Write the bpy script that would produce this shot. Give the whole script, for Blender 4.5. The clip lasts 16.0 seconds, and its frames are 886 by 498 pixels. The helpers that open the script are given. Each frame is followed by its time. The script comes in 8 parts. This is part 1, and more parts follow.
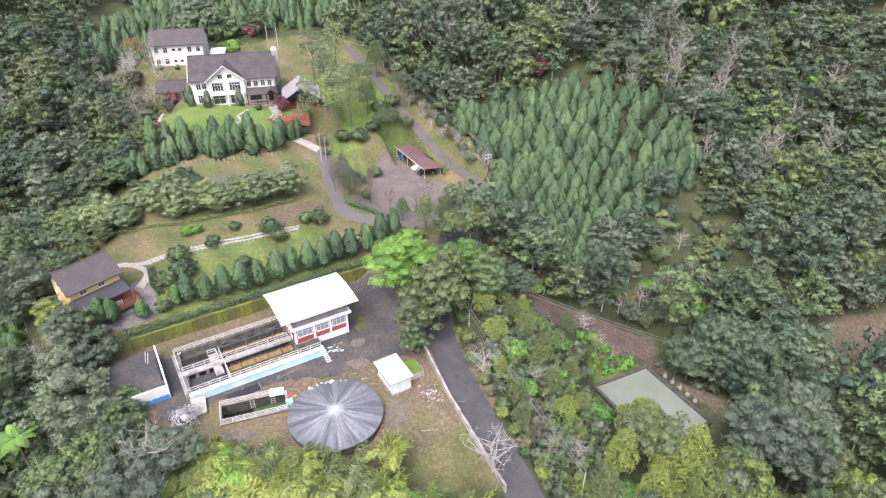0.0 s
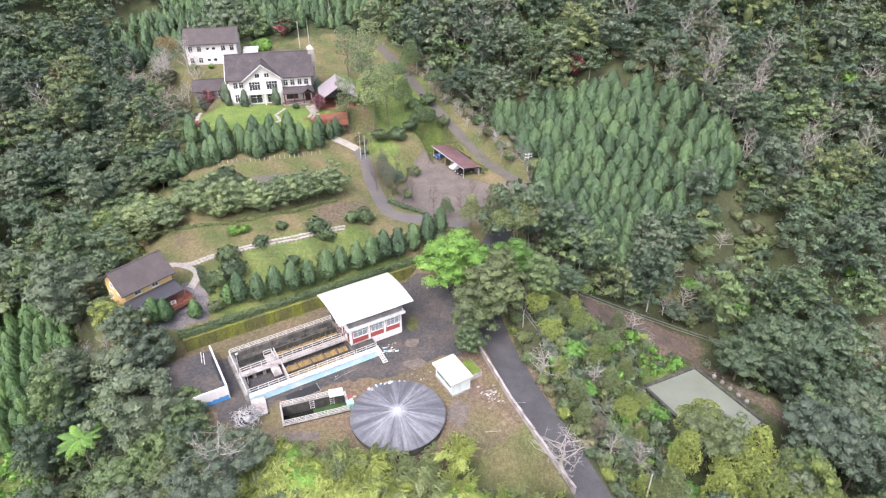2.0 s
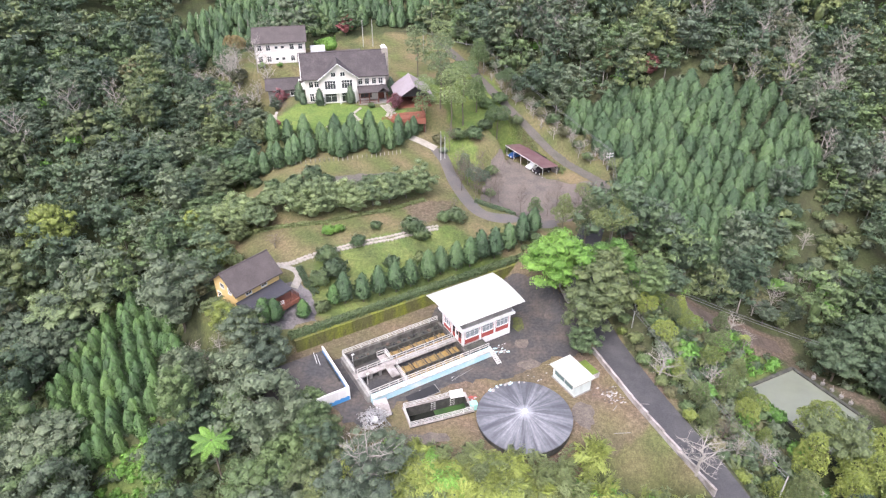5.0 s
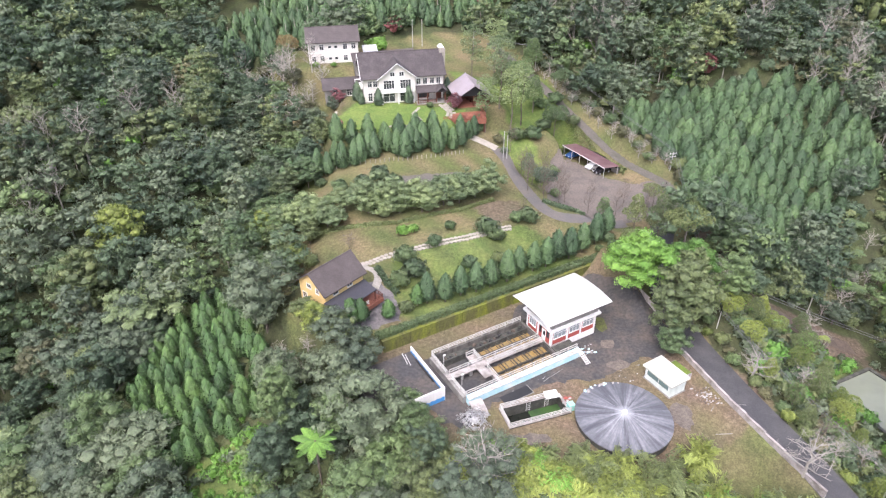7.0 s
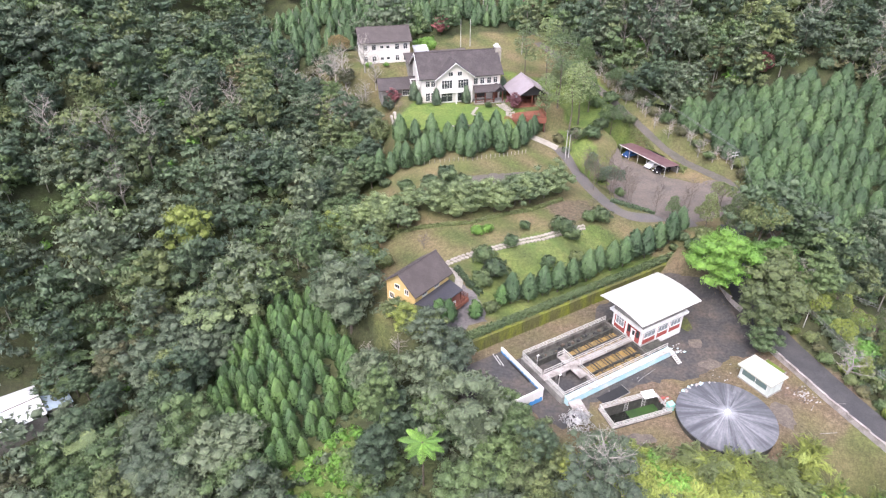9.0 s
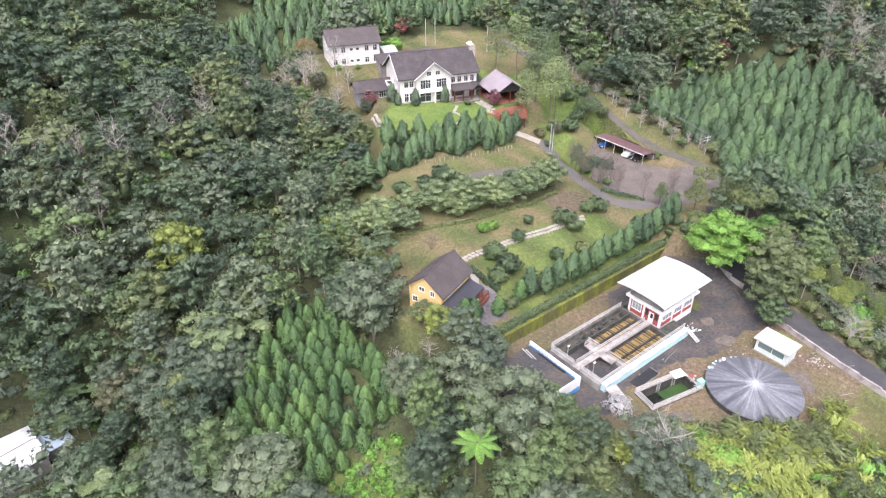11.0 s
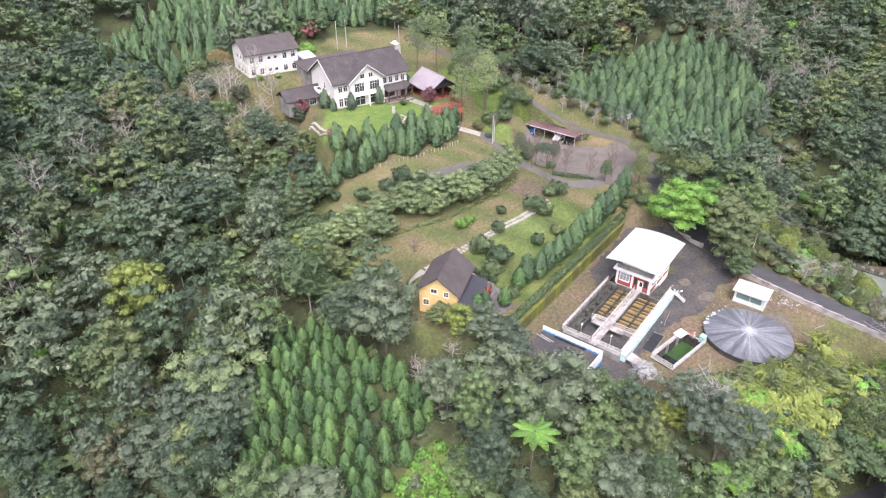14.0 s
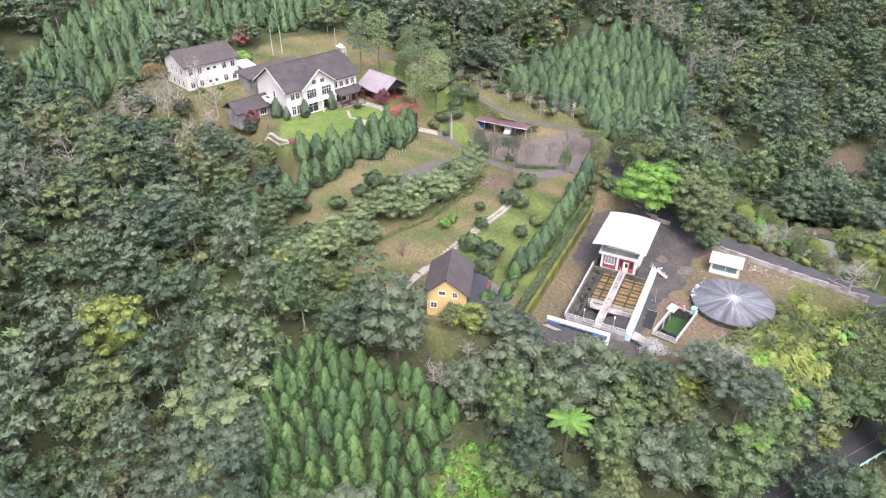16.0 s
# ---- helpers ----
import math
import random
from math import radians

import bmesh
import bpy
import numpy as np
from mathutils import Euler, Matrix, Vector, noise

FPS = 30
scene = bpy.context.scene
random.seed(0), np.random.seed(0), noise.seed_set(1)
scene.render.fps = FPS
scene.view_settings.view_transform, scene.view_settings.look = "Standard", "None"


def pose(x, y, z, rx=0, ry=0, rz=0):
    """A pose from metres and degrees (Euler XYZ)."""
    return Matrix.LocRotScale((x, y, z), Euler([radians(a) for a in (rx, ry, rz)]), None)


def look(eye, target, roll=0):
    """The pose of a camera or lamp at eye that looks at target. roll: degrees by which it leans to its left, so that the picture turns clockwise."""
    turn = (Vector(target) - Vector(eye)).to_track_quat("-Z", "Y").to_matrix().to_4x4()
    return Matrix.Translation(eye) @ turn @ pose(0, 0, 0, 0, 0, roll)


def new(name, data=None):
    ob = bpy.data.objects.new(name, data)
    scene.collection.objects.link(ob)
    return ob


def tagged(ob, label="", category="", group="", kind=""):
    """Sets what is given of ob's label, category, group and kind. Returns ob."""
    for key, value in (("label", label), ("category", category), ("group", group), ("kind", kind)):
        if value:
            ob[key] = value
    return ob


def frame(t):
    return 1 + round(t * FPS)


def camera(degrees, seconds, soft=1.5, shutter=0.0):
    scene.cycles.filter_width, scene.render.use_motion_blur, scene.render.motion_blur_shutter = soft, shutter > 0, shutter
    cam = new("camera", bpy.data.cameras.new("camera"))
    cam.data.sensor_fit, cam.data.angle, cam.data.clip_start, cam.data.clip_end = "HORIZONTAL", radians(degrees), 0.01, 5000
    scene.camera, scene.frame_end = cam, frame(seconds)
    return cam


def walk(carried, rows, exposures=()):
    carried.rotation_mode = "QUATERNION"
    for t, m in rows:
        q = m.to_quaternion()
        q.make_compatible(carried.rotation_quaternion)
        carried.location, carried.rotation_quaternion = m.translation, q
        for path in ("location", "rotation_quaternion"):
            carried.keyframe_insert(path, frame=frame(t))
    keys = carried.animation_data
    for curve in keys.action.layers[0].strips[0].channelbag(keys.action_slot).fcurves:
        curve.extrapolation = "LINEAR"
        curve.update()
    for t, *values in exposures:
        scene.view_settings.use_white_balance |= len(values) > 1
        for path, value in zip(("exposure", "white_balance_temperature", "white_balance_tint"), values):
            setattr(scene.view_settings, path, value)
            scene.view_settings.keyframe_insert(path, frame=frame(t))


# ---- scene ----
cam = camera(68.3, 16.0, soft=1.25)
METRES, EYE, TILT, LEAN, TURN = 110.0, 71.7, -32.5, 0.0, 0.0
ROWS = [
    (0.0, 0.0, 0.0, 0.0, -0.0, 0.0, 0.0),
    (0.5, -0.0181, 0.0011, 0.0006, 0.03, -0.04, 0.01),
    (1.0, -0.0375, 0.002, 0.0012, 0.04, -0.06, 0.01),
    (1.5, -0.0582, 0.0032, 0.0017, 0.06, -0.09, 0.01),
    (2.0, -0.0808, 0.0045, 0.0022, 0.08, -0.13, 0.01),
    (2.5, -0.1048, 0.0057, 0.0027, 0.09, -0.15, -0.0),
    (3.0, -0.1304, 0.0069, 0.003, 0.1, -0.17, -0.02),
    (3.5, -0.1572, 0.0082, 0.003, 0.12, -0.17, -0.02),
    (4.0, -0.1852, 0.0091, 0.0031, 0.14, -0.18, -0.03),
    (6.5, -0.3397, 0.0129, 0.0028, 0.16, -0.17, -0.09),
    (7.0, -0.3724, 0.0139, 0.0027, 0.16, -0.16, -0.08),
    (7.5, -0.4053, 0.0151, 0.0024, 0.17, -0.14, -0.07),
    (8.0, -0.4386, 0.0163, 0.0021, 0.19, -0.13, -0.06),
    (8.5, -0.4719, 0.0177, 0.0017, 0.21, -0.1, -0.04),
    (9.0, -0.5052, 0.0189, 0.0014, -0.06, -0.08, 0.17),
    (11.5, -0.677, 0.035, 0.0104, -8.67, -0.55, 5.52),
    (12.0, -0.7108, 0.0419, 0.014, -10.68, -0.75, 6.76),
    (12.5, -0.7446, 0.0502, 0.0183, -12.71, -1.02, 7.98),
    (13.0, -0.7782, 0.0597, 0.0234, -14.79, -1.34, 9.23),
    (13.5, -0.8114, 0.0706, 0.0297, -16.99, -1.73, 10.53),
    (14.0, -0.8446, 0.0833, 0.0363, -19.24, -2.16, 11.84),
    (14.5, -0.8771, 0.097, 0.0442, -21.51, -2.66, 13.14),
    (15.0, -0.9087, 0.112, 0.0532, -23.78, -3.2, 14.42),
    (15.5, -0.9393, 0.1284, 0.0631, -26.1, -3.81, 15.7),
    (16.0, -0.9692, 0.1461, 0.074, -28.47, -4.5, 16.95),
]
walk(cam, [(t, pose(0, 0, EYE, TILT, LEAN, TURN) @ pose(METRES * x, METRES * y, METRES * z, 90 + pitch, roll, yaw)) for t, x, y, z, yaw, pitch, roll in ROWS])

# ---- light: a bright overcast sky ----
world = bpy.data.worlds.new("sky")
scene.world = world
world.use_nodes = True
wn, wl = world.node_tree.nodes, world.node_tree.links
sky = wn.new("ShaderNodeTexSky")
sky.sky_type, sky.sun_disc = "NISHITA", False
sky.sun_elevation, sky.sun_rotation = radians(58), radians(200)
sky.air_density, sky.dust_density, sky.ozone_density = 1.0, 6.0, 1.0
pale = wn.new("ShaderNodeHueSaturation")
pale.inputs["Saturation"].default_value = 0.7
wl.new(sky.outputs[0], pale.inputs["Color"])
wl.new(pale.outputs[0], wn["Background"].inputs["Color"])
wn["Background"].inputs["Strength"].default_value = 0.15
sun = new("sun", bpy.data.lights.new("sun", "SUN"))
sun.data.energy, sun.data.angle, sun.data.color = 0.8, radians(40), (1.0, 0.98, 0.96)
sun.matrix_world = look((0, 0, 200), (12, 33, 140))
scene.view_settings.exposure = 1.39
scene.view_settings.use_white_balance = True
scene.view_settings.white_balance_temperature = 6100
scene.view_settings.white_balance_tint = 18

# ---- materials ----
def node_material(name):
    m = bpy.data.materials.new(name)
    m.use_nodes = True
    t = m.node_tree
    return m, t.nodes, t.links, t.nodes["Principled BSDF"]


def mix_colour(nodes, links, fac, a, b, mode="MIX"):
    n = nodes.new("ShaderNodeMix")
    n.data_type, n.blend_type = "RGBA", mode
    for slot, value in (("Factor", fac), ("A", a), ("B", b)):
        sock = [s for s in n.inputs if s.name == slot and s.type == ("VALUE" if slot == "Factor" else "RGBA")][0]
        if isinstance(value, (int, float)):
            sock.default_value = value
        elif isinstance(value, tuple):
            sock.default_value = (*value, 1)
        else:
            links.new(value, sock)
    return [s for s in n.outputs if s.type == "RGBA"][0]


def noise_of(nodes, links, scale, lo, hi, detail=4.0, coords=None, stretch=None):
    """A noise from 0 to 1, sharpened between lo and hi, in metres of the world."""
    tex = nodes.new("ShaderNodeTexNoise")
    tex.inputs["Scale"].default_value, tex.inputs["Detail"].default_value = scale, detail
    tex.inputs["Roughness"].default_value = 0.6
    src = nodes.new("ShaderNodeNewGeometry").outputs["Position"] if coords is None else coords
    if stretch:
        mp = nodes.new("ShaderNodeMapping")
        mp.inputs["Scale"].default_value = stretch
        links.new(src, mp.inputs["Vector"])
        src = mp.outputs[0]
    links.new(src, tex.inputs["Vector"])
    r = nodes.new("ShaderNodeMapRange")
    r.inputs["From Min"].default_value, r.inputs["From Max"].default_value = lo, hi
    links.new(tex.outputs["Fac"], r.inputs["Value"])
    return r.outputs[0]


def surface(name, colour, rough=0.8, metal=0.0, stain=None, amount=0.5, scale=0.35, grain=0.25, grain_scale=6.0, bump=0.15, streaks=False, spec=0.3):
    """A worn surface: a base colour, stains of a second colour with their own shape, fine grain and relief."""
    m, nodes, links, bsdf = node_material(name)
    stain = stain or tuple(c * 0.55 for c in colour)
    big = noise_of(nodes, links, scale, 0.42, 0.68, stretch=(1, 1, 0.25) if streaks else None)
    fine = noise_of(nodes, links, grain_scale, 0.3, 0.7)
    mul = nodes.new("ShaderNodeMath")
    mul.operation = "MULTIPLY"
    mul.inputs[1].default_value = amount
    links.new(big, mul.inputs[0])
    c = mix_colour(nodes, links, mul.outputs[0], colour, stain)
    dark = mix_colour(nodes, links, fine, tuple([1 - grain] * 3), tuple([1 + grain * 0.5] * 3))
    c = mix_colour(nodes, links, 1.0, c, dark, "MULTIPLY")
    links.new(c, bsdf.inputs["Base Color"])
    bsdf.inputs["Roughness"].default_value, bsdf.inputs["Metallic"].default_value = rough, metal
    bsdf.inputs["Specular IOR Level"].default_value = spec
    if bump:
        b = nodes.new("ShaderNodeBump")
        b.inputs["Strength"].default_value, b.inputs["Distance"].default_value = bump, 0.05
        links.new(fine, b.inputs["Height"])
        links.new(b.outputs[0], bsdf.inputs["Normal"])
    return m


def leafage(name, colour, other, spread=0.22, glow=0.24):
    """Leaves: two hues, each leaf and each tree a little different, with some light passing through."""
    m, nodes, links, bsdf = node_material(name)
    isl = nodes.new("ShaderNodeNewGeometry")
    per = nodes.new("ShaderNodeObjectInfo")
    own = nodes.new("ShaderNodeAttribute")
    own.attribute_name = "tone"
    add, fract = nodes.new("ShaderNodeMath"), nodes.new("ShaderNodeMath")
    add.operation, fract.operation = "ADD", "FRACT"
    links.new(per.outputs["Random"], add.inputs[0])
    links.new(own.outputs["Fac"], add.inputs[1])
    links.new(add.outputs[0], fract.inputs[0])
    patch = noise_of(nodes, links, 0.16, 0.35, 0.65, 2.0)
    c = mix_colour(nodes, links, patch, colour, other)
    lo, hi = tuple([1 - spread] * 3), tuple([1 + spread] * 3)
    v = mix_colour(nodes, links, isl.outputs["Random Per Island"], lo, hi)
    c = mix_colour(nodes, links, 1.0, c, v, "MULTIPLY")
    w = mix_colour(nodes, links, fract.outputs[0], (0.74, 0.78, 0.84), (1.4, 1.33, 1.26))
    c = mix_colour(nodes, links, 1.0, c, w, "MULTIPLY")
    fine = noise_of(nodes, links, 3.2, 0.3, 0.7, 3.0)
    c = mix_colour(nodes, links, 1.0, c, mix_colour(nodes, links, fine, (0.8, 0.8, 0.82), (1.2, 1.2, 1.14)), "MULTIPLY")
    relief = nodes.new("ShaderNodeBump")
    relief.inputs["Strength"].default_value, relief.inputs["Distance"].default_value = 0.6, 0.15
    links.new(fine, relief.inputs["Height"])
    links.new(relief.outputs[0], bsdf.inputs["Normal"])
    links.new(c, bsdf.inputs["Base Color"])
    bsdf.inputs["Roughness"].default_value, bsdf.inputs["Specular IOR Level"].default_value = 0.5, 0.45
    bsdf.inputs["Sheen Weight"].default_value, bsdf.inputs["Sheen Roughness"].default_value = 0.1, 0.5
    through_leaf = nodes.new("ShaderNodeBsdfTranslucent")
    links.new(c, through_leaf.inputs["Color"])
    mix = nodes.new("ShaderNodeMixShader")
    mix.inputs[0].default_value = glow
    links.new(bsdf.outputs[0], mix.inputs[1])
    links.new(through_leaf.outputs[0], mix.inputs[2])
    links.new(mix.outputs[0], nodes["Material Output"].inputs["Surface"])
    return m


STAINED = surface("black-stained concrete", (0.15, 0.14, 0.125), stain=(0.05, 0.047, 0.042), amount=0.9, scale=0.8, streaks=True)
CONCRETE = surface("concrete", (0.28, 0.27, 0.25), stain=(0.12, 0.11, 0.1), amount=0.8, scale=0.5)
PALE_CONCRETE = surface("pale concrete", (0.4, 0.365, 0.345), stain=(0.17, 0.15, 0.13), amount=0.85, scale=0.7)
# the darker concrete of floors, channels, beams and low walls
DARK_CONCRETE = surface("dark concrete", (0.05, 0.05, 0.045), stain=(0.12, 0.12, 0.1), amount=0.7, scale=0.8)
WHITE = surface("white paint", (0.78, 0.77, 0.75), stain=(0.5, 0.48, 0.45), amount=0.5, scale=0.6, grain=0.08, streaks=True)
KIOSK_ROOF = surface("pale cream roof paint", (0.5, 0.5, 0.44), stain=(0.42, 0.42, 0.33), amount=0.6, scale=0.5, grain=0.08)
LEDGE = surface("worn white paint", (0.54, 0.53, 0.5), stain=(0.22, 0.19, 0.16), amount=0.9, scale=0.8, grain=0.12)
ROOF_WHITE = surface("white sheet roof", (0.7, 0.7, 0.67), rough=0.45, stain=(0.7, 0.68, 0.58), amount=0.5, scale=0.15, grain=0.04, bump=0.03)
BLUE_PAINT = surface("pale blue paint", (0.4, 0.62, 0.68), stain=(0.66, 0.7, 0.7), amount=0.9, scale=0.5, grain=0.12)
WAVE_BLUE = surface("strong blue paint", (0.06, 0.25, 0.55), stain=(0.1, 0.32, 0.6), grain=0.1)
RED_PANEL = surface("red panel", (0.36, 0.085, 0.07), stain=(0.3, 0.06, 0.05), grain=0.12)
MINT = surface("mint paint", (0.3, 0.6, 0.52), stain=(0.22, 0.42, 0.38), grain=0.1)
MOSSY = surface("mossy wall", (0.11, 0.112, 0.042), stain=(0.19, 0.215, 0.028), amount=1.0, scale=0.45, grain=0.4, grain_scale=3.0, streaks=True)
YARD = surface("old asphalt", (0.06, 0.058, 0.059), stain=(0.115, 0.095, 0.078), amount=0.85, scale=0.25, grain=0.3, grain_scale=2.0)
WET_ASPHALT = surface("wet asphalt", (0.035, 0.035, 0.038), rough=0.45, stain=(0.07, 0.068, 0.07), amount=0.6, scale=0.4, grain=0.2, spec=0.5)
ASPHALT = surface("road asphalt", (0.058, 0.057, 0.06), stain=(0.1, 0.096, 0.094), amount=0.5, scale=0.3, grain=0.25)
DRIVE = surface("worn grey asphalt", (0.115, 0.108, 0.105), stain=(0.15, 0.13, 0.115), amount=0.8, scale=0.3, grain=0.25)
GRAVEL = surface("brown gravel", (0.165, 0.138, 0.12), stain=(0.105, 0.096, 0.085), amount=0.9, scale=0.25, grain=0.35, grain_scale=3.0)
SOIL = surface("bare soil", (0.115, 0.088, 0.07), stain=(0.06, 0.05, 0.04), amount=0.8, scale=0.3, grain=0.4, grain_scale=2.0)
STONE = surface("pale path stone", (0.36, 0.33, 0.29), stain=(0.22, 0.2, 0.16), amount=0.6, scale=0.8)
FLAG = surface("pinkish paving", (0.27, 0.23, 0.23), stain=(0.13, 0.11, 0.11), amount=0.9, scale=0.7)
RIB = surface("rusty trough rib", (0.19, 0.145, 0.085), stain=(0.1, 0.08, 0.055), amount=0.8, scale=0.9)
BED = surface("yellow filter bed", (0.3, 0.2, 0.07), stain=(0.2, 0.16, 0.09), amount=0.8, scale=0.6, grain=0.4, grain_scale=4.0)
STEEL = surface("galvanised steel", (0.58, 0.58, 0.56), rough=0.5, metal=0.2, stain=(0.4, 0.36, 0.32), grain=0.1, bump=0)
RAIL = surface("pale painted pipe", (0.46, 0.455, 0.43), rough=0.5, stain=(0.5, 0.45, 0.38), amount=0.6, scale=2.0, grain=0.1, bump=0)
POLE_GREY = surface("pole concrete", (0.45, 0.44, 0.42), grain=0.15)
TILE = surface("brown grey roof tile", (0.062, 0.053, 0.054), rough=0.75, stain=(0.1, 0.086, 0.085), amount=0.7, scale=0.4, grain=0.25, grain_scale=3.0)
BROWN_TILE = surface("brown roof shingle", (0.078, 0.065, 0.063), rough=0.7, stain=(0.11, 0.094, 0.09), amount=0.7, scale=0.5, grain=0.25)
PURPLE = surface("faded purple sheet", (0.26, 0.15, 0.16), rough=0.55, stain=(0.34, 0.24, 0.24), amount=0.6, scale=0.4, grain=0.1)
GREY_SHEET = surface("grey violet sheet", (0.3, 0.26, 0.28), rough=0.5, stain=(0.22, 0.19, 0.2), amount=0.6, scale=0.4, grain=0.1)
CREAM = surface("cream render", (0.63, 0.6, 0.56), stain=(0.54, 0.51, 0.47), amount=0.5, scale=0.5, grain=0.08, streaks=True)
YELLOW = surface("yellow boards", (0.64, 0.47, 0.21), stain=(0.52, 0.37, 0.15), amount=0.5, scale=0.5, grain=0.12)
PORCH_ROOF = surface("dark slate sheet", (0.045, 0.045, 0.055), rough=0.6, stain=(0.07, 0.065, 0.07))
TIMBER = surface("dark red timber", (0.13, 0.045, 0.03), stain=(0.08, 0.04, 0.03), grain=0.3)
DECKING = surface("red brown decking", (0.26, 0.1, 0.065), stain=(0.17, 0.08, 0.06), amount=0.7, scale=0.7, grain=0.25)
DARK = surface("dark interior", (0.03, 0.03, 0.032), grain=0.1, bump=0)
CABLE = surface("grey cable", (0.2, 0.2, 0.21), grain=0, bump=0)
RUBBLE = surface("rubble", (0.4, 0.39, 0.37), stain=(0.25, 0.22, 0.2), amount=0.8, scale=1.5, grain=0.3)
BARK = surface("grey brown bark", (0.13, 0.105, 0.085), stain=(0.2, 0.18, 0.15), amount=0.6, scale=1.5, grain=0.3)
PALE_BARK = surface("pale bare bark", (0.35, 0.325, 0.29), stain=(0.23, 0.21, 0.18), amount=0.6, scale=1.5, grain=0.2)
TAR = surface("weathered tarred concrete", (0.1, 0.1, 0.11), rough=0.55, stain=(0.4, 0.4, 0.42), amount=0.8, scale=0.4, grain=0.3, grain_scale=2.5)
CAR_WHITE = surface("white car paint", (0.75, 0.76, 0.78), rough=0.25, grain=0.02, bump=0, spec=0.5)
CAR_DARK = surface("black car paint", (0.02, 0.02, 0.025), rough=0.2, grain=0.02, bump=0, spec=0.5)
CAR_BLUE = surface("blue car paint", (0.05, 0.12, 0.3), rough=0.25, grain=0.02, bump=0, spec=0.5)
TYRE = surface("tyre rubber", (0.02, 0.02, 0.02), grain=0.1, bump=0)
SILVER = surface("pale metal roof", (0.6, 0.61, 0.62), rough=0.45, metal=0.1, stain=(0.36, 0.36, 0.36), amount=0.8, scale=0.35, grain=0.05, bump=0.03)
ALGAE = surface("green algae water", (0.05, 0.1, 0.03), rough=0.35, stain=(0.03, 0.06, 0.03), amount=0.8, scale=0.6, grain=0.2, bump=0.05)


def glossy(name, colour, rough, spec=0.5, ripple=0.0):
    m, nodes, links, bsdf = node_material(name)
    v = noise_of(nodes, links, 0.12, 0.3, 0.7)
    links.new(mix_colour(nodes, links, v, colour, tuple(c * 0.75 for c in colour)), bsdf.inputs["Base Color"])
    bsdf.inputs["Roughness"].default_value, bsdf.inputs["Specular IOR Level"].default_value = rough, spec
    if ripple:
        b = nodes.new("ShaderNodeBump")
        b.inputs["Strength"].default_value, b.inputs["Distance"].default_value = ripple, 0.03
        links.new(noise_of(nodes, links, 1.6, 0.2, 0.8), b.inputs["Height"])
        links.new(b.outputs[0], bsdf.inputs["Normal"])
    return m


GLASS = glossy("window glass", (0.05, 0.055, 0.06), 0.08, 0.6)
CURTAIN = glossy("curtained window", (0.3, 0.33, 0.34), 0.15, 0.6)
POND = glossy("milky green pond water", (0.2, 0.215, 0.165), 0.12, 0.5, 0.2)
WATER = glossy("dark tank water", (0.02, 0.022, 0.018), 0.1, 0.5)

LEAF = {
    "deep": leafage("deep green leaves", (0.062, 0.1, 0.056), (0.082, 0.124, 0.066)),
    "mid": leafage("mid green leaves", (0.09, 0.142, 0.058), (0.116, 0.172, 0.068)),
    "olive": leafage("olive leaves", (0.115, 0.152, 0.06), (0.142, 0.178, 0.07)),
    "grey": leafage("grey green leaves", (0.096, 0.132, 0.08), (0.124, 0.16, 0.098)),
    "lime": leafage("fresh green leaves", (0.12, 0.25, 0.042), (0.165, 0.305, 0.055)),
    "yellow": leafage("yellow green leaves", (0.168, 0.215, 0.05), (0.215, 0.265, 0.062)),
    "rust": leafage("brown leaves", (0.11, 0.115, 0.056), (0.138, 0.138, 0.068)),
    "cedar": leafage("cedar needles", (0.054, 0.104, 0.042), (0.074, 0.13, 0.05)),
    "young": leafage("young cedar needles", (0.047, 0.105, 0.03), (0.076, 0.144, 0.038)),
    "hedge": leafage("clipped hedge leaves", (0.075, 0.118, 0.052), (0.1, 0.142, 0.06)),
    "weed": leafage("bright weeds", (0.11, 0.25, 0.042), (0.155, 0.305, 0.055)),
    "blossom": leafage("white blossom", (0.62, 0.6, 0.57), (0.7, 0.67, 0.64), 0.15, 0.1),
    "pink": leafage("pink red leaves", (0.22, 0.075, 0.085), (0.28, 0.11, 0.12)),
    "amber": leafage("amber leaves", (0.29, 0.21, 0.085), (0.24, 0.18, 0.075)),
    "pale": leafage("pale broad leaves", (0.155, 0.21, 0.095), (0.2, 0.26, 0.118)),
}


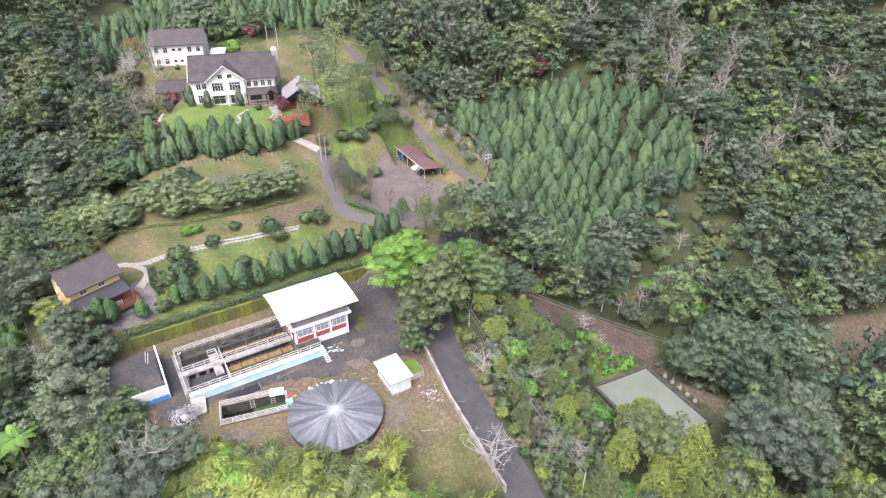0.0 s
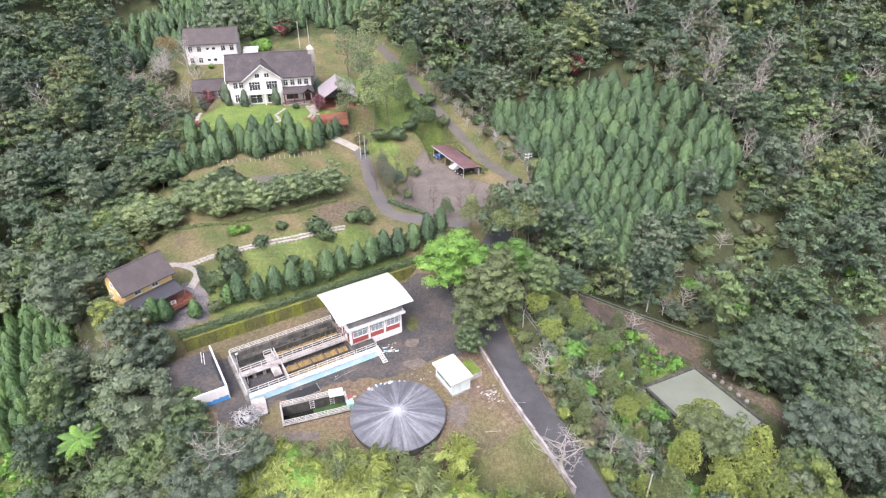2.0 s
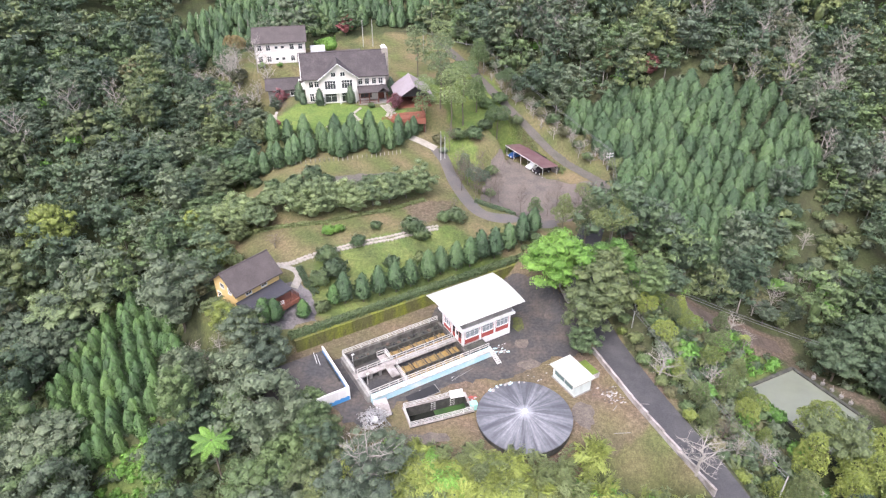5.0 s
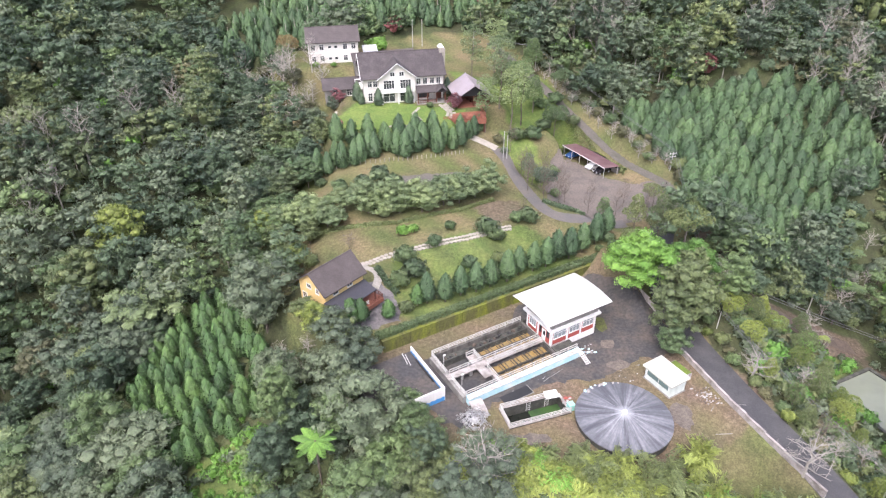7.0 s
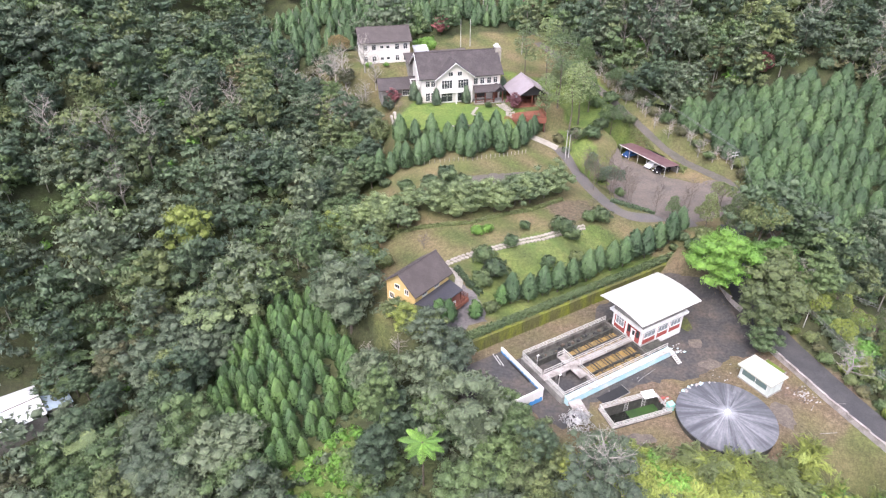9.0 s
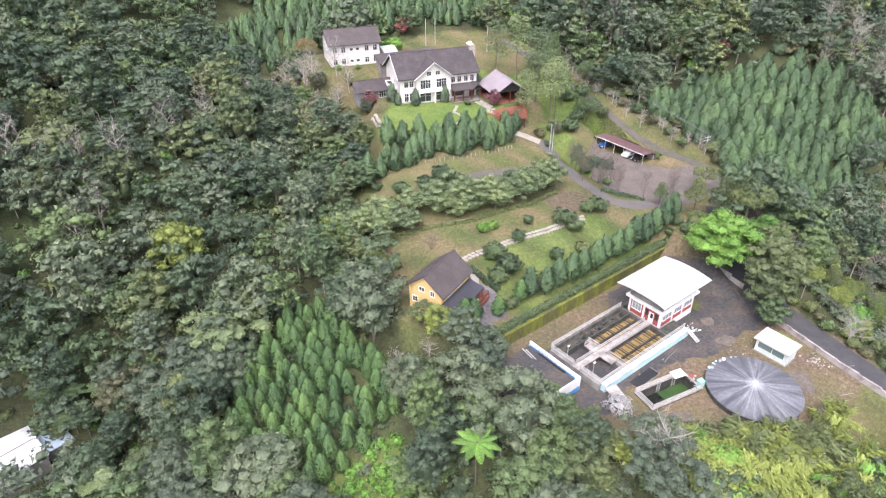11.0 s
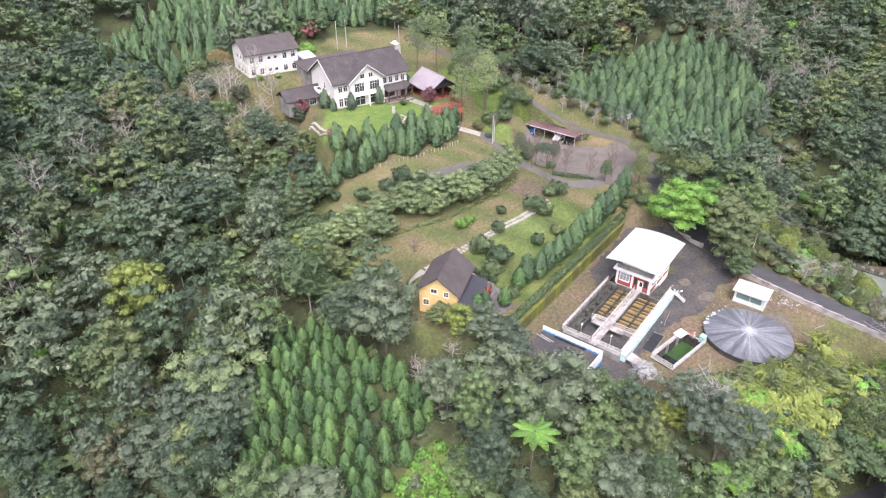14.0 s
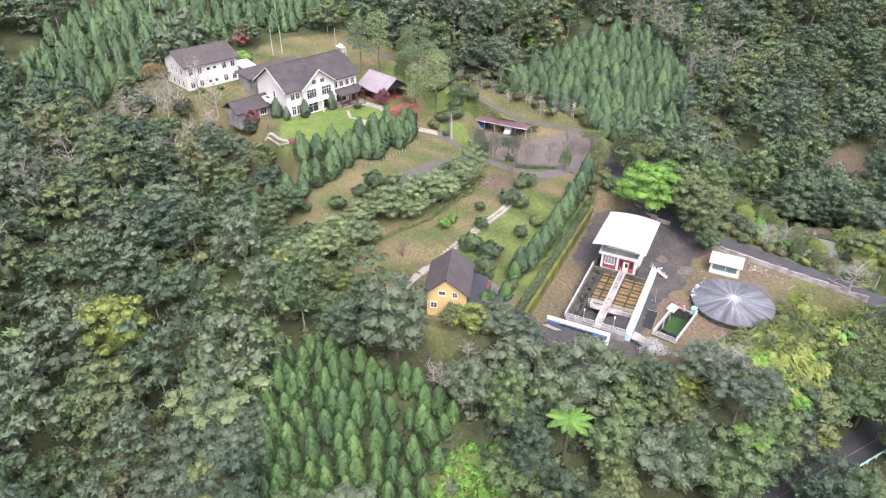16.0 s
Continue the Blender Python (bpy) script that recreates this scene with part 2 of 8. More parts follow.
def land_material():
    """Ground: grass, dry grass and leaf litter, by what grows there."""
    m, nodes, links, bsdf = node_material("ground cover")
    zone = nodes.new("ShaderNodeVertexColor")
    zone.layer_name = "cover"
    sep = nodes.new("ShaderNodeSeparateColor")
    links.new(zone.outputs["Color"], sep.inputs[0])
    n1, n2 = noise_of(nodes, links, 0.25, 0.35, 0.65), noise_of(nodes, links, 1.7, 0.3, 0.7)
    litter = mix_colour(nodes, links, n1, (0.048, 0.052, 0.032), (0.07, 0.085, 0.04))
    lawn = mix_colour(nodes, links, n1, (0.11, 0.17, 0.05), (0.17, 0.22, 0.065))
    dry = mix_colour(nodes, links, n1, (0.2, 0.155, 0.1), (0.175, 0.145, 0.085))
    soil = mix_colour(nodes, links, n2, (0.1, 0.08, 0.065), (0.155, 0.12, 0.098))
    c = mix_colour(nodes, links, sep.outputs[0], litter, lawn)
    c = mix_colour(nodes, links, sep.outputs[1], c, dry)
    c = mix_colour(nodes, links, sep.outputs[2], c, soil)
    c = mix_colour(nodes, links, 1.0, c, mix_colour(nodes, links, n2, (0.72, 0.72, 0.72), (1.2, 1.2, 1.2)), "MULTIPLY")
    tufts, broad = noise_of(nodes, links, 4.5, 0.3, 0.7, 3.0), noise_of(nodes, links, 0.09, 0.35, 0.65, 3.0)
    c = mix_colour(nodes, links, 1.0, c, mix_colour(nodes, links, tufts, (0.68, 0.7, 0.68), (1.3, 1.26, 1.2)), "MULTIPLY")
    c = mix_colour(nodes, links, 1.0, c, mix_colour(nodes, links, broad, (0.85, 0.92, 0.85), (1.14, 1.06, 1.1)), "MULTIPLY")
    links.new(c, bsdf.inputs["Base Color"])
    bsdf.inputs["Roughness"].default_value, bsdf.inputs["Specular IOR Level"].default_value = 0.95, 0.1
    b = nodes.new("ShaderNodeBump")
    b.inputs["Strength"].default_value, b.inputs["Distance"].default_value = 0.6, 0.15
    links.new(noise_of(nodes, links, 3.0, 0.2, 0.8), b.inputs["Height"])
    links.new(b.outputs[0], bsdf.inputs["Normal"])
    return m


LAND = land_material()
LANE_DIRT = surface("dark packed gravel", (0.125, 0.112, 0.1), stain=(0.085, 0.085, 0.065), amount=0.8, scale=0.4, grain=0.3, grain_scale=3.0)
KIOSK_WALL = surface("pale mint white paint", (0.6, 0.65, 0.61), stain=(0.42, 0.46, 0.42), amount=0.6, scale=0.8, grain=0.08, streaks=True)
TEAL_PANE = glossy("pale teal glass", (0.17, 0.24, 0.23), 0.1, 0.6)
CRAZY = surface("wet crazy paving", (0.17, 0.155, 0.155), stain=(0.075, 0.07, 0.072), amount=0.9, scale=0.8, grain=0.4, grain_scale=3.0)
MOSS_PATCH = surface("thin moss", (0.085, 0.09, 0.04), stain=(0.13, 0.15, 0.035), amount=0.9, scale=1.2, grain=0.35, grain_scale=5.0)
TURF = surface("thin dry turf", (0.2, 0.17, 0.115), stain=(0.14, 0.14, 0.07), amount=1.0, scale=0.5, grain=0.35, grain_scale=4.0)
SAND = surface("spilled pale sand", (0.155, 0.13, 0.105), stain=(0.085, 0.075, 0.068), amount=0.9, scale=0.9, grain=0.35, grain_scale=4.0)

# ---- the lie of the land ----
GX = np.array([-230, -150, -115, -85, -55, -20, 10, 40, 80, 180.0])
GY = np.array([-30, 40, 75, 105, 130, 155, 190, 250, 340.0])
GZ = np.array([
    [-40, -40, -38, -35, -30, -28, -28, -30, -30, -30],
    [-20, -24, -26, -24, -15, -12.5, -13, -18, -20, -10],
    [-8, -14, -22, -11, 0, 0, -1, -15, -18, 0],
    [10, 3, -8, -5, 5.5, 6, 1, -14, -14, 10],
    [24, 14, 4, 0, 10.5, 6, 5, -2, -6, 22],
    [36, 24, 12, 6, 15, 11, 11, 21, 2, 34],
    [44, 26, 14, 13, 19, 19, 28, 34, 26, 50],
    [62, 45, 34, 36, 42, 46, 52, 58, 56, 78],
    [100, 90, 84, 84, 86, 88, 92, 98, 100, 115.0]])
UA = radians(30.5)
UO = (-42.8, 79.3)


def site(u, v):
    """The works yard's own axes, laid into the world."""
    return UO[0] + u * math.cos(UA) + v * math.sin(UA), UO[1] + u * math.sin(UA) - v * math.cos(UA)


def hermite(knots, rows, x):
    """Smooth curve through rows at knots, along the first axis."""
    x = np.clip(x, knots[0], knots[-1] - 1e-6)
    k = np.clip(np.searchsorted(knots, x, side="right") - 1, 0, len(knots) - 2)
    slope = np.gradient(rows, knots, axis=0)
    h = knots[k + 1] - knots[k]
    s = (x - knots[k]) / h
    return k, h, s, slope


def smooth(e0, e1, x):
    s = np.clip((x - e0) / (e1 - e0), 0, 1)
    return s * s * (3 - 2 * s)


def base_height(x, y):
    kx, hx, sx, dx = hermite(GX, GZ.T, x)
    ky, hy, sy, _ = hermite(GY, GZ, y)
    h00, h10, h01, h11 = 2 * sx**3 - 3 * sx**2 + 1, sx**3 - 2 * sx**2 + sx, -2 * sx**3 + 3 * sx**2, sx**3 - sx**2

    def row(j):
        return h00 * GZ[j, kx] + h10 * hx * dx[kx, j] + h01 * GZ[j, kx + 1] + h11 * hx * dx[kx + 1, j]
    last = len(GY) - 1
    a, b, c, d = row(np.maximum(ky - 1, 0)), row(ky), row(ky + 1), row(np.minimum(ky + 2, last))
    g0, g1 = GY[np.maximum(ky - 1, 0)], GY[np.minimum(ky + 2, last)]
    m0 = (c - a) / (GY[ky + 1] - g0) * hy
    m1 = (d - b) / (g1 - GY[ky]) * hy
    return (2 * sy**3 - 3 * sy**2 + 1) * b + (sy**3 - 2 * sy**2 + sy) * m0 + (-2 * sy**3 + 3 * sy**2) * c + (sy**3 - sy**2) * m1


def along(line, x, y):
    """Distance from a line of (x, y, z) corners and the height of its nearest place."""
    best, level = np.full(np.shape(x), 1e9), np.zeros(np.shape(x))
    for (ax, ay, az), (bx, by, bz) in zip(line, line[1:]):
        ex, ey = bx - ax, by - ay
        s = np.clip(((x - ax) * ex + (y - ay) * ey) / (ex * ex + ey * ey), 0, 1)
        d = np.hypot(x - ax - s * ex, y - ay - s * ey)
        level = np.where(d < best, az + s * (bz - az), level)
        best = np.minimum(d, best)
    return best, level


LANE = [(17, 42, -6), (13, 50, -3.2), (8.6, 60, -1.2), (3.2, 73, -0.3), (-0.3, 84, 0.2), (-2, 93, 0.9), (-1, 104, 2.5), (3, 115, 3.6), (8.5, 125, 4.2), (8.8, 132.5, 4.4),
        (1.8, 143, 4.6), (-1.3, 148.5, 5.6), (-3.8, 151.2, 7.2), (-6, 154, 8.8), (-9.5, 158.6, 11), (-12.3, 162, 13), (-15.5, 167.5, 14.6), (-20, 177, 16.6), (-28, 192, 19.5)]
VALLEY_ROAD = [(-75, 45, -13), (-34, 42.6, -11), (-8.5, 40.2, -10.6), (14, 39, -11), (40, 38, -13)]
PADS = [  # x, y, turn, half length, half width, height, softness
    (-50.5, 158, 11, 14, 8, 15.5, 6), (-53, 144.5, 8, 12.5, 5.5, 15.3, 4), (-71, 178.5, 11, 11, 8, 19.2, 6), (-34, 156, 11, 6, 5, 15.3, 4),
    (-58, 88.5, 48, 7.5, 8, 5.2, 4), (-6, 131, -55, 13, 9, 3.2, 6), (-6.4, 145.2, -60, 9.5, 3.6, 3.2, 2.0), (37, 83, -30, 11, 8.5, -14.5, 3)]


def ground_height(x, y):
    x, y = np.asarray(x, float), np.asarray(y, float)
    h = base_height(x, y)
    far = np.maximum(np.hypot(x + 20, y - 110) - 240, 0)
    h = h + 1.4 * np.sin(x * 0.083 + 1) * np.sin(y * 0.071) * smooth(0, 40, np.abs(x + 35) - 30)
    for px, py, turn, hu, hv, z, soft in PADS:
        c, s = math.cos(radians(turn)), math.sin(radians(turn))
        u, v = (x - px) * c + (y - py) * s, -(x - px) * s + (y - py) * c
        d = np.hypot(np.maximum(np.abs(u) - hu, 0), np.maximum(np.abs(v) - hv, 0))
        h = h + (z - h) * (1 - smooth(0, soft, d))
    c, s = math.cos(UA), math.sin(UA)
    u, v = (x - UO[0]) * c + (y - UO[1]) * s, (x - UO[0]) * s - (y - UO[1]) * c
    d = np.hypot(np.maximum(np.abs(u - 12.5) - 21.5, 0), np.maximum(v - 29, 0))
    yard = (1 - smooth(0, 7, d)) * (v > -6.3)
    h = h + (0 - h) * yard
    behind = (v <= -6.3) * (1 - smooth(0, 16, -6.3 - v)) * (1 - smooth(0, 8, np.maximum(np.abs(u - 15) - 23, 0)))
    h = h + (2.3 + 0.1 * (-6.3 - v) - h) * behind
    for line, half, soft in ((LANE[:9], 2.6, 4), (LANE[8:], 1.6, 1.8), (VALLEY_ROAD, 2.4, 4)):
        d, z = along(line, x, y)
        keep = 1 - smooth(half, half + soft, d)
        h = h + (z - h) * keep * np.where((u < 31) & (v < 29) & (v > -5.8) & (z > -0.9), 0.0, 1.0)
    return h + 0.1 * far


# ---- mesh helpers ----
def mesh_of(name, verts, quads, mats, slots=None, soft=False):
    me = bpy.data.meshes.new(name)
    verts, quads = np.asarray(verts, np.float32), np.asarray(quads, np.int32)
    me.vertices.add(len(verts))
    me.vertices.foreach_set("co", verts.ravel())
    side = quads.shape[1]
    me.loops.add(quads.size)
    me.loops.foreach_set("vertex_index", quads.ravel())
    me.polygons.add(len(quads))
    me.polygons.foreach_set("loop_start", np.arange(0, quads.size, side, dtype=np.int32))
    for m in mats:
        me.materials.append(m)
    if slots is not None:
        me.polygons.foreach_set("material_index", np.asarray(slots, np.int32))
    if soft:
        me.polygons.foreach_set("use_smooth", np.ones(len(quads), bool))
    me.update(calc_edges=True)
    return me


def box(bm, x0, x1, y0, y1, z0, z1):
    made = bmesh.ops.create_cube(bm, size=1.0, matrix=Matrix.Translation(((x0 + x1) / 2, (y0 + y1) / 2, (z0 + z1) / 2)) @ Matrix.Diagonal((x1 - x0, y1 - y0, z1 - z0, 1)))
    return made["verts"]


def boxes(*spans):
    bm = bmesh.new()
    for s in spans:
        box(bm, *s)
    return bm


def solid(bm, corners, depth):
    """A slab: the corners' face pushed down by depth."""
    top = [bm.verts.new(c) for c in corners]
    low = [bm.verts.new((c[0], c[1], c[2] - depth)) for c in corners]
    bm.faces.new(top)
    bm.faces.new(low[::-1])
    for i in range(len(corners)):
        j = (i + 1) % len(corners)
        bm.faces.new((top[j], top[i], low[i], low[j]))
    bmesh.ops.recalc_face_normals(bm, faces=bm.faces)


def slab(corners, depth):
    bm = bmesh.new()
    solid(bm, corners, depth)
    return bm


def prism(outline, y0, y1):
    """An outline of (x, z) corners drawn out along y."""
    bm = bmesh.new()
    a = [bm.verts.new((x, y0, z)) for x, z in outline]
    b = [bm.verts.new((x, y1, z)) for x, z in outline]
    bm.faces.new(a)
    bm.faces.new(b[::-1])
    for i in range(len(a)):
        j = (i + 1) % len(a)
        bm.faces.new((a[j], a[i], b[i], b[j]))
    bmesh.ops.recalc_face_normals(bm, faces=bm.faces)
    return bm


def rod(bm, a, b, r, sides=6, r2=None):
    a, b = Vector(a), Vector(b)
    m = Matrix.Translation((a + b) / 2) @ (b - a).to_track_quat("Z", "Y").to_matrix().to_4x4()
    bmesh.ops.create_cone(bm, cap_ends=True, segments=sides, radius1=r, radius2=r if r2 is None else r2, depth=(b - a).length, matrix=m)


def rods(*spans, sides=6):
    bm = bmesh.new()
    for a, b, r in spans:
        rod(bm, a, b, r, sides)
    return bm


def part(name, bm, material, parent, label=""):
    """Links a bmesh, or a mesh that is shared, as one mesh object under a thing or a part."""
    if isinstance(bm, bmesh.types.BMesh):
        me = bpy.data.meshes.new(name)
        bm.to_mesh(me)
        bm.free()
        me.materials.append(material)
    else:
        me = bm
    ob = new(name, me)
    ob.parent = parent
    return tagged(ob, label)


def thing(name, label, category, m, group="", kind=""):
    ob = new(name)
    ob.matrix_basis = m
    ob.empty_display_size = 0.5
    return tagged(ob, label, category, group, kind)


def single(name, bm, material, label, category, m=None, group="", kind=""):
    me = bm
    if isinstance(bm, bmesh.types.BMesh):
        me = bpy.data.meshes.new(name)
        bm.to_mesh(me)
        bm.free()
        me.materials.append(material)
    ob = new(name, me)
    if m is not None:
        ob.matrix_basis = m
    return tagged(ob, label, category, group, kind)


def inside(poly, x, y):
    x, y = np.asarray(x, float), np.asarray(y, float)
    hit = np.zeros(x.shape, bool)
    for (ax, ay), (bx, by) in zip(poly, poly[1:] + poly[:1]):
        cross = (ay > y) != (by > y)
        with np.errstate(divide="ignore", invalid="ignore"):
            hit ^= cross & (x < (bx - ax) * (y - ay) / (by - ay) + ax)
    return hit


def ground_at(x, y):
    return float(ground_height(np.array([x]), np.array([y]))[0])


# ---- plan: where the woods are open ----
SPUR = [(-67, 82), (-55, 77.5), (-49, 71), (-41, 63.5), (-30, 61.5), (-15, 59), (0, 58.5), (6, 55), (9, 57), (5.5, 70), (2, 86), (1.5, 104), (12, 118), (13.5, 135), (10, 145),
        (3.5, 153), (-3, 158.5), (-8, 164), (-12, 172), (-17, 182), (-25, 196), (-45, 196), (-62, 192), (-84, 190), (-100, 190), (-103, 176), (-92, 167), (-79, 160), (-76, 150), (-80, 141), (-82, 128), (-82, 114), (-74, 107), (-66, 97)]
CEDARS_EAST = [(3.5, 152.5), (3.5, 158.5), (14, 157), (24, 155.5), (34, 153), (44, 151), (53, 150), (61, 147), (60, 139), (54, 134), (46, 130.5), (40, 126), (36, 119.5), (28, 111.5), (20.5, 111.5), (12.5, 117.5), (11.5, 125), (12.5, 134), (9, 145)]
CEDARS_WEST = [(-86, 101), (-79.5, 102), (-74, 89), (-68, 80), (-68.3, 72), (-75, 69.5), (-82, 67), (-93, 71), (-97, 86), (-93, 92)]
POND_EDGE = [(28.0, 87.6), (38.6, 92.6), (46.0, 79.2), (36, 72)]
POND_OPEN = [(22, 84), (23, 97), (34, 99), (41, 96), (48, 88), (53, 79), (47, 66), (34, 65), (26, 74)]
FERN_SLOPE = [(33, 106), (44, 103), (57, 112), (63, 126), (62, 137), (54, 131), (46, 128), (39, 118)]
NORTH_CONIFERS = [(-116, 203), (-106, 190), (-97, 191), (-84, 197.5), (-60, 198.5), (-44, 197), (-30, 199), (-22, 206), (-38, 214), (-62, 220), (-88, 230), (-104, 218)]
TRACK = [(9, 99.5, 0), (17, 96, -2.5), (25, 97.5, -8), (33, 100, -12), (40, 100.5, -15)]
YARD_EDGE = [site(-5, -1.2), site(8, -1.0), site(16.5, -1.6), site(19, -4.8), site(36, -5.4), (-3.8, 93), (-3.2, 82), (-8, 80), site(30, 16), site(20, 16.4), site(12, 13), site(3, 12.5), site(-2.4, 15), site(-5, 12)]

# ---- ground ----
def steps(*runs):
    out = []
    for a, b, n in runs:
        out += list(np.linspace(a, b, n, endpoint=False))
    return np.array(out + [runs[-1][1]])


def build_ground():
    xs = steps((-1400, -300, 12), (-300, -130, 35), (-130, -75, 40), (-75, 15, 112), (15, 70, 40), (70, 200, 30), (200, 1400, 12))
    ys = steps((-900, -60, 9), (-60, 30, 20), (30, 50, 16), (50, 160, 138), (160, 210, 32), (210, 340, 26), (340, 1600, 12))
    gx, gy = np.meshgrid(xs, ys)
    gz = ground_height(gx, gy)
    verts = np.stack([gx, gy, gz], -1).reshape(-1, 3)
    nx, ny = len(xs), len(ys)
    i = (np.arange(ny - 1)[:, None] * nx + np.arange(nx - 1)[None]).ravel()
    me = mesh_of("ground", verts, np.stack([i, i + 1, i + nx + 1, i + nx], -1), [LAND], soft=True)
    bm = bmesh.new()
    bm.from_mesh(me)
    for u, v, turn, length, width in ((0.0, 0.05, 0, 17.1, 10.5), (3.3, 13.9, -12, 9.5, 3.8)):
        x0, y0 = site(u, v)
        turned = Matrix.Rotation(UA + radians(turn), 3, "Z")
        near = [f for f in bm.faces if (f.calc_center_median().xy - Vector((x0, y0))).length < 24]
        corners = [Vector((x0, y0, 0)) + turned @ Vector(p) for p in ((0, 0, 0), (length, 0, 0), (length, -width, 0), (0, -width, 0))]
        for a, b in zip(corners, corners[1:] + corners[:1]):
            geom = near + list({e for f in near for e in f.edges}) + list({q for f in near for q in f.verts})
            res = bmesh.ops.bisect_plane(bm, geom=geom, plane_co=a, plane_no=Vector(((b - a).y, -(b - a).x, 0)))
            near = [g for g in res["geom"] if isinstance(g, bmesh.types.BMFace)]
        gone = []
        for f in near:
            q = turned.transposed() @ (f.calc_center_median() - Vector((x0, y0, 0)))
            if 0 < q.x < length and -width < q.y < 0:
                gone.append(f)
        bmesh.ops.delete(bm, geom=gone, context="FACES")
    bm.to_mesh(me)
    bm.free()
    verts = np.empty(len(me.vertices) * 3, np.float32)
    me.vertices.foreach_get("co", verts)
    verts = verts.reshape(-1, 3)
    x, y = verts[:, 0], verts[:, 1]
    open_land = inside(SPUR, x, y)
    c, s = math.cos(UA), math.sin(UA)
    u, v = (x - UO[0]) * c + (y - UO[1]) * s, (x - UO[0]) * s - (y - UO[1]) * c
    wobble = np.sin(x * 0.61 + 2 * np.sin(y * 0.23)) * 0.5 + np.sin(y * 0.83 + x * 0.4) * 0.5
    yard = (v > -5.7) & (v < 34) & (u > -8) & (u < 40)
    lawn = inside([(-67, 141.5), (-65, 137), (-37, 139), (-36, 150), (-44, 152), (-62, 156)], x, y)
    orchard = inside([(-52, 87), (-44, 86.5), (-14, 105), (-26, 111), (-50, 102.5)], x, y)
    terrace = inside([(-72, 127), (-30, 140), (-24, 131), (-34, 126), (-60, 120)], x, y)
    east_lawn = inside([(-26, 150), (-8, 152), (-14, 174), (-40, 176)], x, y) | inside([(-22, 150), (-14, 131), (-26, 138), (-28, 148)], x, y)
    plot = inside(CEDARS_WEST, x, y)
    weeds = inside([(-80, 67.5), (-70, 71.5), (-65, 67), (-69, 58), (-80, 56)], x, y) | inside([(26, 96), (32, 97.5), (38, 94), (28, 88)], x, y)
    green = np.where(lawn, 1.0, np.where(orchard, 0.62 + 0.3 * wobble, np.where(terrace, 0.35, np.where(east_lawn, 0.8, np.where(weeds, 0.6, np.where(yard, 0.08, np.where(open_land, 0.3, np.where(plot, 0.06, 0.0))))))))
    dry = np.where(yard, 0.8 + 0.2 * wobble, np.where(open_land & ~lawn & ~east_lawn, 0.45 + 0.35 * wobble, 0.0))
    dry = np.where(orchard, 0.2 * (wobble > 0.3), dry)
    red = inside([(-36, 117), (-26, 121), (-24, 114), (-32, 110)], x, y) | inside([(8, 120), (14, 118), (15, 108), (10, 108)], x, y)
    dirt = np.where(red, 0.75, np.where(inside([(5, 101), (16, 99.5), (34, 104), (44, 104), (42, 97), (24, 94.5), (10, 95)], x, y), 0.9, 0.0))
    dirt = np.where(inside([(72, 91), (95, 90), (100, 106), (80, 106), (73, 100)], x, y) | inside([(38.5, 96), (49, 80), (53, 79), (45, 94), (41, 98)], x, y), 0.7, dirt)
    dirt = np.where(yard, np.clip(0.4 + 0.5 * wobble, 0, 0.8), dirt)
    cover = np.stack([np.clip(green, 0, 1), np.clip(dry, 0, 1), np.clip(dirt, 0, 1), np.ones_like(green)], -1).astype(np.float32)
    layer = me.color_attributes.new("cover", "FLOAT_COLOR", "POINT")
    layer.data.foreach_set("color", cover.ravel())
    return tagged(new("ground", me), "grassy and leaf-littered hillside ground with terraces", "ground", kind="structure")


build_ground()


def ribbon(name, line, width, material, label, category, lift=0.07, step=1.0, across=5, ragged=0.0, thick=0.0):
    """A strip draped over the ground along a line of corners."""
    pts = [Vector(p[:2]) for p in line]
    fine = []
    for a, b in zip(pts, pts[1:]):
        n = max(1, int((b - a).length / step))
        fine += [a.lerp(b, i / n) for i in range(n)]
    fine.append(pts[-1])
    arr = np.array([tuple(p) for p in fine])
    for _ in range(6):
        arr[1:-1] = (arr[:-2] + 2 * arr[1:-1] + arr[2:]) / 4
    tan = np.gradient(arr, axis=0)
    tan /= np.linalg.norm(tan, axis=1)[:, None]
    nor = np.stack([-tan[:, 1], tan[:, 0]], -1)
    rng = np.random.default_rng(len(name))
    off = np.linspace(-0.5, 0.5, across)
    rag = 1 + ragged * (rng.random((len(arr), 1)) - 0.5)
    g = arr[:, None, :] + nor[:, None, :] * (off[None, :, None] * width * rag[:, :, None])
    z = ground_height(g[..., 0], g[..., 1]) + lift
    verts = np.concatenate([g, z[..., None]], -1).reshape(-1, 3)
    i = (np.arange(len(arr) - 1)[:, None] * across + np.arange(across - 1)[None]).ravel()
    me = mesh_of(name, verts, np.stack([i + 1, i, i + across, i + across + 1], -1), [material], soft=True)
    return tagged(new(name, me), label, category, kind="structure")


